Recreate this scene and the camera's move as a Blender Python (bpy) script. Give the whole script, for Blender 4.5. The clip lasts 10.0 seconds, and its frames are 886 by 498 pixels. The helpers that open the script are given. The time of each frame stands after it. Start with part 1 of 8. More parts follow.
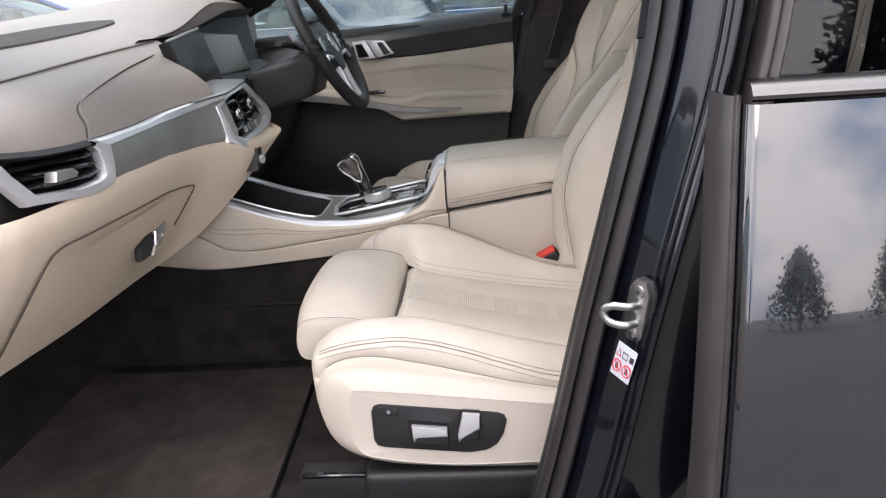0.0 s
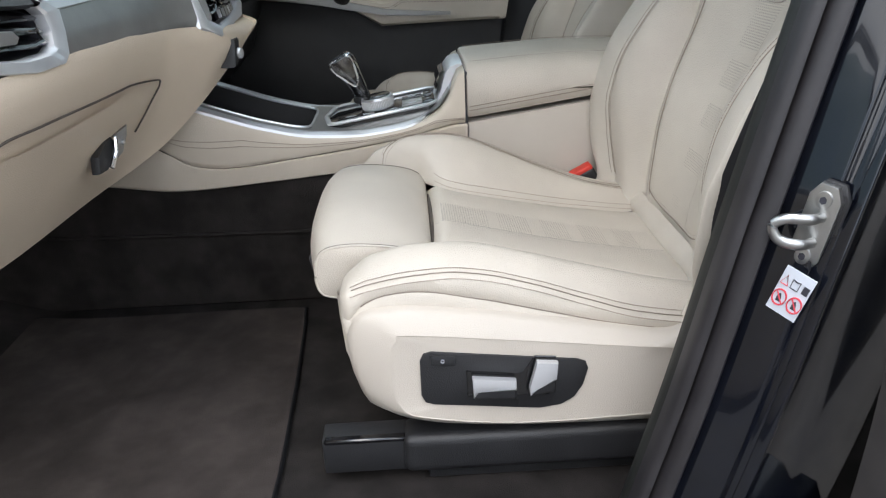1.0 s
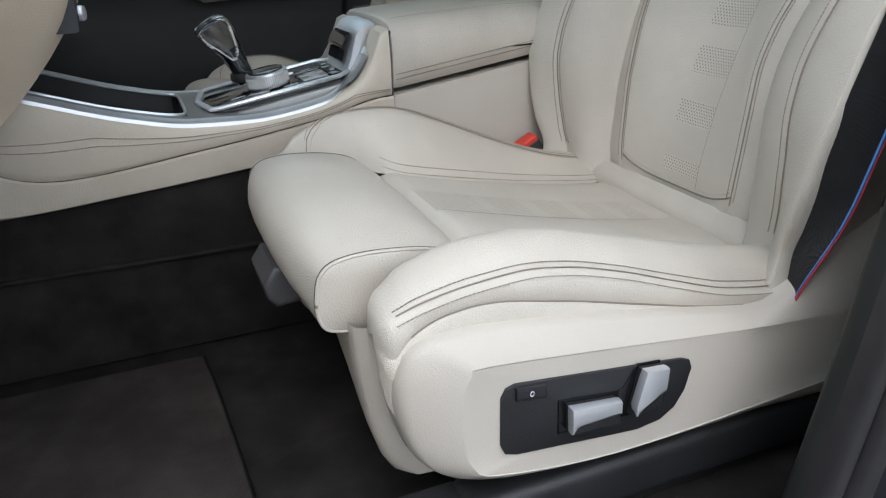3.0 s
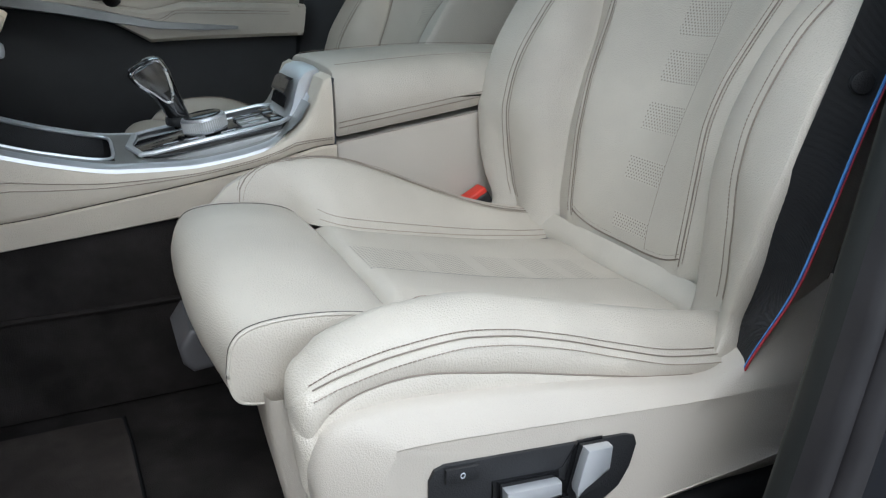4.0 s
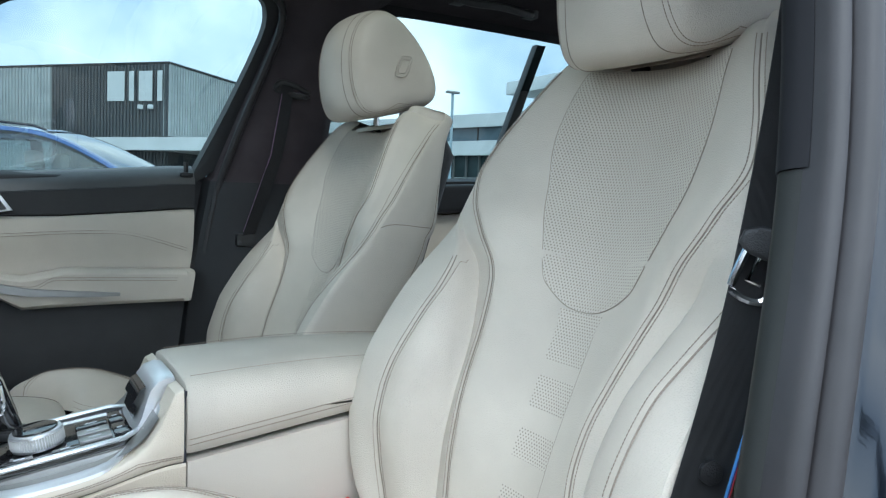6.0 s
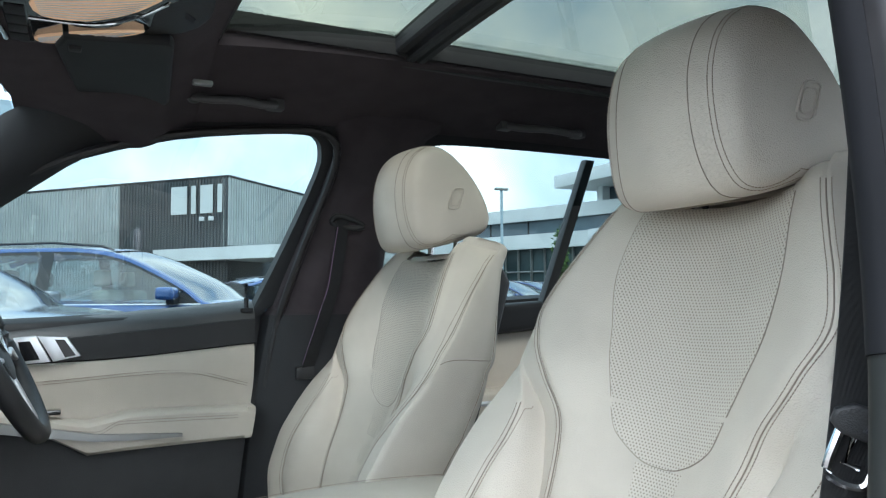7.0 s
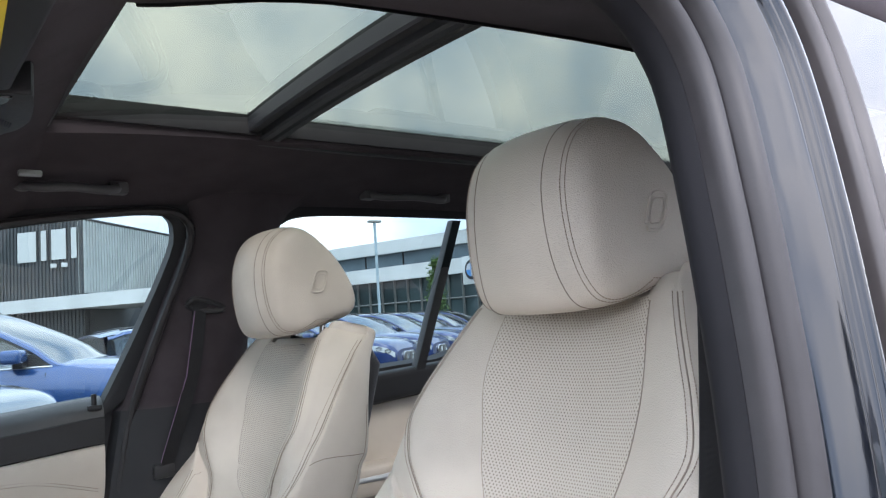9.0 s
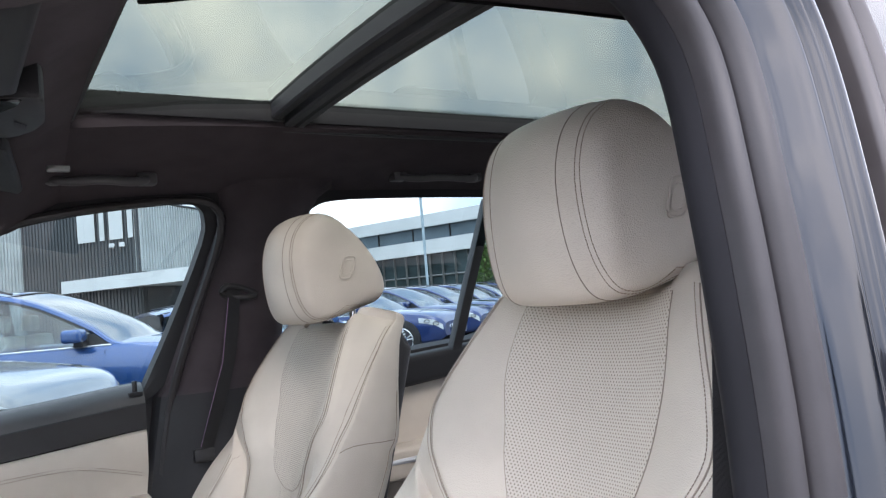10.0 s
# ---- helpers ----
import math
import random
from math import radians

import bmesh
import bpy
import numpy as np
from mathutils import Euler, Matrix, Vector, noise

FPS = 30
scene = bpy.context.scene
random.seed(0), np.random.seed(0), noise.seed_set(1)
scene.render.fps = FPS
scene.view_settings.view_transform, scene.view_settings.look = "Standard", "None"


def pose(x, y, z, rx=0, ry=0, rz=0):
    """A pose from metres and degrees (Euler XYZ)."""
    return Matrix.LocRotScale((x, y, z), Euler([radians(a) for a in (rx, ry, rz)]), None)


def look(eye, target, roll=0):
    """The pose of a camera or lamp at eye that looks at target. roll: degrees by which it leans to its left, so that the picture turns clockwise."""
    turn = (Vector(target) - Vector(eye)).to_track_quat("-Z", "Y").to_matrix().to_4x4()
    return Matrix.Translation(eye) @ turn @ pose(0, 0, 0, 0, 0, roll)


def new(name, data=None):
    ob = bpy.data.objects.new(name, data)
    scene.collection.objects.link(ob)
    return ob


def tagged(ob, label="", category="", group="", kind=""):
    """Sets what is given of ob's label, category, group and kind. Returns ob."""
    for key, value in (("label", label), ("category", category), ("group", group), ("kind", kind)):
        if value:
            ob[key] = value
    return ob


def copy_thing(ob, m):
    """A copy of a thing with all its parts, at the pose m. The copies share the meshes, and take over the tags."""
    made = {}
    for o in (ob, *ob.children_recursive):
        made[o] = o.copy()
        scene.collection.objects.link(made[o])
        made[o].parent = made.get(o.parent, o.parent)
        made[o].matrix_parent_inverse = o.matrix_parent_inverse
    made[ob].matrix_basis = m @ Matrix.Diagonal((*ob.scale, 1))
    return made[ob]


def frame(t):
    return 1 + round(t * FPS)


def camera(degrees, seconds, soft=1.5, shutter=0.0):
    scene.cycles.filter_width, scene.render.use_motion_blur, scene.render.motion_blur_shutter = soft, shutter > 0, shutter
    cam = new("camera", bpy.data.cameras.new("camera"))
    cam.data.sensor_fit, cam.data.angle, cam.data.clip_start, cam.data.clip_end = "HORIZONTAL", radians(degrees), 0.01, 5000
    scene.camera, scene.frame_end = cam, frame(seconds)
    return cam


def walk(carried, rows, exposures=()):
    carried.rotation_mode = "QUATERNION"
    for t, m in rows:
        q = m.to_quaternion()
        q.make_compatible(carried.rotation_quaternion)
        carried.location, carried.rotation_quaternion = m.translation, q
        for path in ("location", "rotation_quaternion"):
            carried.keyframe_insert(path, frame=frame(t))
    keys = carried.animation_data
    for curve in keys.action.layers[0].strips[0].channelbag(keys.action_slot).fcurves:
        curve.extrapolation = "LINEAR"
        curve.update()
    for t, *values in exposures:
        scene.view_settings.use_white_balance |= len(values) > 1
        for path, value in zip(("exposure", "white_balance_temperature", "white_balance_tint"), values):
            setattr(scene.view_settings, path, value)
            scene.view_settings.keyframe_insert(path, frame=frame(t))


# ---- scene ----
# ---- camera ----
cam = camera(61.9, 10.0, soft=1.25)
PATH = [
    (0, (0.315, -1.601, 1.2), (0.188, 0.291, 0.564), -4.0),
    (0.5, (0.221, -1.483, 1.131), (0.133, 0.383, 0.418), -3.0),
    (1, (0.132, -1.387, 1.095), (0.198, 0.445, 0.296), -2.1),
    (1.5, (0.046, -1.302, 1.057), (0.321, 0.502, 0.24), -2.1),
    (2, (-0.019, -1.202, 1.034), (0.454, 0.571, 0.238), -1.9),
    (3.3, (-0.118, -1.092, 0.982), (0.606, 0.596, 0.192), -1.1),
    (3.5, (-0.109, -1.084, 0.979), (0.633, 0.604, 0.205), -0.7),
    (4, (-0.065, -1.071, 0.991), (0.735, 0.627, 0.301), 0.5),
    (4.5, (-0.033, -1.061, 1.013), (0.843, 0.644, 0.442), 1.5),
    (5, (-0.017, -1.049, 1.037), (0.934, 0.654, 0.597), 2.4),
    (5.5, (0.007, -1.035, 1.078), (1.012, 0.67, 0.796), 2.9),
    (5.7, (0.02, -1.034, 1.095), (1.043, 0.671, 0.879), 2.9),
    (6.8, (0.045, -1.019, 1.167), (0.996, 0.739, 1.232), 0.7),
    (7, (0.033, -1.016, 1.185), (0.925, 0.77, 1.304), -0.3),
    (7.5, (0.016, -0.997, 1.212), (0.806, 0.828, 1.419), -2.2),
    (8, (0.045, -0.982, 1.23), (0.887, 0.816, 1.472), -2.6),
    (8.5, (0.073, -0.982, 1.257), (1.091, 0.724, 1.488), -3.2),
    (9, (0.068, -1.0, 1.287), (1.246, 0.605, 1.474), -3.9),
    (9.5, (0.077, -1.011, 1.301), (1.31, 0.555, 1.464), -4.4),
    (10, (0.113, -1.005, 1.31), (1.183, 0.68, 1.428), -5.0),
]
walk(cam, [(t, look(eye, target, roll)) for t, eye, target, roll in PATH],
     exposures=[(0.0, 1.33, 6900, 20), (1.0, 1.20, 6500, 12), (2.2, 1.02, 6250, 11), (3.5, 0.96, 6230, 9), (4.5, 1.08, 5900, 6), (5.5, 1.48, 5750, 4), (7.0, 1.93, 6150, 7), (9.0, 2.08, 6350, 17), (10.0, 2.11, 6400, 20)])

# ---- sky, sun ----
world = bpy.data.worlds.new("overcast_sky")
scene.world = world
world.use_nodes = True
wn = world.node_tree.nodes
wl = world.node_tree.links
sky = wn.new("ShaderNodeTexSky")
sky.sky_type = "NISHITA"
sky.sun_disc = False
sky.sun_elevation = radians(51)
sky.sun_rotation = radians(199)
cloud = wn.new("ShaderNodeTexNoise")
cloud.inputs["Scale"].default_value = 2.6
cloud.inputs["Detail"].default_value = 7
cloud.inputs["Roughness"].default_value = 0.55
ramp = wn.new("ShaderNodeValToRGB")
ramp.color_ramp.elements[0].position, ramp.color_ramp.elements[0].color = 0.36, (3.6, 4.9, 6.8, 1)
ramp.color_ramp.elements[1].position, ramp.color_ramp.elements[1].color = 0.60, (11.5, 11.8, 12.0, 1)
cover = wn.new("ShaderNodeMix")
cover.data_type = "RGBA"
cover.inputs[0].default_value = 0.88
wl.new(cloud.outputs["Fac"], ramp.inputs[0])
wl.new(sky.outputs[0], cover.inputs[6])
wl.new(ramp.outputs[0], cover.inputs[7])
# a thin overcast, somewhat brighter overhead than at the horizon
where = wn.new("ShaderNodeTexCoord")
height = wn.new("ShaderNodeSeparateXYZ")
fall = wn.new("ShaderNodeMapRange")
fall.inputs["From Min"].default_value, fall.inputs["From Max"].default_value = 0.0, 1.0
fall.inputs["To Min"].default_value, fall.inputs["To Max"].default_value = 0.72, 1.22
dim = wn.new("ShaderNodeMix")
dim.data_type, dim.blend_type = "RGBA", "MULTIPLY"
dim.inputs[0].default_value = 1.0
wl.new(where.outputs["Generated"], height.inputs[0])
wl.new(height.outputs["Z"], fall.inputs["Value"])
wl.new(cover.outputs[2], dim.inputs[6])
wl.new(fall.outputs[0], dim.inputs[7])
wl.new(dim.outputs[2], wn["Background"].inputs[0])
wn["Background"].inputs[1].default_value = 0.15
sun_data = bpy.data.lights.new("sun", "SUN")
sun_data.energy, sun_data.angle, sun_data.color = 0.6, radians(32), (1.0, 0.96, 0.9)
sun = new("sun", sun_data)
sun.matrix_world = look((-1.6, -4.4, 5.8), (0, 0, 0))

# ---- materials ----
def material(name, color, rough=0.5, metal=0.0, vary=0.06, scale=9.0, bump=0.0, bump_scale=300.0, coat=0.0, kind="noise",
             spec=0.5, stain=0.0, stain_scale=2.0, sheen=0.0, island=0.0):
    """A surface with fine grain, a broad drift of tone and small relief."""
    m = bpy.data.materials.new(name)
    m.use_nodes = True
    n, l = m.node_tree.nodes, m.node_tree.links
    b = n["Principled BSDF"]
    tc = n.new("ShaderNodeTexCoord")
    big = n.new("ShaderNodeTexNoise")
    big.inputs["Scale"].default_value, big.inputs["Detail"].default_value = scale, 5
    l.new(tc.outputs["Object"], big.inputs["Vector"])
    ramp = n.new("ShaderNodeValToRGB")
    lo = [max(0.0, c * (1 - vary)) for c in color]
    hi = [min(1.0, c * (1 + vary)) for c in color]
    ramp.color_ramp.elements[0].position, ramp.color_ramp.elements[0].color = 0.35, (*lo, 1)
    ramp.color_ramp.elements[1].position, ramp.color_ramp.elements[1].color = 0.65, (*hi, 1)
    l.new(big.outputs["Fac"], ramp.inputs[0])
    out = ramp.outputs[0]
    if stain:
        st = n.new("ShaderNodeTexNoise")
        st.inputs["Scale"].default_value, st.inputs["Detail"].default_value = stain_scale, 8
        l.new(tc.outputs["Object"], st.inputs["Vector"])
        sr = n.new("ShaderNodeValToRGB")
        sr.color_ramp.elements[0].position, sr.color_ramp.elements[0].color = 0.42, (1 - stain,) * 3 + (1,)
        sr.color_ramp.elements[1].position, sr.color_ramp.elements[1].color = 0.62, (1, 1, 1, 1)
        l.new(st.outputs["Fac"], sr.inputs[0])
        mul = n.new("ShaderNodeMix")
        mul.data_type, mul.blend_type = "RGBA", "MULTIPLY"
        mul.inputs[0].default_value = 1.0
        l.new(out, mul.inputs[6])
        l.new(sr.outputs[0], mul.inputs[7])
        out = mul.outputs[2]
    l.new(out, b.inputs["Base Color"])
    rr = n.new("ShaderNodeMapRange")
    rr.inputs["To Min"].default_value, rr.inputs["To Max"].default_value = max(0.02, rough - 0.07), min(1, rough + 0.07)
    l.new(big.outputs["Fac"], rr.inputs["Value"])
    l.new(rr.outputs[0], b.inputs["Roughness"])
    b.inputs["Metallic"].default_value = metal
    b.inputs["Specular IOR Level"].default_value = spec
    b.inputs["Coat Weight"].default_value = coat
    b.inputs["Coat Roughness"].default_value = 0.02
    b.inputs["Sheen Weight"].default_value = sheen
    if bump:
        if kind == "grain":
            t = n.new("ShaderNodeTexVoronoi")
            t.feature = "F1"
            t.inputs["Scale"].default_value = bump_scale
            h = t.outputs["Distance"]
        elif kind == "weave":
            t = n.new("ShaderNodeTexWave")
            t.inputs["Scale"].default_value, t.inputs["Distortion"].default_value = bump_scale, 0.6
            h = t.outputs["Fac"]
        else:
            t = n.new("ShaderNodeTexNoise")
            t.inputs["Scale"].default_value, t.inputs["Detail"].default_value = bump_scale, 3
            h = t.outputs["Fac"]
        l.new(tc.outputs["Object"], t.inputs["Vector"])
        bp = n.new("ShaderNodeBump")
        bp.inputs["Strength"].default_value, bp.inputs["Distance"].default_value = bump, 0.0012
        l.new(h, bp.inputs["Height"])
        l.new(bp.outputs[0], b.inputs["Normal"])
    return m


def perforated(name, color, pitch=0.0049, hole=0.14):
    """Leather with a staggered grid of punched holes, laid out by the mesh's UV map in metres."""
    m = material(name, color, 0.46, vary=0.03, bump=0.2, bump_scale=900, kind="grain")
    n, l = m.node_tree.nodes, m.node_tree.links
    b = n["Principled BSDF"]
    uv = n.new("ShaderNodeUVMap")
    uv.uv_map = "flat"
    dist = []
    for shift in (0.0, 0.5):
        mp = n.new("ShaderNodeMapping")
        mp.inputs["Scale"].default_value = (1 / pitch, 1 / (pitch * 1.5), 1)
        mp.inputs["Location"].default_value = (shift, shift, 0)
        l.new(uv.outputs[0], mp.inputs[0])
        fr = n.new("ShaderNodeVectorMath")
        fr.operation = "FRACTION"
        l.new(mp.outputs[0], fr.inputs[0])
        sb = n.new("ShaderNodeVectorMath")
        sb.operation = "SUBTRACT"
        sb.inputs[1].default_value = (0.5, 0.5, 0)
        l.new(fr.outputs[0], sb.inputs[0])
        sc = n.new("ShaderNodeVectorMath")
        sc.operation = "MULTIPLY"
        sc.inputs[1].default_value = (1, 1.5, 0)
        l.new(sb.outputs[0], sc.inputs[0])
        ln = n.new("ShaderNodeVectorMath")
        ln.operation = "LENGTH"
        l.new(sc.outputs[0], ln.inputs[0])
        dist.append(ln.outputs["Value"])
    mn = n.new("ShaderNodeMath")
    mn.operation = "MINIMUM"
    l.new(dist[0], mn.inputs[0])
    l.new(dist[1], mn.inputs[1])
    mr = n.new("ShaderNodeMapRange")
    mr.inputs["From Min"].default_value, mr.inputs["From Max"].default_value = hole, hole + 0.1
    l.new(mn.outputs[0], mr.inputs["Value"])
    mix = n.new("ShaderNodeMix")
    mix.data_type = "RGBA"
    mix.inputs[6].default_value = (0.175, 0.15, 0.124, 1)
    l.new(mr.outputs[0], mix.inputs[0])
    old = b.inputs["Base Color"].links[0].from_socket
    l.new(old, mix.inputs[7])
    l.new(mix.outputs[2], b.inputs["Base Color"])
    bp = n.new("ShaderNodeBump")
    bp.inputs["Strength"].default_value, bp.inputs["Distance"].default_value = 0.8, 0.0008
    l.new(mr.outputs[0], bp.inputs["Height"])
    l.new(b.inputs["Normal"].links[0].from_socket, bp.inputs["Normal"])
    l.new(bp.outputs[0], b.inputs["Normal"])
    return m


def pane(name, tint, gloss=0.05, rough=0.01):
    """Thin tinted glass: it lets light through and mirrors more at a glancing view."""
    m = bpy.data.materials.new(name)
    m.use_nodes = True
    n, l = m.node_tree.nodes, m.node_tree.links
    n.remove(n["Principled BSDF"])
    tr = n.new("ShaderNodeBsdfTransparent")
    tr.inputs[0].default_value = (*tint, 1)
    gl = n.new("ShaderNodeBsdfGlossy")
    gl.inputs["Roughness"].default_value = rough
    fr = n.new("ShaderNodeLayerWeight")
    fr.inputs[0].default_value = 0.5
    pw = n.new("ShaderNodeMath")
    pw.operation = "POWER"
    pw.inputs[1].default_value = 4.0
    l.new(fr.outputs["Facing"], pw.inputs[0])
    ad = n.new("ShaderNodeMath")
    ad.operation = "MULTIPLY_ADD"
    ad.inputs[1].default_value, ad.inputs[2].default_value = 0.8, gloss
    ad.use_clamp = True
    l.new(pw.outputs[0], ad.inputs[0])
    mix = n.new("ShaderNodeMixShader")
    l.new(ad.outputs[0], mix.inputs[0])
    l.new(tr.outputs[0], mix.inputs[1])
    l.new(gl.outputs[0], mix.inputs[2])
    l.new(mix.outputs[0], n["Material Output"].inputs[0])
    return m


def glowing(name, color, strength):
    m = bpy.data.materials.new(name)
    m.use_nodes = True
    b = m.node_tree.nodes["Principled BSDF"]
    b.inputs["Base Color"].default_value = (*color, 1)
    b.inputs["Emission Color"].default_value = (*color, 1)
    b.inputs["Emission Strength"].default_value = strength
    return m


IVORY = (0.52, 0.470, 0.402)
LEATHER = material("ivory_leather", IVORY, 0.43, vary=0.05, scale=6, bump=0.40, bump_scale=640, kind="grain", stain=0.05, stain_scale=14)
LEATHER_COARSE = material("grained_ivory_vinyl", (0.49, 0.44, 0.38), 0.5, vary=0.03, scale=5, bump=0.26, bump_scale=800, kind="grain")
LEATHER_PERF = perforated("perforated_ivory_leather", IVORY)
DASH_IVORY = material("warm_cream_dash_skin", (0.64, 0.535, 0.415), 0.5, vary=0.04, scale=5, bump=0.4, bump_scale=620, kind="grain")
CONSOLE_IVORY = material("cream_console_leather", (0.565, 0.495, 0.405), 0.45, vary=0.05, scale=6, bump=0.4, bump_scale=640, kind="grain", stain=0.04, stain_scale=14)
DASH_LEATHER = material("taupe_dash_leather", (0.30, 0.265, 0.24), 0.5, vary=0.05, scale=6, bump=0.4, bump_scale=500, kind="grain")
THREAD = material("taupe_thread", (0.25, 0.20, 0.16), 0.7, vary=0.1, scale=80)
PALE_THREAD = material("pale_taupe_thread", (0.42, 0.38, 0.345), 0.7, vary=0.1, scale=80)
GRILLE = material("taupe_speaker_grille", (0.115, 0.098, 0.086), 0.6, vary=0.25, scale=60, bump=1.0, bump_scale=420, kind="weave")
# near-black of the cords that stand in for shade in gaps and deep seams
DEEP_SEAM = material("deep_gap_shade", (0.075, 0.062, 0.052), 0.8)
# brown of the thin cords that draw the shade in the seat seams
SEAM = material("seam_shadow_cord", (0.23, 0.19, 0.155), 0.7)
BLACK_PLASTIC = material("soft_black_plastic", (0.015, 0.015, 0.0165), 0.5, vary=0.15, scale=20, bump=0.3, bump_scale=700, kind="grain")
DARK_TRIM = material("anthracite_trim", (0.0155, 0.016, 0.018), 0.58, vary=0.12, scale=12, bump=0.12, bump_scale=900, kind="grain", spec=0.35)
# dark trim made greyer: sky light on the roll's top put into the colour
TOP_ROLL = material("sky_lit_grained_roll", (0.045, 0.046, 0.048), 0.42, vary=0.1, scale=12, bump=0.25, bump_scale=700, kind="grain", spec=0.6)
GLOSS_BLACK = material("gloss_black", (0.008, 0.008, 0.009), 0.06, vary=0.1, coat=0.6)
CARPET = material("black_carpet", (0.026, 0.0228, 0.0215), 0.95, vary=0.3, scale=14, bump=1.0, bump_scale=700, stain=0.16, stain_scale=26, spec=0.1)
MAT_CARPET = material("charcoal_mat_pile", (0.055, 0.046, 0.042), 0.95, vary=0.25, scale=9, bump=1.0, bump_scale=650, stain=0.16, stain_scale=30, spec=0.1)
HEADLINER = material("anthracite_headliner", (0.050, 0.041, 0.046), 0.95, vary=0.12, scale=18, bump=0.7, bump_scale=900, spec=0.3)
HANDLE_GREY = material("grey_handle_plastic", (0.060, 0.057, 0.060), 0.5, vary=0.1, scale=20)
RUBBER = material("rubber_seal", (0.020, 0.018, 0.0195), 0.45, vary=0.15, scale=25, bump=0.06, bump_scale=500, spec=0.42)
LOW_LINING = material("olive_grey_lining", (0.0135, 0.0142, 0.0130), 0.5, vary=0.1, scale=14, bump=0.05, bump_scale=900, kind="grain", spec=0.3)
PILLAR_LINING = material("dark_pillar_lining", (0.0085, 0.0085, 0.0105), 0.6, vary=0.12, scale=12, bump=0.05, bump_scale=900, kind="grain", spec=0.2)
FRAME_GREY = material("brown_grey_frame_trim", (0.050, 0.044, 0.044), 0.36, vary=0.1, scale=18, spec=0.5)
PAINT = material("blue_black_paint", (0.0030, 0.0038, 0.0068), 0.10, vary=0.2, scale=30, coat=0.7, spec=0.35)
GREY_SEAL = material("grey_weatherstrip", (0.050, 0.045, 0.044), 0.42, vary=0.12, scale=30, spec=0.5)
SHUT_BLACK = material("black_shut_line_rubber", (0.007, 0.007, 0.008), 0.75, vary=0.2, scale=30, spec=0.2)
DOOR_PAINT = material("clear_coated_blue_black", (0.0038, 0.0048, 0.0085), 0.12, vary=0.2, scale=30, coat=1.0, spec=0.6)
DOOR_PAINT.node_tree.nodes["Principled BSDF"].inputs["Coat IOR"].default_value = 1.85
SATIN = material("satin_chrome", (0.72, 0.73, 0.75), 0.34, metal=0.72, vary=0.05, scale=20)
CHROME = material("chrome", (0.75, 0.76, 0.78), 0.08, metal=1.0, vary=0.03)
DARK_CHROME = material("smoked_chrome", (0.17, 0.165, 0.16), 0.25, metal=1.0, vary=0.05)
STEEL = material("bare_steel", (0.5, 0.5, 0.49), 0.33, metal=1.0, vary=0.1, scale=40, bump=0.15, bump_scale=400)
GREY_TRIM = material("brushed_grey_trim", (0.30, 0.30, 0.29), 0.32, metal=0.6, vary=0.1, scale=14, bump=0.12, bump_scale=300)
SCREEN = material("dark_screen_glass", (0.016, 0.015, 0.016), 0.22, vary=0.05)
PAINT.node_tree.nodes["Principled BSDF"].inputs["Coat IOR"].default_value = 1.4
CLUSTER = material("grey_screen_glass", (0.13, 0.14, 0.135), 0.3, vary=0.1)
RED = material("red_button", (0.62, 0.035, 0.02), 0.35, vary=0.05)
WEBBING = material("black_belt_webbing", (0.016, 0.016, 0.018), 0.75, vary=0.2, scale=40, bump=0.9, bump_scale=420, kind="weave")
STRIPE_BLUE = material("light_blue_thread", (0.08, 0.27, 0.62), 0.7)
STRIPE_DEEP = material("violet_thread", (0.03, 0.03, 0.13), 0.7)
STRIPE_RED = material("red_thread", (0.4, 0.03, 0.04), 0.7)
LABEL = material("white_label", (0.55, 0.575, 0.63), 0.4, vary=0.03)
INK = material("black_ink", (0.03, 0.03, 0.04), 0.6)
LABEL_RED = material("red_ink", (0.6, 0.05, 0.07), 0.6)
LABEL_YELLOW = material("yellow_ink", (0.75, 0.55, 0.03), 0.6)
SIDE_GLASS = pane("green_tint_glass", (0.265, 0.325, 0.325))
SCREEN_GLASS = pane("windscreen_glass", (0.72, 0.78, 0.76))
ROOF_GLASS = pane("grey_green_roof_glass", (0.132, 0.148, 0.118))
FRIT = pane("dotted_frit", (0.75, 0.78, 0.77), 0.02)
PRIVACY = pane("dark_privacy_glass", (0.34, 0.35, 0.35), 0.05)
CAR_SCREEN = pane("car_windscreen", (0.42, 0.49, 0.47), 0.34)
CAR_GLASS = pane("car_glass", (0.58, 0.70, 0.72), 0.14)
LAMP_GLOW = glowing("warm_reading_lamp", (1.0, 0.66, 0.42), 0.05)
ASPHALT = material("asphalt", (0.125, 0.115, 0.105), 0.9, vary=0.14, scale=9, bump=1.0, bump_scale=60, stain=0.12, stain_scale=0.35)
PALE_PAINT = material("silver_paint", (0.27, 0.29, 0.31), 0.22, vary=0.05, scale=4, coat=1.0, metal=0.4)
PALE_PAINT.node_tree.nodes["Principled BSDF"].inputs["Coat IOR"].default_value = 1.42
BLUE_PAINT = material("bright_blue_paint", (0.022, 0.085, 0.27), 0.2, vary=0.06, scale=4, coat=1.0, metal=0.25)
BLUE_PAINT.node_tree.nodes["Principled BSDF"].inputs["Coat IOR"].default_value = 1.65
SIGN_WHITE = material("white_sign_enamel", (0.62, 0.65, 0.65), 0.5, vary=0.04, scale=0.7)
NAVY_PAINT = material("navy_paint", (0.016, 0.042, 0.16), 0.2, vary=0.06, scale=4, coat=1.0, metal=0.2)
TYRE = material("tyre_rubber", (0.02, 0.02, 0.02), 0.8, vary=0.2, scale=20)
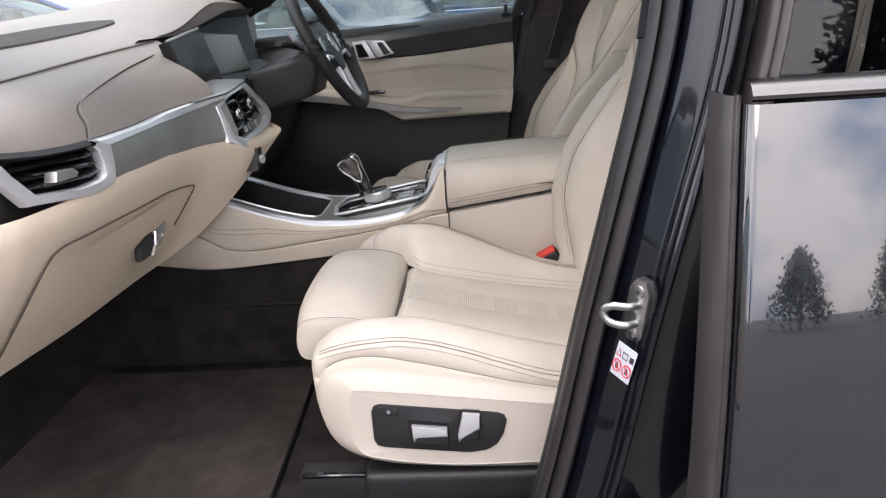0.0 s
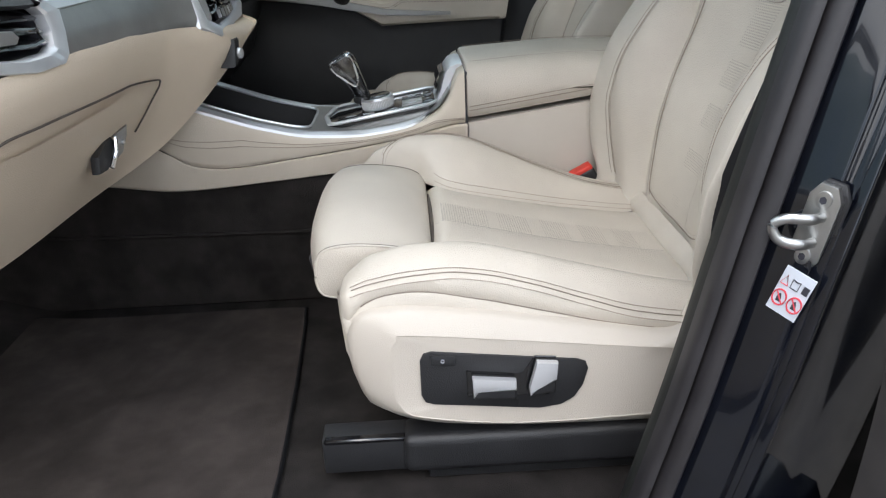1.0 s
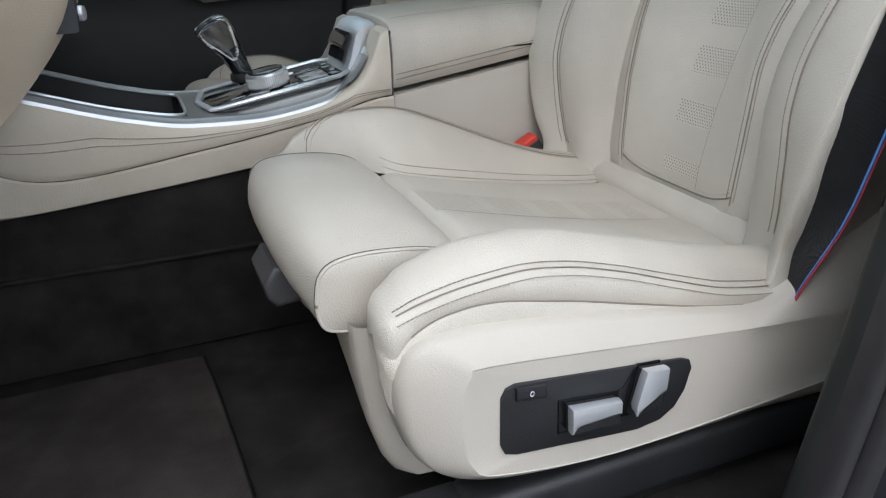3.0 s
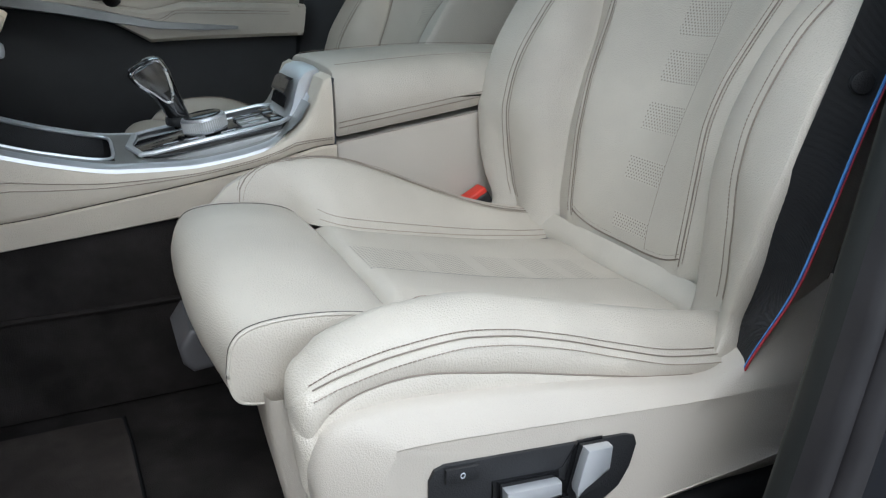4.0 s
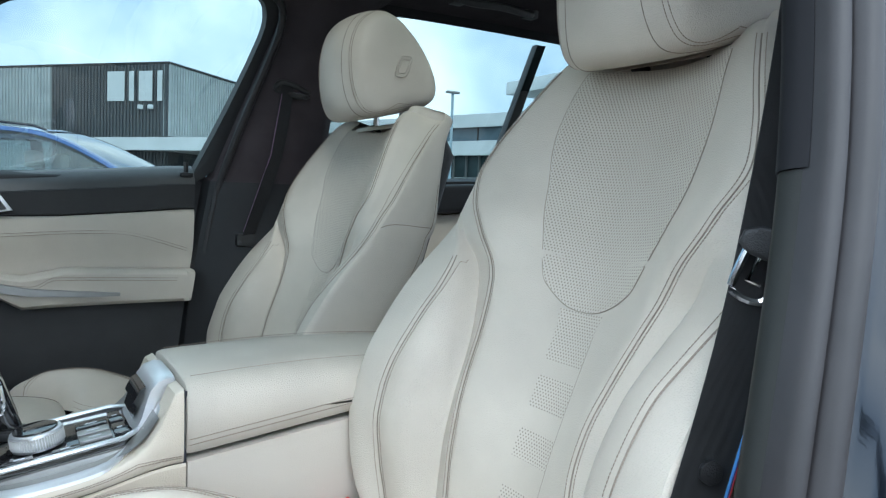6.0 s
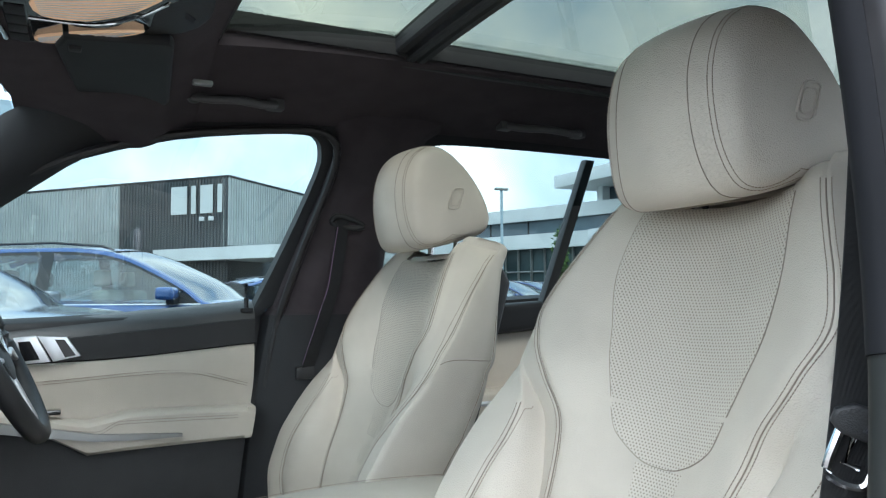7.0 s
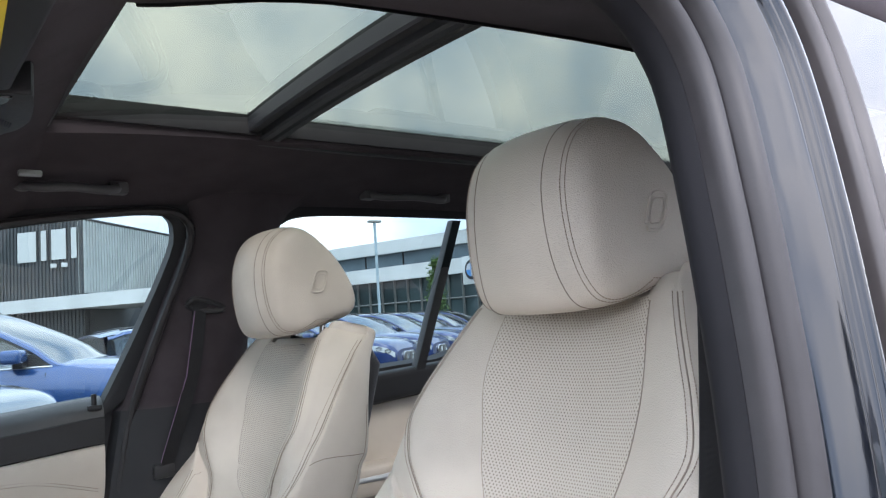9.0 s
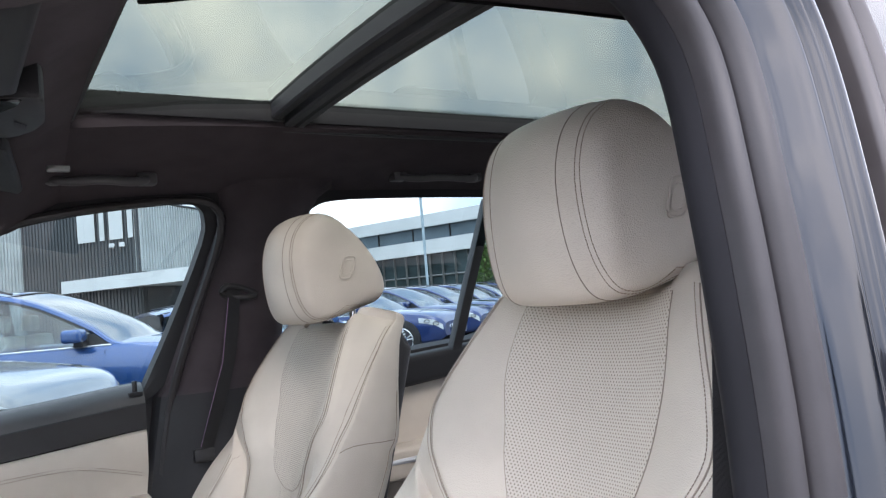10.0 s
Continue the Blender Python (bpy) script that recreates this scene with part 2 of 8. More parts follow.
LIGHT_GREY_CLAD = material("pale_grey_cladding", (0.40, 0.43, 0.43), 0.5, vary=0.05, scale=0.8, stain=0.12, stain_scale=0.4)
DARK_CLAD = material("charcoal_cladding", (0.055, 0.062, 0.068), 0.5, vary=0.08, scale=0.8)
WHITE_WALL = material("white_render", (0.72, 0.75, 0.75), 0.6, vary=0.04, scale=0.7, stain=0.1, stain_scale=0.5)
SHOP_GLASS = material("showroom_glass", (0.05, 0.075, 0.08), 0.05, vary=0.3, scale=0.5, coat=0.4)
BAND_GLASS = material("upper_window_glass", (0.12, 0.16, 0.19), 0.08, vary=0.15, scale=0.5, coat=0.4)
LEAF = material("leaf_green", (0.07, 0.13, 0.025), 0.6, vary=0.4, scale=8)
DARK_LEAF = material("dark_conifer", (0.02, 0.035, 0.016), 0.7, vary=0.4, scale=6)
BARK = material("bark", (0.07, 0.05, 0.035), 0.9, vary=0.3, scale=10)
TAIL_RED = material("tail_lamp_red", (0.5, 0.02, 0.02), 0.15, coat=0.8)
LENS = material("headlamp_lens", (0.6, 0.64, 0.66), 0.1, vary=0.1, coat=0.8)

# ---- mesh helpers ----
ROOT = {}


def thing(name, at, label, category, group="", kind=""):
    """An empty at the thing's base, which parents its parts."""
    ob = new(name)
    ob.empty_display_size = 0.05
    ob.location = at
    ROOT[ob.name] = Vector(at)
    return tagged(ob, label, category, group, kind)


def base_of(ob):
    while ob.parent:
        ob = ob.parent
    return ROOT.get(ob.name, Vector((0, 0, 0)))


def mesh_of(name, bm, mat, smooth=True, sharp=40):
    me = bpy.data.meshes.new(name)
    bmesh.ops.recalc_face_normals(bm, faces=bm.faces)
    for f in bm.faces:
        f.smooth = smooth
    if smooth and sharp < 180:
        for e in bm.edges:
            if len(e.link_faces) == 2 and e.calc_face_angle(0) > radians(sharp):
                e.smooth = False
    bm.to_mesh(me)
    bm.free()
    me.materials.append(mat)
    return me


def part(name, bm, mat, parent, label="", smooth=True, sharp=40):
    """One mesh under a thing or a part; the mesh is given in world places."""
    bmesh.ops.translate(bm, verts=bm.verts, vec=-base_of(parent))
    ob = new(name, mesh_of(name, bm, mat, smooth, sharp))
    ob.parent = parent
    return tagged(ob, label)


def solid(name, bm, mat, label, category="", kind="structure", smooth=True, sharp=40):
    """A piece of the setting or a thing that is a single mesh."""
    ob = new(name, mesh_of(name, bm, mat, smooth, sharp))
    return tagged(ob, label, category, "", kind)


def curve_through(keys):
    """A smooth function through (at, value) pairs, level past both ends."""
    xs = np.array([k[0] for k in keys], float)
    ys = np.array([k[1] for k in keys], float)
    d = np.diff(ys) / np.diff(xs)
    m = np.zeros(len(xs))
    for i in range(1, len(xs) - 1):
        if d[i - 1] * d[i] > 0:
            m[i] = 2 * d[i - 1] * d[i] / (d[i - 1] + d[i])

    def f(x):
        x = min(max(x, xs[0]), xs[-1])
        i = min(int(np.searchsorted(xs, x, "right")) - 1, len(xs) - 2)
        h = xs[i + 1] - xs[i]
        t = (x - xs[i]) / h
        return float((1 + 2 * t) * (1 - t) ** 2 * ys[i] + t * (1 - t) ** 2 * h * m[i] + t * t * (3 - 2 * t) * ys[i + 1] + t * t * (t - 1) * h * m[i + 1])
    return f


def rounded(points, n=6, closed=False):
    """A Catmull-Rom line through the points, n steps a piece."""
    p = [Vector(q) for q in points]
    out = []
    k = len(p)
    for i in range(k if closed else k - 1):
        a, b = p[i], p[(i + 1) % k]
        z = p[i - 1] if (closed or i > 0) else a * 2 - b
        c = p[(i + 2) % k] if (closed or i + 2 < k) else b * 2 - a
        for j in range(n):
            t = j / n
            out.append(0.5 * ((2 * a) + (b - z) * t + (2 * z - 5 * a + 4 * b - c) * t * t + (3 * a - z - 3 * b + c) * t ** 3))
    if not closed:
        out.append(p[-1])
    return out


def loft(rows, around=False, caps=False, bm=None):
    """Quads between rows of points of one length."""
    bm = bm or bmesh.new()
    made = [[bm.verts.new(p) for p in row] for row in rows]
    n = len(made[0])
    for a, b in zip(made, made[1:]):
        for i in range(n if around else n - 1):
            j = (i + 1) % n
            bm.faces.new((a[i], a[j], b[j], b[i]))
    if caps:
        bm.faces.new(made[0][::-1])
        bm.faces.new(made[-1])
    return bm


def tube(points, r, n=8, bm=None, closed=False, flat=1.0):
    """A round bar along a line of points."""
    pts = [Vector(p) for p in points]
    rows = []
    up = Vector((0, 0, 1))
    for i, p in enumerate(pts):
        a = pts[i - 1] if (i or closed) else p
        b = pts[(i + 1) % len(pts)] if (i + 1 < len(pts) or closed) else p
        d = (b - a).normalized()
        s = d.cross(up)
        if s.length < 0.05:
            s = d.cross(Vector((1, 0, 0)))
        s.normalize()
        u = s.cross(d)
        rows.append([p + s * (math.cos(t) * r) + u * (math.sin(t) * r * flat) for t in (2 * math.pi * k / n for k in range(n))])
    if closed:
        rows.append(rows[0])
        bm = loft(rows, True, False, bm)
        bmesh.ops.remove_doubles(bm, verts=bm.verts, dist=1e-5)
        return bm
    return loft(rows, True, True, bm)


def block(lo, hi, r=0.004, seg=2, bm=None):
    """A box with rounded edges."""
    own = bmesh.new()
    bmesh.ops.create_cube(own, size=1)
    for v in own.verts:
        v.co = Vector([lo[i] + (v.co[i] + 0.5) * (hi[i] - lo[i]) for i in range(3)])
    if r:
        bmesh.ops.bevel(own, geom=own.edges[:], offset=r, segments=seg, profile=0.6, affect="EDGES")
    return joined(bm, own)


def joined(bm, own):
    if bm is None:
        return own
    me = bpy.data.meshes.new("joining")
    own.to_mesh(me)
    own.free()
    bm.from_mesh(me)
    bpy.data.meshes.remove(me)
    return bm


def slab(outline, axis, a, b, r=0.004, seg=2, bm=None, turn=None):
    """A flat outline given thickness from a to b along an axis, with rounded edges."""
    own = bmesh.new()
    def put(p, d):
        return {"x": (d, p[0], p[1]), "y": (p[0], d, p[1]), "z": (p[0], p[1], d)}[axis]
    lo = [own.verts.new(put(p, a)) for p in outline]
    hi = [own.verts.new(put(p, b)) for p in outline]
    n = len(outline)
    own.faces.new(lo[::-1])
    own.faces.new(hi)
    for i in range(n):
        own.faces.new((lo[i], lo[(i + 1) % n], hi[(i + 1) % n], hi[i]))
    if r:
        rim = [e for e in own.edges if (e.verts[0] in lo) == (e.verts[1] in lo)]
        bmesh.ops.bevel(own, geom=rim, offset=r, segments=seg, profile=0.6, affect="EDGES")
    if turn:
        bmesh.ops.transform(own, matrix=turn, verts=own.verts)
    return joined(bm, own)


def disc(center, axis, r, depth, n=24, bevel=0.002, bm=None, sy=1.0):
    """A short round cylinder along a direction."""
    own = bmesh.new()
    bmesh.ops.create_cone(own, segments=n, radius1=r, radius2=r, depth=depth, cap_ends=True)
    if bevel:
        rim = [e for e in own.edges if abs(e.verts[0].co.z - e.verts[1].co.z) < 1e-6]
        bmesh.ops.bevel(own, geom=rim, offset=bevel, segments=2, profile=0.6, affect="EDGES")
    if sy != 1.0:
        bmesh.ops.scale(own, vec=(1, sy, 1), verts=own.verts)
    m = Matrix.Translation(center) @ Vector(axis).to_track_quat("Z", "Y").to_matrix().to_4x4()
    bmesh.ops.transform(own, matrix=m, verts=own.verts)
    return joined(bm, own)


def stitches(bm, points, normals, step=0.0040, size=0.0032, wide=0.0011):
    """Short raised threads along a line that lies on a surface."""
    pts = [Vector(p) for p in points]
    run = 0.0
    for a, b, n in zip(pts, pts[1:], normals):
        d = b - a
        ln = d.length
        if ln < 1e-6:
            continue
        d.normalize()
        n = Vector(n).normalized()
        s = d.cross(n)
        while run < ln:
            c = a + d * run + n * 0.0003
            h, w, u = d * (size / 2), s * (wide / 2), n * 0.0009
            v = [bm.verts.new(c - h - w), bm.verts.new(c + h - w), bm.verts.new(c + h + w), bm.verts.new(c - h + w),
                 bm.verts.new(c - h * 0.6 + u), bm.verts.new(c + h * 0.6 + u)]
            bm.faces.new((v[0], v[1], v[5], v[4]))
            bm.faces.new((v[2], v[3], v[4], v[5]))
            bm.faces.new((v[1], v[2], v[5]))
            bm.faces.new((v[3], v[0], v[4]))
            run += step
        run -= ln


def shell(rows, thick, inward):
    """A sheet of rows with a back side, moved by thick along inward."""
    inward = Vector(inward) * thick
    bm = loft(rows)
    edge = bmesh.ops.extrude_face_region(bm, geom=bm.faces[:])
    bmesh.ops.translate(bm, verts=[g for g in edge["geom"] if isinstance(g, bmesh.types.BMVert)], vec=inward)
    return bm

# ---- body shell of the car: floor, sill, pillars, roof ----
solid("floor", block((-1.05, -0.74, 0.36), (2.4, 0.78, 0.43), 0.0), CARPET, "black carpeted cabin floor", smooth=False)
# footwell: toe board and tunnel flank
rows = []
for y in [-0.76 + 1.56 * i / 12 for i in range(13)]:
    rows.append([Vector((x, y, z)) for x, z in ((-0.50, 0.432), (-0.58, 0.436), (-0.68, 0.47), (-0.80, 0.56), (-0.90, 0.70), (-0.98, 0.90), (-1.0, 1.0))])
solid("wall_footwell", shell(rows, 0.03, (-0.8, 0, -0.6)), CARPET, "black carpeted toe board")
solid("wall_tunnel", slab([(-1.0, 0.43), (0.9, 0.43), (0.9, 0.66), (0.25, 0.70), (-0.30, 0.68), (-1.0, 0.80)], "y", -0.085, 0.125, 0.02, 2), CARPET, "black carpeted tunnel side")
# a sewn fold along the tunnel flank
solid("trim_tunnel_fold", tube([(-0.80, -0.088, 0.60), (-0.45, -0.088, 0.585), (-0.1, -0.088, 0.58), (0.3, -0.088, 0.58)], 0.004, 6), CARPET, "sewn fold of the tunnel carpet")

# loose mat with a bound edge
mat_outline = [(-0.62, -0.14), (-0.50, -0.135), (-0.30, -0.13), (-0.11, -0.13), (-0.088, -0.15), (-0.078, -0.30), (-0.072, -0.45), (-0.07, -0.66), (-0.10, -0.685), (-0.35, -0.69), (-0.60, -0.68), (-0.66, -0.45)]
floor_mat = thing("floor_mat", (-0.33, -0.41, 0.432), "charcoal carpet mat with bound edge on the passenger floor", "car mat")
part("carpet", slab([tuple(p)[:2] for p in rounded([(x, y, 0) for x, y in mat_outline], 3, True)], "z", 0.431, 0.442, 0.004, 2), MAT_CARPET, floor_mat)
part("bound_edge", tube([Vector((p.x, p.y, 0.4375)) for p in rounded([(x, y, 0) for x, y in mat_outline], 4, True)], 0.0045, 6, closed=True), SHUT_BLACK, floor_mat)

# left sill with its rubber seal
solid("wall_sill", slab([(-0.76, 0.30), (-0.745, 0.44), (-0.765, 0.465), (-0.80, 0.465), (-0.83, 0.43), (-0.90, 0.40), (-0.93, 0.34), (-0.90, 0.28)], "x", -1.1, 0.62, 0.006, 2), PAINT, "blue-black painted door sill")
solid("trim_sill", slab([(-0.74, 0.42), (-0.735, 0.455), (-0.76, 0.475), (-0.785, 0.472), (-0.79, 0.46)], "x", -0.8, 0.40, 0.004, 2), BLACK_PLASTIC, "black plastic sill trim")

# the B-pillar's inner edge on the door opening: x by height, y by height
EDGE_X = curve_through([(0.40, 0.315), (0.47, 0.330), (0.64, 0.374), (0.815, 0.414), (0.95, 0.448), (1.10, 0.486), (1.20, 0.503), (1.34, 0.514), (1.42, 0.519), (1.56, 0.53)])
EDGE_Y = curve_through([(0.40, -0.752), (0.64, -0.745), (0.815, -0.736), (1.10, -0.711), (1.20, -0.700), (1.34, -0.682), (1.42, -0.668), (1.56, -0.635)])


def pillar_edge(z, dx=0.0, dy=0.0):
    return Vector((EDGE_X(z) + dx, EDGE_Y(z) + dy, z))


# line of the opening's seal: up the pillar, round the corner and forward under the roof
SEAL = [pillar_edge(z) for z in (0.47, 0.55, 0.64, 0.73, 0.815, 0.95, 1.10, 1.20, 1.30, 1.36)]
SEAL += [Vector((0.521, -0.667, 1.425)), Vector((0.517, -0.660, 1.462)), Vector((0.500, -0.653, 1.494)), Vector((0.465, -0.646, 1.518)), Vector((0.40, -0.640, 1.532)), Vector((0.30, -0.636, 1.538)), Vector((0.15, -0.634, 1.530)), Vector((0.0, -0.638, 1.500)), Vector((-0.15, -0.652, 1.44)), Vector((-0.35, -0.675, 1.32)), Vector((-0.60, -0.70, 1.17))]
SEAL_LINE = rounded(SEAL, 5)


def along(line, offset):
    """The line moved in the plane of the opening: offset[0] away from the opening, offset[1] outward."""
    out = []
    for i, p in enumerate(line):
        d = (line[min(i + 1, len(line) - 1)] - line[max(i - 1, 0)]).normalized()
        outward = Vector((0, -0.985, 0.17))
        away = outward.cross(d).normalized()
        if away.x < 0 and d.z > 0.5:
            away = -away
        if d.z <= 0.5 and away.z < 0:
            away = -away
        out.append(p + away * offset[0] + outward * offset[1])
    return out


def band(name, offsets, mat, label, kind="structure", line=None):
    """A moulding whose cross-section is a list of offsets from the opening's line."""
    rows = [along(line or SEAL_LINE, o) for o in offsets]
    return solid(name, loft(rows), mat, label, kind=kind, sharp=60)


LINING = [(0.20, -0.075), (0.14, -0.056), (0.09, -0.040), (0.05, -0.026), (0.02, -0.013), (0.004, -0.004), (0.000, 0.002), (0.001, 0.012), (0.004, 0.021), (0.010, 0.021)]
band("trim_pillar_lining_low", [(u + 0.0025, v) for u, v in LINING], LOW_LINING, "olive-grey lower pillar lining", line=[p for p in SEAL_LINE if p.z < 1.15])
COVER = [p for p in SEAL_LINE if p.z > 1.125 or p.x < 0.2]
band("trim_pillar_lining", LINING, PILLAR_LINING, "anthracite upper pillar lining", line=COVER)
band("trim_door_seal", [(0.005, 0.014), (0.0045, 0.028), (0.006, 0.036), (0.010, 0.041), (0.014, 0.0415), (0.0165, 0.037), (0.017, 0.026), (0.018, 0.036), (0.020, 0.047), (0.025, 0.053), (0.031, 0.054), (0.035, 0.049), (0.037, 0.038), (0.037, 0.010)], RUBBER, "black rubber door seal with two lips")
# painted flange with three beads along its crest
FLANGE = [(0.030, 0.002, 0), (0.038, 0.006, 0), (0.040, 0.030, 0.2), (0.042, 0.042, 0.6), (0.045, 0.0455, 1), (0.052, 0.0500, 1), (0.060, 0.0550, 1), (0.067, 0.0595, 1), (0.0715, 0.0615, 1), (0.0735, 0.0625, 1), (0.0755, 0.0615, 1), (0.077, 0.0635, 1), (0.079, 0.0675, 1), (0.0815, 0.0685, 1), (0.083, 0.0665, 1), (0.0845, 0.0675, 1), (0.0865, 0.0715, 1), (0.090, 0.0725, 1), (0.0935, 0.070, 0.8), (0.0955, 0.060, 0.5), (0.098, 0.045, 0.2), (0.104, 0.030, 0), (0.17, 0.018, 0), (0.25, -0.02, 0)]
rows = []
for u, v, k in FLANGE:
    # the flange stands further out below the waist
    flat, proud = along(SEAL_LINE, (u, v)), along(SEAL_LINE, (u - 0.003, v - 0.006 + 0.31 * (u - 0.045)))
    rows.append([p.lerp(q, k * max(0.0, min(1.0, (1.06 - p.z) / 0.14))) for p, q in zip(flat, proud)])
solid("wall_pillar_left", loft(rows), PAINT, "blue-black painted pillar flange", sharp=60)
HIGH = [p for p in SEAL_LINE if p.z > 1.06]
band("trim_outer_seal", [(0.099, 0.030), (0.100, 0.052), (0.104, 0.058), (0.110, 0.056), (0.112, 0.030)], SHUT_BLACK, "black rubber strip in the shut line", line=HIGH)
band("trim_door_frame", [(0.120, 0.030), (0.1205, 0.066), (0.122, 0.072), (0.126, 0.0755), (0.1295, 0.075), (0.1305, 0.0725), (0.132, 0.075), (0.135, 0.081), (0.139, 0.0815), (0.1415, 0.078), (0.142, 0.05)], FRAME_GREY, "brown-grey frame of the rear door's window", line=HIGH)

# rear left door: body, glass, chrome belt strip
DOOR_X0 = curve_through([(0.40, 0.535), (0.60, 0.547), (0.83, 0.556), (1.075, 0.575), (1.30, 0.635), (1.45, 0.675)])
DOOR_Y = curve_through([(0.35, -0.925), (0.50, -0.938), (0.65, -0.938), (0.75, -0.934), (0.82, -0.926), (0.90, -0.911), (0.98, -0.889), (1.06, -0.860), (1.09, -0.848)])
rows = []
for i in range(24):
    z = 0.38 + 0.71 * i / 23
    x0, y = DOOR_X0(z), DOOR_Y(z)
    rows.append([Vector((x0 + a, y + b, z)) for a, b in ((-0.017, 0.08), (-0.0175, 0.034), (-0.0145, 0.019), (-0.010, 0.013), (-0.007, 0.015), (-0.0055, 0.013), (-0.002, 0.015), (-0.001, 0.04))])
solid("trim_outer_seal_low", loft(rows), GREY_SEAL, "grey rubber strip along the rear door edge")
rear_door = thing("rear_door", (0.6, -0.88, 0.36), "closed blue-black rear door reflecting sky and ground", "car door")
rows = []
for i in range(34):
    z = 0.36 + 0.722 * i / 33
    x0 = DOOR_X0(z)
    y = DOOR_Y(z)
    rows.append([Vector((x0 + 0.004, y + 0.075, z)), Vector((x0, y + 0.03, z)), Vector((x0, y + 0.010, z)), Vector((x0 + 0.003, y + 0.002, z)), Vector((x0 + 0.012, y - 0.001, z))] + [Vector((x0 + 0.012 + 1.1 * k / 8, y - 0.004 * math.sin(math.pi * k / 8), z)) for k in range(1, 9)])
part("door_skin", loft(rows), DOOR_PAINT, rear_door, sharp=70)
part("belt_strip", loft([[Vector((0.580 + 1.1 * k / 6, y, z)) for k in range(7)] for y, z in ((-0.836, 1.083), (-0.846, 1.084), (-0.852, 1.087), (-0.853, 1.091), (-0.849, 1.096), (-0.845, 1.101), (-0.836, 1.105), (-0.823, 1.105))]), DARK_CHROME, rear_door, "polished belt strip")
part("door_glass", loft([[Vector((EDGE_X(z) + 0.139 + (1.62 - EDGE_X(z)) * k / 6, EDGE_Y(z) - 0.074, z)) for k in range(7)] for z in (1.085, 1.2, 1.3, 1.40, 1.50, 1.60)]), PRIVACY, rear_door, "dark privacy glass")
part("door_lining", loft([[Vector((x, -0.72, z)) for x in (0.66, 1.2, 1.7)] for z in (0.40, 0.8, 1.07)]), DARK_TRIM, rear_door)
# rear quarter beyond the door, to the tail
solid("wall_quarter_left", loft([[Vector((x, y, z)) for x in (1.70, 2.0, 2.6)] for y, z in ((-0.92, 0.40), (-0.91, 0.70), (-0.87, 1.0), (-0.85, 1.1), (-0.70, 1.45), (-0.62, 1.60))]), PAINT, "painted rear quarter")

# front passenger door, swung wide open ahead of the opening
front_door = thing("front_door", (-0.86, -0.90, 0.36), "blue-black front passenger door standing wide open", "car door")
SWING = Matrix.Translation((-0.86, -0.90, 0)) @ Matrix.Rotation(radians(-68), 4, "Z")


def swung(bm):
    bmesh.ops.transform(bm, matrix=SWING, verts=bm.verts)
    return bm


part("door_shell", swung(slab([(0.0, 0.36), (1.10, 0.36), (1.16, 0.62), (1.14, 1.04), (0.02, 1.06)], "y", -0.10, -0.02, 0.02, 3)), PAINT, front_door)
part("door_lining", swung(slab([(0.04, 0.40), (1.06, 0.40), (1.11, 0.62), (1.10, 1.02), (0.06, 1.03)], "y", -0.02, 0.035, 0.02, 3)), CONSOLE_IVORY, front_door, "cream inner lining")
part("window_frame", swung(tube([(0.05, -0.06, 1.06), (0.45, -0.03, 1.33), (0.80, 0.0, 1.46), (1.08, 0.01, 1.46), (1.14, -0.04, 1.05)], 0.025, 8)), FRAME_GREY, front_door)
part("window_pane", swung(loft([[Vector((0.06 + 0.02 * k, -0.06, 1.05 + 0.01 * k)) , Vector((0.60, -0.03, 1.05 + 0.34 * k)), Vector((1.12, -0.03, 1.05 + 0.40 * k))] for k in (0, 1)])), SIDE_GLASS, front_door)

# striker plate and warning label on the pillar
striker = thing("door_striker", (0.480, -0.806, 0.845), "steel door striker bolted to the painted pillar", "door striker")
STK = Matrix.Translation((0.483, -0.798, 0.841)) @ Matrix.Rotation(radians(-50), 4, "Z") @ Matrix.Rotation(radians(10), 4, "Y") @ Matrix.Diagonal((0.82, 0.80, 0.97, 1))


def on_pillar(bm):
    bmesh.ops.transform(bm, matrix=STK, verts=bm.verts)
    return bm


plate = [(-0.017, -0.030), (-0.009, -0.043), (0.009, -0.043), (0.017, -0.030), (0.017, 0.030), (0.009, 0.043), (-0.009, 0.043), (-0.017, 0.030)]
part("plate", on_pillar(slab(plate, "y", -0.005, 0.004, 0.0016, 2)), STEEL, striker)
part("loop", on_pillar(tube(rounded([(0.004, -0.004, 0.012), (-0.002, -0.022, 0.012), (-0.020, -0.036, 0.010), (-0.030, -0.040, 0.0), (-0.020, -0.036, -0.012), (-0.002, -0.022, -0.014), (0.004, -0.004, -0.014)], 5), 0.0052, 10)), STEEL, striker, "bent steel loop")
for dz in (-0.029, 0.029):
    b = part("bolt", on_pillar(disc((0.0, -0.0065, dz), (0, 1, 0), 0.0085, 0.004, 18, 0.0012)), STEEL, striker)
    part("socket", on_pillar(disc((0.0, -0.0090, dz), (0, 1, 0), 0.0038, 0.001, 6, 0)), INK, b)
part("base_gasket", on_pillar(slab([(x * 1.12 + 0.003, z * 1.05) for x, z in plate], "y", 0.003, 0.010, 0.001, 1)), BLACK_PLASTIC, striker)
note = thing("warning_label", (0.465, -0.795, 0.785), "small white label with red prohibition rings on the pillar", "label")
NOTE = Matrix.Translation((0.4665, -0.8065, 0.780)) @ Matrix.Rotation(radians(-50), 4, "Z") @ Matrix.Rotation(radians(17), 4, "Y") @ Matrix.Diagonal((0.70, 1, 0.93, 1))


def on_note(bm):
    bmesh.ops.transform(bm, matrix=NOTE, verts=bm.verts)
    return bm


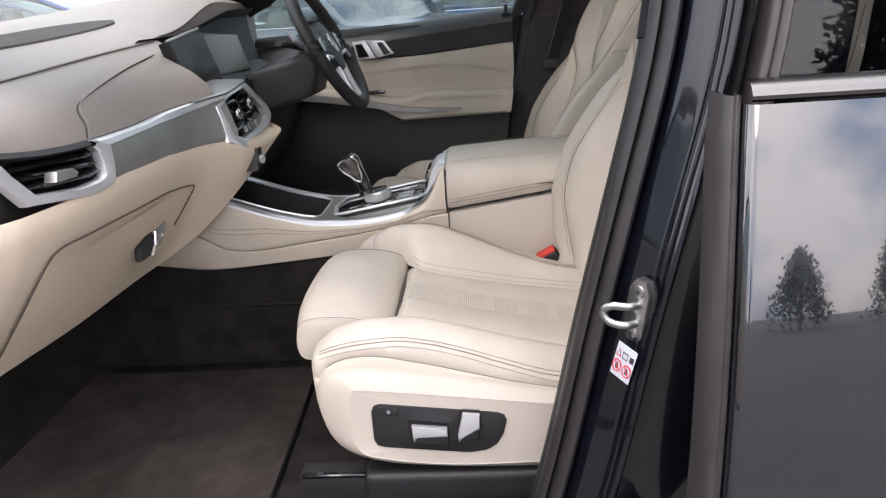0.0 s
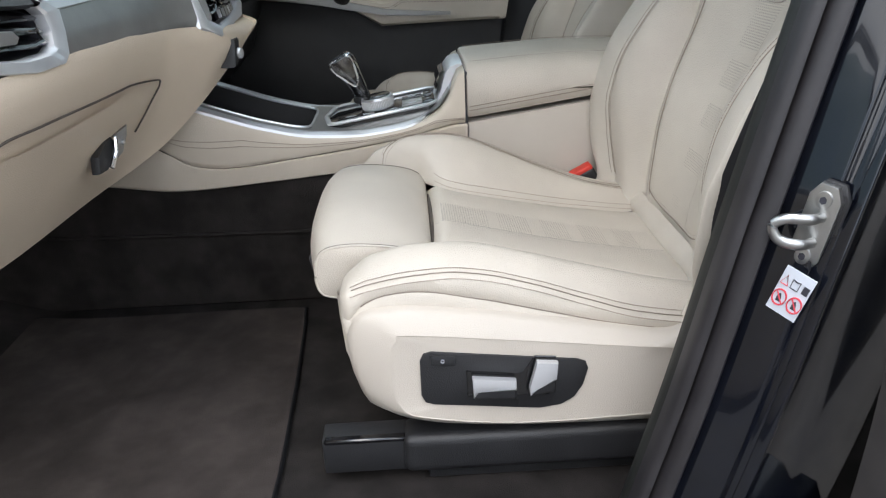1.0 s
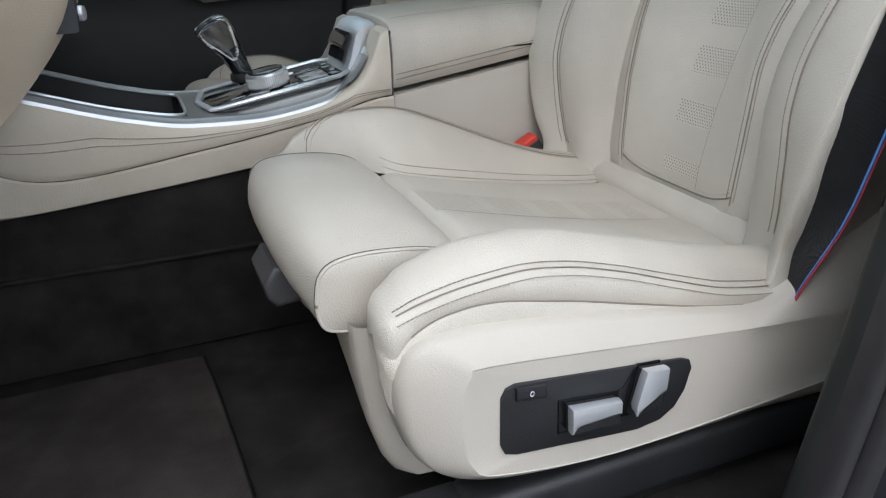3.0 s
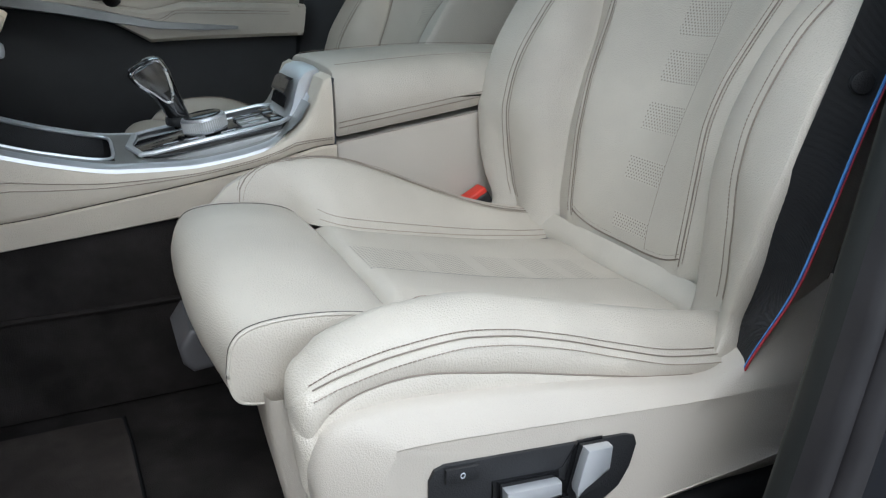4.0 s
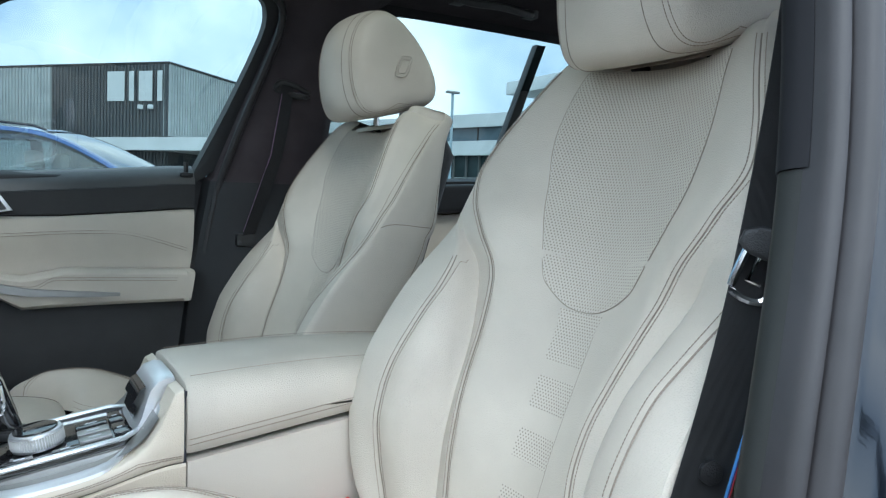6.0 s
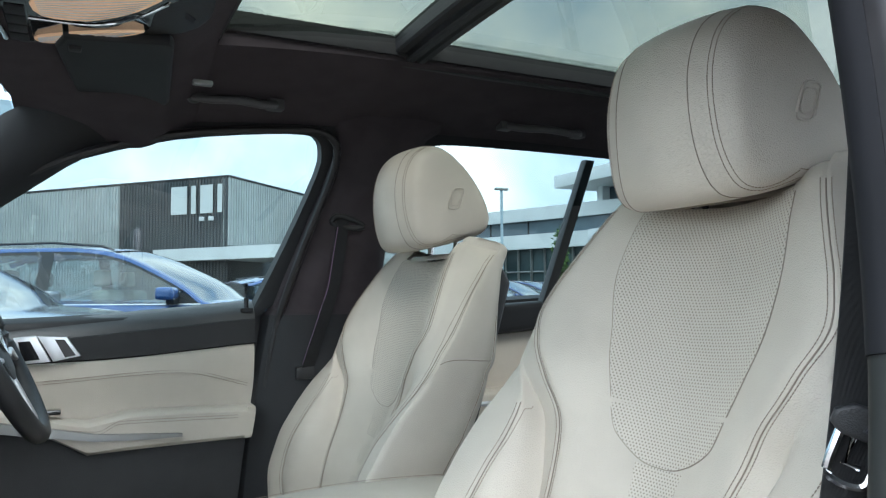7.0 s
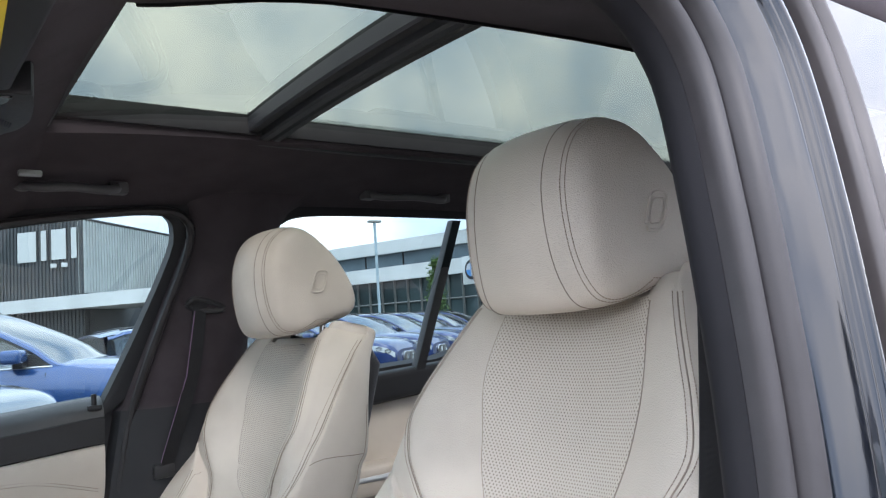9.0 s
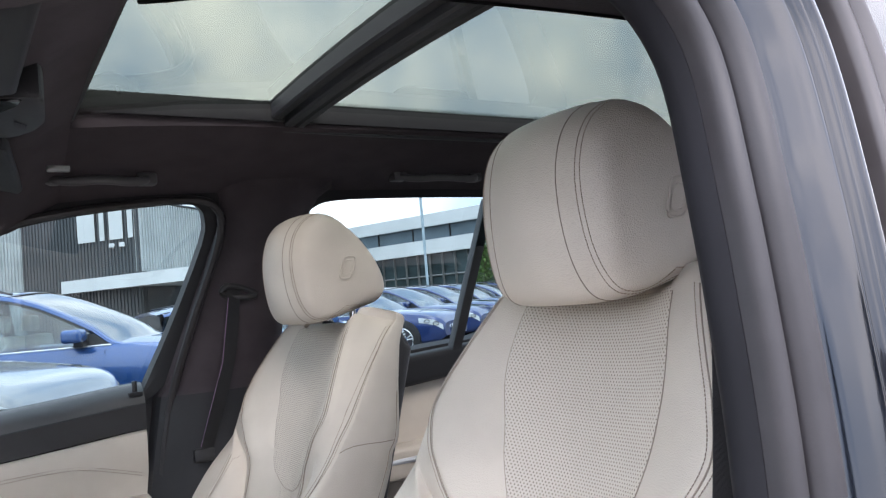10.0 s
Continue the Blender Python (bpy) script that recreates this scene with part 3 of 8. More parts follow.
part("paper", on_note(slab([(-0.0205, -0.026), (0.0205, -0.026), (0.0205, 0.026), (-0.0205, 0.026)], "y", -0.0008, 0.0, 0.0003, 1)), LABEL, note)
for u in (-0.0105, 0.0105):
    ring = [(u + 0.0088 * math.cos(2 * math.pi * k / 24), -0.0014, -0.009 + 0.0088 * math.sin(2 * math.pi * k / 24)) for k in range(24)]
    part("ring", on_note(tube(ring, 0.0010, 5, closed=True)), LABEL_RED, note)
    part("ring_bar", on_note(tube([(u - 0.006, -0.0014, -0.003), (u + 0.006, -0.0014, -0.015)], 0.0009, 5)), LABEL_RED, note)
    part("pictogram", on_note(slab([(u - 0.003, -0.014), (u + 0.003, -0.014), (u + 0.003, -0.010), (u, -0.004), (u - 0.003, -0.006)], "y", -0.0014, -0.0007, 0)), INK, note)
tri3 = [(-0.0185, 0.006), (-0.0085, 0.006), (-0.0135, 0.0165)]
part("triangle", on_note(tube([(x, -0.0013, z) for x, z in tri3], 0.0008, 5, closed=True)), LABEL_RED, note)
part("book_mark", on_note(tube([(x, -0.0013, z) for x, z in ((-0.005, 0.006), (0.005, 0.006), (0.005, 0.016), (0.0, 0.0145), (-0.005, 0.016))], 0.0007, 5, closed=True)), INK, note)
part("print_block", on_note(slab([(0.010, 0.006), (0.018, 0.006), (0.018, 0.015), (0.010, 0.015)], "y", -0.0012, -0.0007, 0)), INK, note)

# right side of the cabin: pillar, quarter and window surround, cut from one lining
WIN_F = [(-0.60, 1.11), (-0.32, 1.215), (-0.209, 1.303), (-0.152, 1.353), (-0.061, 1.410), (0.047, 1.462), (0.221, 1.513), (0.413, 1.541), (0.505, 1.546), (0.530, 1.538), (0.542, 1.515), (0.537, 1.46), (0.474, 1.290), (0.412, 1.145)]


def side_y(z):
    """The right flank leans inward above the waist."""
    return 0.755 if z < 1.13 else 0.755 - (z - 1.13) * 0.33


def ring_wall(name, outer, inner, mat, label, thick=0.04):
    """A wall with an opening: quads between an outer and an inner outline of equal count, with depth."""
    o = [Vector((x, side_y(z), z)) for x, z in outer]
    i = [Vector((x, side_y(z), z)) for x, z in inner]
    t = Vector((0, thick, 0.01))
    rows = [o, [p + (q - p) * 0.8 for p, q in zip(o, i)], [p + t * 0.15 for p in i], [p + t for p in i], [p + t for p in o]]
    rows = [r + [r[0]] for r in rows]
    bm = loft(rows)
    bmesh.ops.remove_doubles(bm, verts=bm.verts, dist=1e-5)
    return solid(name, bm, mat, label, sharp=50)


front_in = [tuple(p)[:2] for p in rounded([(x, z, 0) for x, z in WIN_F], 3)] 
front_in += [(0.412 - 1.012 * k / 12, 1.143 - 0.035 * k / 12) for k in range(1, 12)]
front_out = []
for x, z in front_in:
    if z > 1.15:
        front_out.append((x + (0.10 if x > 0.4 else (0.02 if x > 0.3 else -0.03)), z + (0.05 if z > 1.4 else 0.02)))
    else:
        front_out.append((x, z - 0.02))
ring_wall("wall_window_right_front", front_out, front_in, DARK_TRIM, "anthracite window surround")
solid("window_1", loft([[Vector((x, side_y(z) + 0.045, z)) for x, z in ((x0, 1.10), (x0, 1.2), (x0, 1.35), (x0, 1.46), (x0, 1.57))] for x0 in (-0.62, -0.2, 0.2, 0.56)]), SIDE_GLASS, "green-tinted driver door glass")

REAR_WIN = [(0.775, 1.50), (0.795, 1.535), (0.85, 1.552), (1.00, 1.557), (1.27, 1.558), (1.45, 1.553), (1.53, 1.52), (1.52, 1.42), (1.45, 1.28), (1.36, 1.185), (1.15, 1.165), (0.95, 1.155), (0.72, 1.145), (0.735, 1.30)]
rear_in = [tuple(p)[:2] for p in rounded([(x, z, 0) for x, z in REAR_WIN], 3, True)]
rear_out = [(1.1 + (x - 1.1) * 1.16 + (0.03 if x > 1.3 else 0), 1.36 + (z - 1.36) * 1.32) for x, z in rear_in]
ring_wall("wall_window_right_rear", rear_out, rear_in, DARK_TRIM, "anthracite rear window surround")
solid("window_2", loft([[Vector((x0, side_y(z) + 0.045, z)) for z in (1.12, 1.3, 1.45, 1.58)] for x0 in (0.70, 1.1, 1.58)]), SIDE_GLASS, "green-tinted rear door glass")
solid("trim_window_bar", slab([(1.196, 1.15), (1.228, 1.15), (1.390, 1.57), (1.358, 1.57)], "y", 0.0, 0.03, 0.006, 2, turn=Matrix.Translation((0, 0.70, 0)) @ Matrix.Shear("XZ", 4, (0, 0)) ), BLACK_PLASTIC, "dark bar between door glass and quarter glass")
# B-pillar lining, right
rows = []
for z, a, b in ((0.42, 0.37, 0.80), (0.60, 0.385, 0.79), (0.85, 0.408, 0.76), (1.00, 0.43, 0.74), (1.135, 0.452, 0.725), (1.145, 0.462, 0.722), (1.30, 0.512, 0.725), (1.42, 0.552, 0.745), (1.50, 0.578, 0.765), (1.56, 0.58, 0.80), (1.60, 0.56, 0.86)):
    y = side_y(z) - 0.012
    rows.append([Vector((a - 0.014, y + 0.03, z)), Vector((a - 0.004, y - 0.002, z)), Vector((a + 0.015, y - 0.014, z)), Vector((a + 0.05, y - 0.035, z)), Vector(((a + b) / 2 + 0.02, y - 0.045, z)), Vector((b - 0.03, y - 0.035, z)), Vector((b, y, z)), Vector((b + 0.01, y + 0.03, z))])
solid("wall_pillar_right", loft(rows), HEADLINER, "anthracite cloth pillar lining")
solid("trim_pillar_right_foot", loft([[p + Vector((0, -0.006, 0)) for p in r] for r in rows[:5]]), DARK_TRIM, "dark plastic lower pillar cover")
solid("trim_door_seal_right", tube(rounded([(0.395, 0.735, 0.60), (0.425, 0.735, 0.85), (0.452, 0.73, 1.05), (0.470, 0.722, 1.14), (0.512, 0.665, 1.30), (0.558, 0.625, 1.44), (0.570, 0.607, 1.50), (0.560, 0.597, 1.535), (0.52, 0.593, 1.553), (0.42, 0.597, 1.548), (0.22, 0.605, 1.522), (0.05, 0.622, 1.472), (-0.06, 0.640, 1.42), (-0.15, 0.66, 1.362), (-0.21, 0.675, 1.31)], 5), 0.009, 8), RUBBER, "black rubber door seal")
# lower rear right flank
solid("wall_door_right_outer", block((-0.85, 0.805, 0.40), (0.74, 0.86, 1.10), 0.01), PAINT, "blue-black outer skin of the right side")
solid("trim_pillar_shut", block((0.38, 0.772, 0.95), (0.66, 0.800, 1.145), 0.004), DARK_TRIM, "dark shut face of the right pillar")
solid("wall_rear_right_outer", block((0.745, 0.805, 0.40), (2.48, 0.86, 1.12), 0.01), PAINT, "blue-black outer skin of the rear right side")
solid("wall_quarter_right", loft([[Vector((x, y, z)) for x in (1.62, 2.0, 2.45)] for y, z in ((0.84, 1.1), (0.72, 1.45), (0.62, 1.62))]), PAINT, "painted rear right quarter")
solid("wall_rear_right", loft([[Vector((x, 0.77, z)) for x in (0.74, 1.4, 2.4)] for z in (0.42, 0.9)]), DARK_TRIM, "dark rear side lining")
rear_panel = thing("rear_door_panel", (1.1, 0.76, 0.43), "rear door panel in ivory with a black top roll", "door panel")
part("top_roll", slab([(0.76, 1.135), (1.42, 1.175), (1.42, 1.10), (0.76, 1.05)], "y", 0.70, 0.77, 0.018, 3), DARK_TRIM, rear_panel)
part("panel", slab([(0.76, 1.048), (1.42, 1.098), (1.42, 0.60), (0.76, 0.60)], "y", 0.735, 0.775, 0.008, 2), LEATHER, rear_panel)
part("armrest", slab([(0.80, 0.93), (1.35, 0.93), (1.35, 0.85), (0.80, 0.85)], "y", 0.655, 0.745, 0.02, 3), LEATHER, rear_panel)
part("handle_strip", tube([(0.82, 0.665, 0.90), (1.1, 0.655, 0.90), (1.3, 0.665, 0.89)], 0.008, 8), SATIN, rear_panel)

# roof: headliner with the glass opening
ROOF_FALL = curve_through([(-0.15, 1.532), (-0.12, 1.542), (-0.08, 1.555), (0.0, 1.568), (0.11, 1.578), (0.178, 1.598), (0.225, 1.632), (0.258, 1.648), (0.60, 1.666), (1.2, 1.672), (2.3, 1.655)])


def roof_z(x, y):
    return ROOF_FALL(x) - (0.075 * max(0.0, abs(y - 0.02) - 0.30) / 0.30 + 0.012 * ((y - 0.02) / 0.6) ** 2) * max(0.0, min(1.0, (x + 0.08) / 0.22)) - 0.010 * ((y - 0.02) / 0.6) ** 2


YL, YR = -0.262, 0.340
# the glass widens towards the rear on the near side
EDGE_L = curve_through([(0.256, -0.20), (0.40, -0.262), (0.55, -0.303), (0.66, -0.332), (0.83, -0.365), (1.2, -0.38), (2.3, -0.38)])
def roof_patch(x0, x1, y0, y1, nx, ny):
    if y1 is None:
        out = []
        for i in range(nx + 1):
            x = x0 + (x1 - x0) * (i / nx) ** 1.5
            ys = [y0 + (EDGE_L(x) - y0) * j / ny for j in range(ny + 1)]
            out.append([Vector((x, y, roof_z(x, y))) for y in ys])
        return out
    return [[Vector((x0 + (x1 - x0) * i / nx, y0 + (y1 - y0) * j / ny, roof_z(x0 + (x1 - x0) * i / nx, y0 + (y1 - y0) * j / ny))) for j in range(ny + 1)] for i in range(nx + 1)]


bm = bmesh.new()
def header(y):
    return -0.138 + 0.060 * min(1.0, abs(y - 0.02) / 0.50)


front = []
for i in range(17):
    row = []
    for j in range(25):
        y = -0.60 + 1.225 * j / 24
        x = header(y) + (0.256 - header(y)) * i / 16
        row.append(Vector((x, y, roof_z(x, y))))
    front.append(row)
for patch in (front, roof_patch(0.256, 2.3, -0.60, None, 30, 10), roof_patch(0.256, 2.3, YR, 0.625, 24, 10), roof_patch(1.95, 2.3, YL, YR, 4, 8)):
    loft(patch, bm=bm)
bmesh.ops.remove_doubles(bm, verts=bm.verts, dist=1e-4)
rim = bmesh.ops.extrude_face_region(bm, geom=bm.faces[:])
bmesh.ops.translate(bm, verts=[g for g in rim["geom"] if isinstance(g, bmesh.types.BMVert)], vec=(0, 0, 0.022))
solid("ceiling", bm, HEADLINER, "anthracite cloth headliner round the glass roof", sharp=50)
# outer roof skin above the lining, open over the glass
bm = bmesh.new()
for x0, x1, y0, y1 in ((-0.10, 0.245, -0.66, 0.68), (0.245, 2.4, -0.66, -0.40), (0.245, 2.4, YR + 0.02, 0.68), (2.0, 2.4, -0.40, YR + 0.02)):
    loft([[p + Vector((0, 0, 0.055)) for p in r] for r in roof_patch(x0, x1, y0, y1, 10, 10)], bm=bm)
solid("roof", bm, PAINT, "blue-black painted roof skin")
solid("wall_tail", loft([[Vector((x, y, z)) for y in (-0.9, -0.4, 0, 0.4, 0.9)] for x, z in ((2.45, 0.40), (2.5, 0.95), (2.45, 1.08))]), DARK_TRIM, "tailgate lining")
solid("window_3", loft([[Vector((x, y, z)) for y in (-0.6, 0, 0.6)] for x, z in ((2.45, 1.09), (2.3, 1.60))]), PRIVACY, "dark tailgate glass")
glass_roof = thing("glass_roof", (1.0, 0.02, 1.70), "tinted panoramic glass roof in two panes", "sunroof")
for x0, x1 in ((0.25, 0.622), (0.676, 1.97)):
    part("pane", loft([[Vector((x, y, 1.706 - 0.008 * ((y - 0.02) / 0.33) ** 2 - 0.035 * max(0.0, (0.6 - x) / 0.32) ** 1.5)) for y in [-0.42 + (YR + 0.44) * j / 8 for j in range(9)]] for x in (x0, (x0 + x1) / 2, x1)]), ROOF_GLASS, glass_roof)
    part("frit_band", loft([[Vector((x, y, 1.690 - 0.035 * max(0.0, (0.6 - x) / 0.32) ** 1.5)) for y in (YR - 0.07, YR + 0.02)] for x in (x0, x0 + (x1 - x0) * 0.3, (x0 + x1) / 2, x1)]), FRIT, glass_roof)
for y, d, zz, hh in ((YR, 0.0, 1.664, 0.03), (YR, 0.022, 1.650, 0.022)):
    part("guide_rail", block((0.268, y + d - 0.008, zz), (2.0, y + d + 0.010, zz + hh + 0.01), 0.004), BLACK_PLASTIC, glass_roof)
part("guide_rail", loft([[Vector((x, EDGE_L(x) + a, roof_z(x, EDGE_L(x)) + b)) for a, b in ((0.002, -0.004), (0.006, 0.000), (0.006, 0.040), (-0.006, 0.042))] for x in [0.27 + 1.7 * (k / 30) ** 1.5 for k in range(31)]]), BLACK_PLASTIC, glass_roof)
for x, w, z0 in ((0.602, 0.024, 1.676), (0.628, 0.022, 1.664), (0.652, 0.020, 1.664), (0.674, 0.014, 1.676)):
    part("cross_bar", loft([[Vector((x + a, y, z0 + c - 0.008 * ((y - 0.02) / 0.33) ** 2)) for a, c in ((0, 0.035), (0, 0.004), (0.004, 0), (w - 0.004, 0), (w, 0.004), (w, 0.035))] for y in [-0.36 + (YR + 0.37) * j / 14 for j in range(15)]]), BLACK_PLASTIC, glass_roof)
part("front_bar", block((0.236, YL - 0.02, 1.646), (0.262, YR + 0.02, 1.685), 0.006), BLACK_PLASTIC, glass_roof)
part("rear_bar", block((1.94, YL - 0.02, 1.64), (1.99, YR + 0.02, 1.70), 0.006), BLACK_PLASTIC, glass_roof)

solid("wall_roof_side_left", block((0.60, -0.72, 1.52), (2.35, -0.60, 1.66), 0.03, 3), HEADLINER, "anthracite lining above the rear door")
# windscreen, its header and pillars
solid("window_4", loft([[Vector((x, y, z)) for y in (-0.76, -0.4, 0.02, 0.4, 0.80)] for x, z in ((-1.05, 1.10), (-0.6, 1.33), (-0.09, 1.575))]), SCREEN_GLASS, "green-tinted windscreen")
for s, name in ((1, "wall_a_pillar_right"), (-1, "wall_a_pillar_left")):
    rows = []
    for x, z in ((-1.0, 1.10), (-0.60, 1.215), (-0.32, 1.315), (-0.16, 1.41), (-0.04, 1.50), (0.04, 1.55)):
        y = 0.02 + s * (0.705 - (z - 1.13) * 0.26)
        rows.append([Vector((x + a, y + s * b, z + c)) for a, b, c in ((0.055, 0.03, -0.055), (0.05, 0.0, -0.045), (0.03, -0.035, -0.02), (-0.01, -0.055, 0.015), (-0.05, -0.045, 0.03), (-0.055, 0.0, 0.035))])
    solid(name, loft(rows), DARK_TRIM, "anthracite windscreen pillar lining")
solid("trim_airbag_badge", slab([(-0.128, 1.437), (-0.100, 1.455), (-0.092, 1.468), (-0.100, 1.474), (-0.128, 1.458), (-0.134, 1.446)], "y", 0.592, 0.598, 0.002, 2), DARK_TRIM, "small badge on the windscreen pillar")

# bonnet and cowl ahead of the windscreen, wing on the left
solid("wall_bonnet", loft([[Vector((x, y, z)) for y in (-0.9, -0.5, 0, 0.5, 0.92)] for x, z in ((-1.02, 1.07), (-1.5, 1.04), (-2.1, 0.93), (-2.35, 0.75), (-2.4, 0.35))]), PAINT, "blue-black bonnet")
for s in (-1, 1):
    solid("wall_wing_left" if s < 0 else "wall_wing_right", loft([[Vector((x, 0.02 + s * (0.90 + d), z)) for x in (-0.98, -1.6, -2.2)] for d, z in ((0, 1.07), (0.05, 0.9), (0.06, 0.5), (0.04, 0.35))]), PAINT, "blue-black front wing")

# ---- front seats ----
LEAN = radians(19.3)
UP = Vector((math.sin(LEAN), 0, math.cos(LEAN)))
FWD = Vector((-math.cos(LEAN), 0, math.sin(LEAN)))
BACK0 = Vector((0.501, -0.368, 0.66))
SEAT_Y = -0.368

# half widths of the backrest's seams, by height above the ground
W_COL = curve_through([(0.66, 0.033), (0.975, 0.034), (0.99, 0.045), (1.0, 0.062), (1.02, 0.082), (1.06, 0.098), (1.12, 0.115), (1.2, 0.128), (1.27, 0.120), (1.34, 0.106)])
# the middle column and the shield stand a little towards the door
MIDDLE = curve_through([(0.66, -0.004), (1.0, -0.004), (1.34, -0.001)])
# each line first for the tunnel side, then for the door side
W_SEAM = (curve_through([(0.66, 0.104), (0.70, 0.112), (0.80, 0.122), (0.90, 0.134), (0.94, 0.137), (0.98, 0.141), (1.02, 0.151), (1.06, 0.182), (1.10, 0.207), (1.14, 0.221), (1.18, 0.208), (1.22, 0.189), (1.26, 0.170), (1.30, 0.152), (1.34, 0.135)]),
          curve_through([(0.66, 0.102), (0.70, 0.107), (0.78, 0.106), (0.836, 0.100), (0.873, 0.102), (0.923, 0.113), (0.98, 0.134), (1.037, 0.163), (1.092, 0.203), (1.14, 0.224), (1.18, 0.214), (1.22, 0.196), (1.26, 0.177), (1.30, 0.158), (1.34, 0.14)]))
W_CREASE = (curve_through([(0.66, 0.144), (0.70, 0.150), (0.82, 0.154), (0.90, 0.160), (0.94, 0.168), (0.98, 0.180), (1.02, 0.196), (1.06, 0.226), (1.085, 0.238), (1.10, 0.237), (1.14, 0.231), (1.18, 0.222), (1.22, 0.205), (1.26, 0.187), (1.30, 0.169), (1.34, 0.150)]),
            curve_through([(0.66, 0.132), (0.82, 0.130), (0.90, 0.138), (0.98, 0.164), (1.04, 0.194), (1.09, 0.224), (1.14, 0.237), (1.18, 0.228), (1.22, 0.212), (1.26, 0.194), (1.30, 0.176), (1.34, 0.156)]))
W_RIDGE = (curve_through([(0.66, 0.206), (0.70, 0.216), (0.76, 0.221), (0.82, 0.222), (0.88, 0.214), (0.94, 0.206), (0.98, 0.201), (1.02, 0.206), (1.045, 0.221), (1.06, 0.234), (1.085, 0.2445), (1.10, 0.2450), (1.14, 0.2400), (1.18, 0.2320), (1.22, 0.218), (1.26, 0.202), (1.30, 0.185), (1.34, 0.165)]),
           curve_through([(0.66, 0.200), (0.70, 0.208), (0.76, 0.213), (0.82, 0.212), (0.87, 0.217), (0.915, 0.224), (0.964, 0.242), (1.01, 0.257), (1.05, 0.2605), (1.10, 0.2565), (1.14, 0.2525), (1.18, 0.2465), (1.22, 0.2365), (1.26, 0.2245), (1.30, 0.2100), (1.34, 0.188)]))
W_EDGE = curve_through([(0.66, 0.236), (0.70, 0.250), (0.74, 0.262), (0.82, 0.274), (0.90, 0.274), (0.98, 0.271), (1.04, 0.267), (1.10, 0.262), (1.14, 0.258), (1.18, 0.251), (1.22, 0.241), (1.26, 0.229), (1.30, 0.214), (1.34, 0.192)])
D_SEAM = curve_through([(0.66, -0.010), (0.70, 0.002), (0.74, 0.012), (0.80, 0.025), (0.86, 0.029), (0.94, 0.026), (1.0, 0.028), (1.06, 0.046), (1.10, 0.055), (1.14, 0.053), (1.18, 0.048), (1.22, 0.040), (1.26, 0.030), (1.30, 0.016), (1.34, -0.012)])
D_RIDGE = (curve_through([(0.66, 0.020), (0.70, 0.038), (0.74, 0.060), (0.80, 0.085), (0.86, 0.091), (0.92, 0.082), (0.98, 0.066), (1.02, 0.056), (1.06, 0.052), (1.10, 0.043), (1.14, 0.034), (1.18, 0.022), (1.22, 0.006), (1.26, -0.013), (1.30, -0.035), (1.34, -0.065)]),
           curve_through([(0.66, 0.020), (0.70, 0.038), (0.74, 0.060), (0.80, 0.085), (0.86, 0.093), (0.92, 0.088), (0.98, 0.074), (1.04, 0.051), (1.10, 0.028), (1.14, 0.009), (1.18, -0.007), (1.22, -0.025), (1.26, -0.046), (1.30, -0.068), (1.34, -0.094)]))
D_EDGE = curve_through([(0.66, 0.045), (0.70, 0.068), (0.74, 0.086), (0.80, 0.103), (0.86, 0.104), (0.92, 0.093), (0.98, 0.075), (1.04, 0.048), (1.10, 0.023), (1.14, 0.003), (1.18, -0.013), (1.22, -0.031), (1.26, -0.052), (1.30, -0.074), (1.34, -0.10)])
P_MID = curve_through([(0.66, -0.018), (0.72, -0.006), (0.80, 0.000), (0.92, -0.004), (1.05, -0.012), (1.18, -0.016), (1.25, -0.017), (1.29, -0.024), (1.34, -0.045)])


# how much further forward the shoulders stand on the seat in hand
SHOULDER = [0.0]


def back_depth(z, v):
    """How far the backrest's skin stands forward at a height and a distance from its middle line."""
    door = 1 if v < 0 else 0
    c = abs(abs(v - MIDDLE(z)) - W_COL(z))
    v = abs(v)
    s, k, r, e = W_SEAM[door](z), W_CREASE[door](z), W_RIDGE[door](z), W_EDGE(z)
    mid, ds, dr, de = P_MID(z), D_SEAM(z), D_RIDGE[door](z), D_EDGE(z)
    fuller = SHOULDER[0] * max(0.0, min(1.0, (z - 1.08) / 0.20))
    dr, de = dr + fuller * 0.8, de + fuller
    deep = max(0.0, min(1.0, (1.075 - z) / 0.05))
    dk = ds - 0.007 * deep + (dr - ds) * (1 - deep) * (k - s) / max(r - s, 1e-4) * 0.7
    keys = [(0, mid), (s * 0.35, mid + (ds - mid) * 0.16), (s * 0.65, mid + (ds - mid) * 0.55), (s, ds), (k, dk)]
    if r - k > 0.012:
        keys += [(k + (r - k) * 0.2, dk + (dr - dk) * 0.42), (k + (r - k) * 0.55, dk + (dr - dk) * 0.82)]
    keys += [(r, dr), (r + (e - r) * 0.6, dr + (de - dr) * 0.75), (e, de)]
    d = float(spline(keys, v))
    for seam, dd, wide in ((s, 0.0016, 0.0030), (r, 0.0016 * deep, 0.0030)):
        d -= dd * math.exp(-((v - seam) / wide) ** 2)
    d -= 0.0018 * deep * math.exp(-((v - k) / 0.006) ** 2)
    if z > 0.985:
        d -= 0.002 * math.exp(-(c / 0.005) ** 2)
    return d


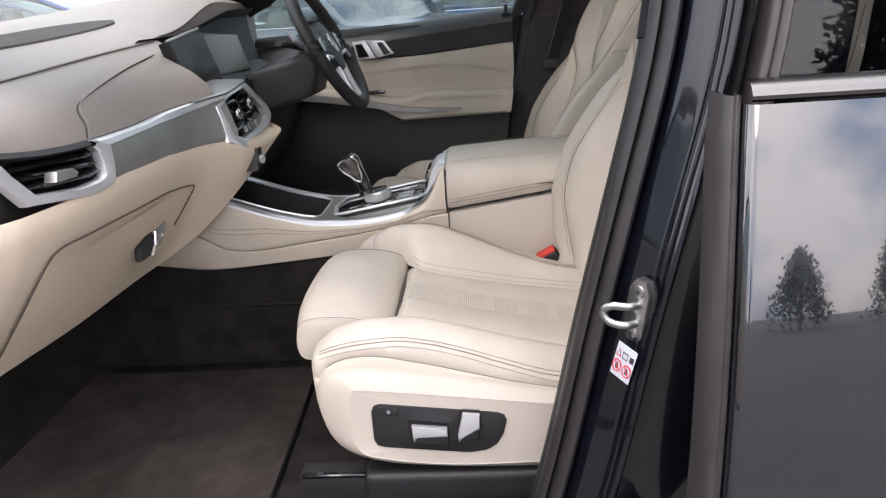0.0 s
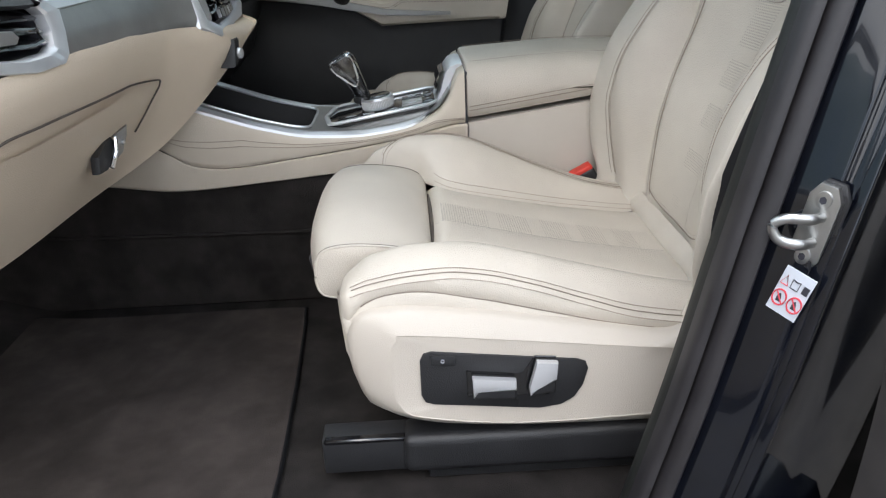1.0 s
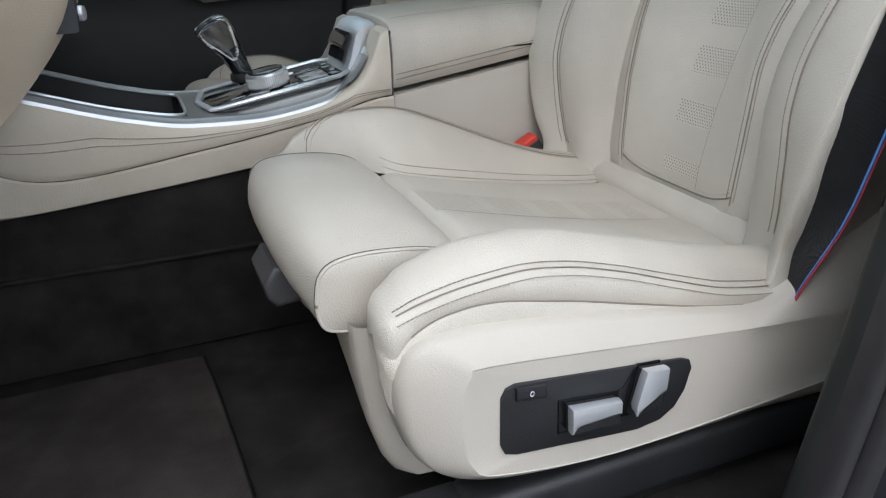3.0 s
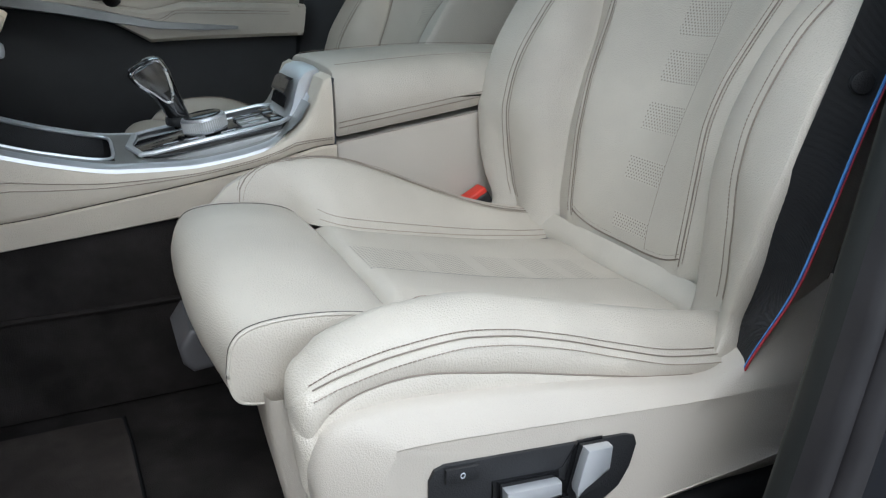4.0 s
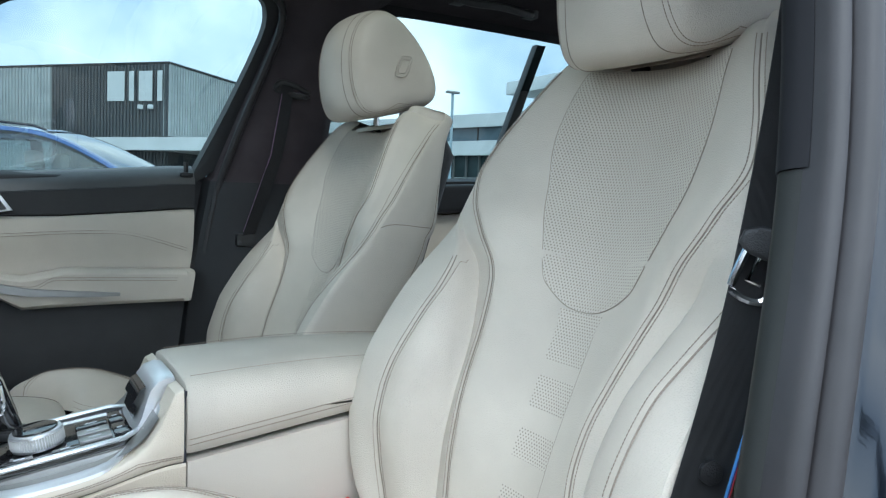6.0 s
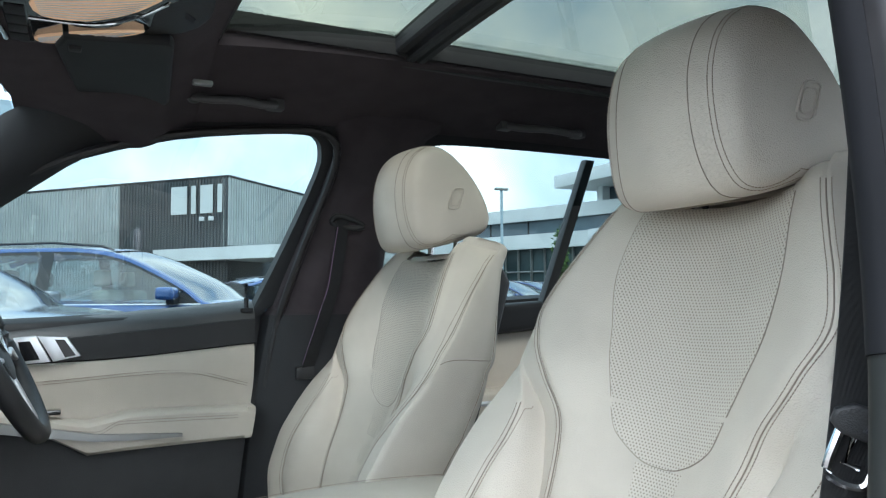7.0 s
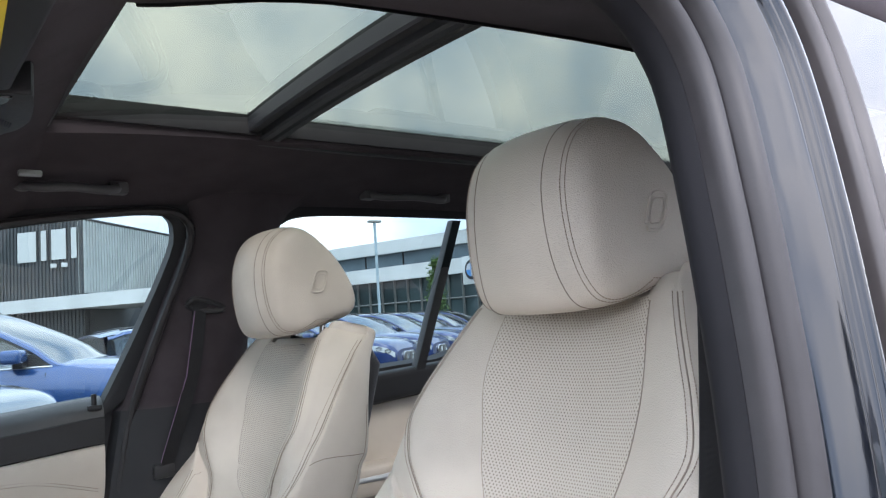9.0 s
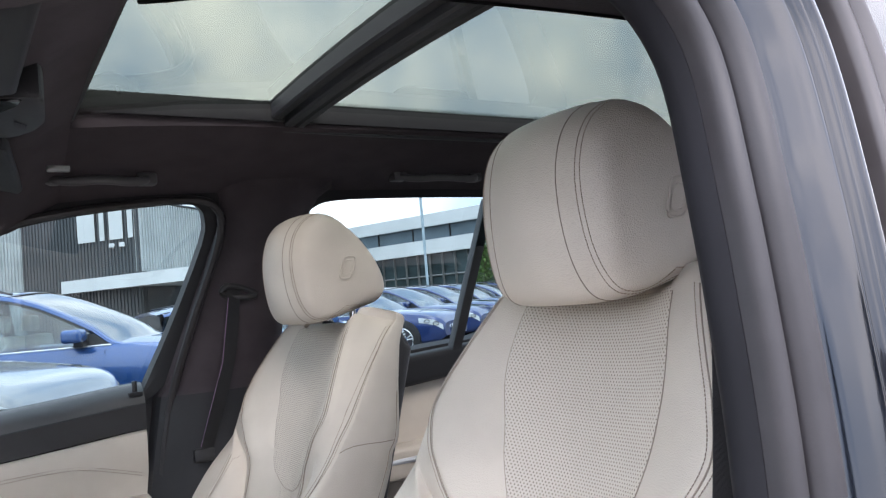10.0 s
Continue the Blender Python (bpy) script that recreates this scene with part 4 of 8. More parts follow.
def spline(keys, v):
    for (a, p), (b, q) in zip(keys, keys[1:]):
        if v <= b:
            break
    i = keys.index((a, p))
    h = max(b - a, 1e-6)
    def slope(j):
        if j <= 0 or j >= len(keys) - 1:
            return 0.0
        s0 = (keys[j][1] - keys[j - 1][1]) / max(keys[j][0] - keys[j - 1][0], 1e-6)
        s1 = (keys[j + 1][1] - keys[j][1]) / max(keys[j + 1][0] - keys[j][0], 1e-6)
        return 0.0 if s0 * s1 <= 0 else 2 * s0 * s1 / (s0 + s1)
    t = min(1.0, (v - a) / h)
    return (1 + 2 * t) * (1 - t) ** 2 * p + t * (1 - t) ** 2 * h * slope(i) + t * t * (3 - 2 * t) * q + t * t * (t - 1) * h * slope(i + 1)


def horn(z, v):
    """The shoulders rise higher than the middle of the top edge."""
    a = max(0.0, min(1.0, (z - 1.24) / 0.075))
    b = max(0.0, min(1.0, (abs(v) - 0.09) / 0.06))
    return 0.002 * a * a * (3 - 2 * a) * b * b * (3 - 2 * b)


def back_point(z, v, lift=0.0):
    """z counts along the upright axis of the leaning back."""
    s = (z + horn(z, v) - 0.66) / math.cos(LEAN)
    p = BACK0 + UP * s + FWD * (back_depth(z, v) + lift)
    return Vector((p.x, SEAT_Y + v, p.z))


def back_normal(z, v):
    a = back_point(z + 0.004, v) - back_point(z - 0.004, v)
    b = back_point(z, v + 0.003) - back_point(z, v - 0.003)
    n = b.cross(a)
    return n.normalized() if n.dot(FWD) > 0 else -n.normalized()


def flat_uv(me, places):
    uv = me.uv_layers.new(name="flat")
    for lp in me.loops:
        uv.data[lp.index].uv = places[lp.vertex_index]


STEPS = (0.0, 0.05, 0.13, 0.3, 0.5, 0.7, 0.87, 0.95, 1.0)


def on_flank(z, side, step):
    """A place on the backrest's flank, step by step from its front edge towards the shell behind."""
    e = W_EDGE(z)
    f, g = FLANK[step]
    fade = max(0.0, min(1.0, (1.34 - z) / 0.22))
    p = BACK0 + UP * ((z + horn(z, e) - 0.66) / math.cos(LEAN)) + FWD * (back_depth(z, side * e) - g * (0.14 + 0.86 * fade) * (1 + (FLANK_DEPTH[0] - 1) * max(0.0, min(1.0, (z - 0.98) / 0.12))))
    return Vector((p.x, SEAT_Y + side * (e + f * (0.4 + 0.6 * fade)), p.z))


FLANK_DEPTH = [1.0]
FLANK = ((0.0032, 0.003), (0.0048, 0.012), (0.0045, 0.030), (0.002, 0.060), (-0.004, 0.100), (-0.012, 0.135), (-0.035, 0.162), (-0.12, 0.175))
SHIELD_W = curve_through([(0.99, 0.058), (1.02, 0.078), (1.06, 0.095), (1.12, 0.115), (1.2, 0.128), (1.27, 0.119), (1.34, 0.106)])


def SHIELD(z):
    """Half width of the perforated shield, rounded at its foot."""
    t = max(0.0, min(1.0, (z - 0.990) / 0.034))
    return max(0.0015, SHIELD_W(z) * math.sqrt(1 - (1 - t) ** 2) ** 0.8)


def build_seat(at_shift, rest_lift, label, where):
    """An electrically adjusted leather seat; all of it is built once at the passenger's place and then shifted."""
    dx, dy, dz = at_shift
    FLANK_DEPTH[0] = 0.74 if dy else 1.0
    SHOULDER[0] = 0.034 if dy else 0.0
    seat = thing("front_seat", (0.28, SEAT_Y, 0.43), label, "car seat", "front seats")

    # backrest
    zs = [0.60 + (1.318 - 0.60) * i / 90 for i in range(91)]
    back = part("backrest", slab([(0.60, 0.62), (0.68, 0.62), (0.86, 1.24), (0.835, 1.285), (0.795, 1.285), (0.775, 1.25)], "y", SEAT_Y - 0.13, SEAT_Y + 0.13, 0.02, 3), BLACK_PLASTIC, seat, "black plastic backrest shell")
    cuts = [0.66, 0.694, 0.713, 0.754, 0.783, 0.815, 0.849, 0.872, 0.910, 0.928, 0.990, 1.296]
    for i, (lo, hi) in enumerate(zip(cuts, cuts[1:])):
        top = lo > 0.98
        n = 70 if top else max(3, int((hi - lo) / 0.008))
        rz = [lo + (hi - lo) * (k / n) ** (1.8 if top else 1) for k in range(n + 1)]
        rows, flat = [], []
        for z in rz:
            w = W_COL(z)
            if top:
                w = SHIELD(z)
            ts = [-1, -0.95, -0.85, -0.6, -0.3, 0, 0.3, 0.6, 0.85, 0.95, 1]
            lift = 0.0012 if top else 0.0004
            rows.append([back_point(z, MIDDLE(z) + w * t, lift) for t in ts])
            flat += [(w * t, z / math.cos(LEAN)) for t in ts]
        punched = top or i % 2 == 1
        ob = part("perforated_panel" if punched else "spine_panel", loft(rows), LEATHER_PERF if punched else LEATHER, back, "perforated ivory leather" if punched else "")
        if punched:
            flat_uv(ob.data, flat)
    for side in (-1, 1):
        door = (1 - side) // 2
        seam, crease, ridge = W_SEAM[door], W_CREASE[door], W_RIDGE[door]

        def column(z):
            return side * MIDDLE(z) + W_COL(z) * (0.3 if 0.98 < z < 1.05 else 0.96)
        part("insert_panel", loft([[back_point(z, side * (column(z) + (seam(z) - column(z)) * t)) for t in STEPS] for z in zs]), LEATHER, back)
        rows = []
        for z in zs:
            row = []
            for a, b in ((seam, crease), (crease, ridge), (ridge, W_EDGE)):
                row += [back_point(z, side * (a(z) + (b(z) - a(z)) * t)) for t in STEPS[(1 if row else 0):]]
            # round the flank and run to the shell behind
            row += [on_flank(z, side, k) for k in range(len(FLANK))]
            rows.append(row)
        # close the shoulder over the top
        last = rows[-1]
        mid = sum(last, Vector()) / len(last)
        for t, h in ((0.985, 0.006), (0.94, 0.011), (0.82, 0.015), (0.5, 0.017), (0.02, 0.017)):
            rows.append([mid + (p - mid) * t + UP * h for p in last])
        part("side_bolster", loft(rows), LEATHER, back)
    # shoulder saddle below the head restraint
    saddle = loft([[BACK0 + UP * s + FWD * d + Vector((0, v, 0)) for v in (-0.105, -0.095, -0.08, -0.04, 0, 0.04, 0.08, 0.095, 0.105)] for s, d in ((0.668, -0.002), (0.684, -0.012), (0.690, -0.03), (0.690, -0.075), (0.675, -0.10), (0.60, -0.105))])
    part("top_saddle", saddle, LEATHER, back)
    # lumbar pleat across the foot of the back
    part("lower_pleat", loft([[Vector((0.503 - 0.012 * math.sin(math.pi * i / 8) + 0.012 * (i / 8), SEAT_Y + 0.165 * t, 0.626 + 0.046 * i / 8)) for t in (-1, -0.8, -0.4, 0, 0.4, 0.8, 1)] for i in range(9)]), LEATHER, back)
    th = bmesh.new()
    def line(fns, lo, hi, off, side, n=90):
        fn = fns[(1 - side) // 2]
        pts, nor = [], []
        for i in range(n + 1):
            z = lo + (hi - lo) * i / n
            v = side * (fn(z) + off)
            pts.append(back_point(z, v))
            nor.append(back_normal(z, v))
        stitches(th, pts, nor)
    for side in (-1, 1):
        for off in (-0.0055, 0.0055):
            line(W_SEAM, 0.690, 1.29, off, side)
            line(W_RIDGE, 0.68, 1.305 if side < 0 else 1.02, off if side > 0 else off - 0.003, side, 140)
            pts = [back_point(0.682 + 0.012 * abs(t) ** 4, 0.103 * t, 0.0) + UP * (0.5 * off) for t in [-1 + 0.02 * i for i in range(101)]]
            stitches(th, pts, [FWD] * 101)
    part("stitching", th, THREAD, back, "taupe double stitching", smooth=False)["kind"] = "stuff"
    # the shade in the backrest's seams, drawn as thin dark cords
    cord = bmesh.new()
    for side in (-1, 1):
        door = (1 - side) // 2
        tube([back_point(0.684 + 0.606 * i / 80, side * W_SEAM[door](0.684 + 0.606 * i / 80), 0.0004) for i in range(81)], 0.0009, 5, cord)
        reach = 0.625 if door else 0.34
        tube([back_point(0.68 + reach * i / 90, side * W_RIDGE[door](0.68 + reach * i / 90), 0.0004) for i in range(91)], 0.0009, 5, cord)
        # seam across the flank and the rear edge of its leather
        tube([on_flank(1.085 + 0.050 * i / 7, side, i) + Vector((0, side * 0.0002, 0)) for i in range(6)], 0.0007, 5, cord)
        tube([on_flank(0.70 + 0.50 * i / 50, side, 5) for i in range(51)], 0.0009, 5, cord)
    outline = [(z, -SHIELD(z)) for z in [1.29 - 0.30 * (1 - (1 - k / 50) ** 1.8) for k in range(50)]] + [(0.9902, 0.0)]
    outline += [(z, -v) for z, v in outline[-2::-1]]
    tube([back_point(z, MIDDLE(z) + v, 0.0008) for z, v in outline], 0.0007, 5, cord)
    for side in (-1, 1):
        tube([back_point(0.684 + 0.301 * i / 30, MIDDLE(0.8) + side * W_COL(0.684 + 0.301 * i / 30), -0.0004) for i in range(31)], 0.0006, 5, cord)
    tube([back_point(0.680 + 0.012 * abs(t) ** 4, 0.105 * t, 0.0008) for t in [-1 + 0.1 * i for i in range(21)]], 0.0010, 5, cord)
    part("seam_shade_cord", cord, SEAM, back)["kind"] = "stuff"

    # head restraint
    rest = part("head_restraint", head_form(rest_lift), LEATHER, seat)
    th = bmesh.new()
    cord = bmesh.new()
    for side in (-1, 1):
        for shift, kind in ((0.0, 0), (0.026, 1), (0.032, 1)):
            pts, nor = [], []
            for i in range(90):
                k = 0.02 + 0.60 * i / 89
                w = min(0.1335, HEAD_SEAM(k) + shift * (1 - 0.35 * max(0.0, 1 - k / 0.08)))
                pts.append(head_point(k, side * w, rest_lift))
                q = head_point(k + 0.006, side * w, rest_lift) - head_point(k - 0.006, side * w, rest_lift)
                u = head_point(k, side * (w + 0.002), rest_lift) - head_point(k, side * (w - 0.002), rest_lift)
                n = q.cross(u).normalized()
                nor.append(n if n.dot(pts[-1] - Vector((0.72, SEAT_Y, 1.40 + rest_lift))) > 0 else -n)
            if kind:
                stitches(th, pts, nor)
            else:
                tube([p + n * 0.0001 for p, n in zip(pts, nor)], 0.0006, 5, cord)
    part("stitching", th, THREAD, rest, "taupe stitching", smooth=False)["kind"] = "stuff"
    # dark cord along the panel seam in place of its shade
    part("seam_shade_cord", cord, SEAM, rest)["kind"] = "stuff"
    # embossed release key on the flank
    for grow, thick in ((1.0, 0.0017), (0.66, 0.0011)):
        pts = []
        for k in range(28):
            a = 2 * math.pi * k / 28
            ca, sa = math.cos(a), math.sin(a)
            sx = math.copysign(abs(ca) ** 0.5, ca) * 0.0125 * grow
            sz = math.copysign(abs(sa) ** 0.5, sa) * 0.021 * grow
            pts.append(Vector((0.730 + sx + sz * 0.30, flank_y(0.730 + sx + sz * 0.30, 1.388 + sz), 1.388 + sz + rest_lift)))
        part("release_key", tube(pts, thick, 6, closed=True), LEATHER, rest)
    for v in (-0.062, 0.062):
        part("post", tube([(0.758, SEAT_Y + v, 1.24), (0.768, SEAT_Y + v, 1.36 + rest_lift)], 0.0065, 12), CHROME, seat, "chrome head restraint post")
        part("post_collar", disc((0.762, SEAT_Y + v, 1.300), (0.2, 0, 0.98), 0.013, 0.012), BLACK_PLASTIC, seat)

    build_cushion(seat)
    seat.location = Vector(seat.location) + Vector(at_shift)
    return seat


# side profile of the head restraint, from the rear of its underside forward, up the face, over the crown and down the back
HEAD_LINE = [(0.770, 1.306), (0.715, 1.292), (0.668, 1.284), (0.643, 1.291), (0.629, 1.314), (0.621, 1.350), (0.618, 1.392), (0.621, 1.430), (0.632, 1.466), (0.651, 1.490), (0.676, 1.502), (0.703, 1.499), (0.733, 1.483), (0.763, 1.455), (0.790, 1.418), (0.812, 1.375), (0.818, 1.340), (0.804, 1.318)]
HEAD_MID = Vector((0.722, 0, 1.392))


def head_ring():
    """The profile in even steps of its length, begun at the underside."""
    line = rounded([(x, 0, z) for x, z in HEAD_LINE], 8, True)
    line.append(line[0])
    run = [0.0]
    for a, b in zip(line, line[1:]):
        run.append(run[-1] + (b - a).length)
    out = []
    for i in range(96):
        d = run[-1] * i / 96
        j = min(len(run) - 2, int(np.searchsorted(run, d, "right")) - 1)
        out.append(line[j].lerp(line[j + 1], (d - run[j]) / max(run[j + 1] - run[j], 1e-9)))
    return out


HEAD_RING = head_ring()
# how far the profile shrinks towards the flanks, by the distance from the middle
HEAD_IN = curve_through([(0.0, 1.0), (0.05, 0.995), (0.085, 0.978), (0.105, 0.950), (0.118, 0.912), (0.126, 0.865), (0.1305, 0.80), (0.1335, 0.70), (0.1360, 0.52), (0.1375, 0.30), (0.1380, 0.02)])
# the front panel is narrowest in the face's middle and widest at its foot
HEAD_SEAM = curve_through([(0.0, 0.104), (0.10, 0.098), (0.20, 0.084), (0.30, 0.074), (0.42, 0.070), (0.55, 0.074), (0.65, 0.080)])


def head_point(k, v, lift):
    """k runs once round the profile, v across the car from the middle."""
    f = (k % 1.0) * len(HEAD_RING)
    i = int(f) % len(HEAD_RING)
    p = HEAD_RING[i].lerp(HEAD_RING[(i + 1) % len(HEAD_RING)], f - int(f))
    q = HEAD_MID + (p - HEAD_MID) * HEAD_IN(abs(v))
    # the form narrows towards its face, which bows back at its sides
    slim = 1 - 0.17 * max(0.0, min(1.0, (0.79 - q.x) / 0.14))
    q.x += 1.1 * v * v * max(0.0, min(1.0, (0.74 - q.x) / 0.08))
    return Vector((q.x, SEAT_Y + v * slim, q.z + lift))


def flank_y(x, z):
    """The outer face's place at a point of the side panel, found along the rays from the panel's middle."""
    d = Vector((x, 0, z)) - HEAD_MID
    a = math.atan2(d.z, d.x)
    rim = min(HEAD_RING, key=lambda p: abs((math.atan2((p - HEAD_MID).z, (p - HEAD_MID).x) - a + math.pi) % (2 * math.pi) - math.pi))
    share = d.length / (rim - HEAD_MID).length
    lo, hi = 0.05, 0.138
    for _ in range(24):
        m = (lo + hi) / 2
        lo, hi = (m, hi) if HEAD_IN(m) > share else (lo, m)
    return SEAT_Y - lo * (1 - 0.17 * max(0.0, min(1.0, (0.79 - x) / 0.14)))


def head_form(lift):
    vs = [0.0, 0.03, 0.055, 0.075, 0.09, 0.102, 0.111, 0.118, 0.1235, 0.1275, 0.1305, 0.1325, 0.1345, 0.1360, 0.1370, 0.1377, 0.1380]
    vs = [-v for v in vs[:0:-1]] + vs
    return loft([[head_point(k / 96, v, lift) for k in range(96)] for v in vs], True, True)


# cushion: heights along the car's length
Z_MID = curve_through([(0.13, 0.716), (0.16, 0.713), (0.22, 0.699), (0.30, 0.680), (0.40, 0.660), (0.53, 0.643)])
W_MID = curve_through([(0.135, 0.168), (0.150, 0.150), (0.168, 0.126), (0.185, 0.112), (0.20, 0.110), (0.30, 0.119), (0.40, 0.128), (0.53, 0.138)])
Z_CREST = curve_through([(0.04, 0.712), (0.07, 0.733), (0.13, 0.746), (0.19, 0.743), (0.26, 0.727), (0.35, 0.702), (0.46, 0.676), (0.53, 0.668)])
Z_SEAM = curve_through([(0.04, 0.706), (0.07, 0.714), (0.116, 0.722), (0.166, 0.725), (0.206, 0.720), (0.265, 0.704), (0.329, 0.681), (0.397, 0.659), (0.478, 0.647), (0.53, 0.645)])
Z_LOW = curve_through([(0.04, 0.668), (0.063, 0.690), (0.09, 0.701), (0.121, 0.704), (0.20, 0.690), (0.288, 0.667), (0.372, 0.646), (0.448, 0.634), (0.53, 0.63)])
V_IN = curve_through([(0.04, 0.182), (0.10, 0.178), (0.135, 0.168), (0.150, 0.150), (0.168, 0.126), (0.185, 0.112), (0.20, 0.110), (0.30, 0.119), (0.40, 0.128), (0.53, 0.138)])


def bolster_row(x, side):
    vi = V_IN(x)
    ease = max(0.0, min(1.0, (x - 0.115) / 0.06))
    ease = ease * ease * (3 - 2 * ease)
    zi = (Z_CREST(x) - 0.045) * (1 - ease) + (Z_MID(x) - 0.006) * ease
    zc, zs, zl = Z_CREST(x), Z_SEAM(x), Z_LOW(x)
    if side > 0:
        # the bolster on the tunnel side stands fuller
        zc += 0.033 * math.exp(-((x - 0.19) / 0.17) ** 2)
    keys = [(vi, zi), (vi + 0.006, zi + 0.020 - 0.014 * ease), (vi + (0.198 - vi) * 0.5, zi + (zc - zi) * (0.8 - 0.25 * ease)), (0.198, zc), (0.222, zc - 0.35 * (zc - zs) - 0.002), (0.236, zs)]
    f = curve_through(keys)
    vs = [vi + (0.236 - vi) * t for t in (0, 0.03, 0.08, 0.16, 0.26, 0.36, 0.46, 0.56, 0.66, 0.74, 0.82, 0.89, 0.94, 0.98, 1.0)]
    row = [(v, f(v) - 0.0015 * math.exp(-((v - 0.236) / 0.004) ** 2)) for v in vs]
    row += [(0.2395, zs - 0.0035), (0.2445, zs - (zs - zl) * 0.35), (0.2455, zs - (zs - zl) * 0.8), (0.2435, zl), (0.2465, zl - 0.004), (0.2475, zl - 0.02), (0.243, 0.612)]
    return [Vector((x, SEAT_Y + side * v, z)) for v, z in row]


CREST_SEAM = curve_through([(0.07, 0.182), (0.085, 0.192), (0.12, 0.199), (0.20, 0.195), (0.30, 0.190), (0.40, 0.187), (0.51, 0.186)])


def even_ring(line, n):
    """A closed line cut into n even steps, begun at its point nearest the front."""
    k = min(range(len(line)), key=lambda i: line[i].x)
    line = line[k:] + line[:k] + [line[k]]
    run = [0.0]
    for a, b in zip(line, line[1:]):
        run.append(run[-1] + (b - a).length)
    out = []
    for i in range(n):
        s = run[-1] * i / n
        j = max(0, min(len(run) - 2, int(np.searchsorted(run, s, "right")) - 1))
        out.append(line[j].lerp(line[j + 1], (s - run[j]) / max(run[j + 1] - run[j], 1e-9)))
    return out


def build_cushion(seat):
    cushion = part("cushion", slab([(0.06, 0.56), (0.50, 0.53), (0.53, 0.64), (0.08, 0.66)], "y", SEAT_Y - 0.225, SEAT_Y + 0.225, 0.01, 2), BLACK_PLASTIC, seat, "black seat pan under ivory leather")
    # centre panel, with a perforated stripe of patches
    cuts = [0.138, 0.168, 0.236, 0.252, 0.300, 0.318, 0.358, 0.376, 0.412, 0.430, 0.462, 0.53]
    for i, (lo, hi) in enumerate(zip(cuts, cuts[1:])):
        n = max(3, int((hi - lo) / 0.007))
        rows, flat = [], []
        for k in range(n + 1):
            x = lo + (hi - lo) * k / n
            w = 0.036
            ts = (-1, -0.9, -0.5, 0, 0.5, 0.9, 1)
            roll_in = 0.034 * max(0.0, (0.172 - x) / 0.030) ** 1.7
            rows.append([Vector((x, SEAT_Y + 0.0 + w * t, Z_MID(x) + 0.0006 - roll_in)) for t in ts])
            flat += [(w * t, x) for t in ts]
        punched = i % 2 == 1
        ob = part("perforated_panel" if punched else "spine_panel", loft(rows), LEATHER_PERF if punched else LEATHER, cushion, "perforated ivory leather" if punched else "")
        if punched:
            flat_uv(ob.data, flat)
    for side in (-1, 1):
        rows = []
        for k in range(56):
            x = 0.138 + (0.53 - 0.138) * k / 55
            w = W_MID(x)
            roll_in = 0.034 * max(0.0, (0.172 - x) / 0.030) ** 1.7
            rows.append([Vector((x, SEAT_Y + side * (0.035 + (w - 0.035) * t), Z_MID(x) + 0.003 * math.sin(math.pi * t) - 0.005 * math.exp(-((1 - t) * (w - 0.035) / 0.006) ** 2) - roll_in)) for t in STEPS])
        part("insert_panel", loft(rows), LEATHER, cushion)
        xs = [0.046, 0.05, 0.056, 0.064, 0.075, 0.09] + [0.105 + 0.425 * k / 50 for k in range(51)]
        rows = [bolster_row(x, side) for x in xs]
        first = rows[0]
        mid = sum(first, Vector()) / len(first)
        nose = [[mid + (p - mid) * t + Vector((-d, 0, -d * 0.4)) for p in first] for t, d in ((0.02, 0.012), (0.45, 0.011), (0.78, 0.008), (0.94, 0.0035))]
        part("side_bolster", loft(nose + rows), LEATHER, cushion)
    # thigh support
    prof_mid = [(0.150, 0.690), (0.148, 0.712), (0.135, 0.727), (0.105, 0.744), (0.070, 0.754), (0.035, 0.757), (0.010, 0.750), (-0.008, 0.735), (-0.016, 0.712), (-0.012, 0.690), (0.002, 0.672), (0.020, 0.664), (0.05, 0.660), (0.10, 0.655)]
    prof_end = [(0.150, 0.690), (0.147, 0.708), (0.132, 0.722), (0.105, 0.731), (0.070, 0.736), (0.040, 0.737), (0.016, 0.733), (0.004, 0.722), (0.000, 0.705), (-0.001, 0.690), (0.004, 0.673), (0.018, 0.666), (0.05, 0.662), (0.10, 0.655)]
    line_mid = rounded([(x, 0, z) for x, z in prof_mid], 4)
    line = rounded([(x, 0, z) for x, z in prof_end], 4)
    mid = Vector((0.060, 0, 0.695))
    rows = []
    for v in (-0.172, -0.1725, -0.1725, -0.1715, -0.1690, -0.165, -0.155, -0.135, -0.10, -0.05, 0, 0.05, 0.10, 0.135, 0.155, 0.165, 0.1690, 0.1715, 0.1725, 0.1725, 0.172):
        k = (abs(v) / 0.165) ** 3
        g = 1.0
        if abs(v) > 0.1655:
            g = {0.1690: 0.99, 0.1715: 0.965, 0.1725: 0.93, 0.172: 0.02}[round(abs(v), 4)]
        if len(rows) in (1, 19):
            g = 0.5
        rows.append([mid + (p.lerp(q, min(k, 1.0)) - mid) * g + Vector((0, SEAT_Y + v, 0)) for p, q in zip(line_mid, line)])
    sup = part("thigh_support", loft(rows), LEATHER, seat, sharp=60)
    # a dark cord stands in for the shade behind the support
    part("support_gap", tube([(0.1525, SEAT_Y + v, 0.7015 - 0.004 * (abs(v) / 0.11) ** 3) for v in [-0.115 + 0.23 * k / 20 for k in range(21)]], 0.0032, 6), DEEP_SEAM, sup, "gap behind the thigh support, its shade drawn as a dark cord")
    for side in (-1, 1):
        part("piping", tube([mid + (p - mid) * 0.975 + Vector((0, SEAT_Y + side * 0.1712, 0)) for p in line[3:-4]], 0.0017, 6), LEATHER, sup)
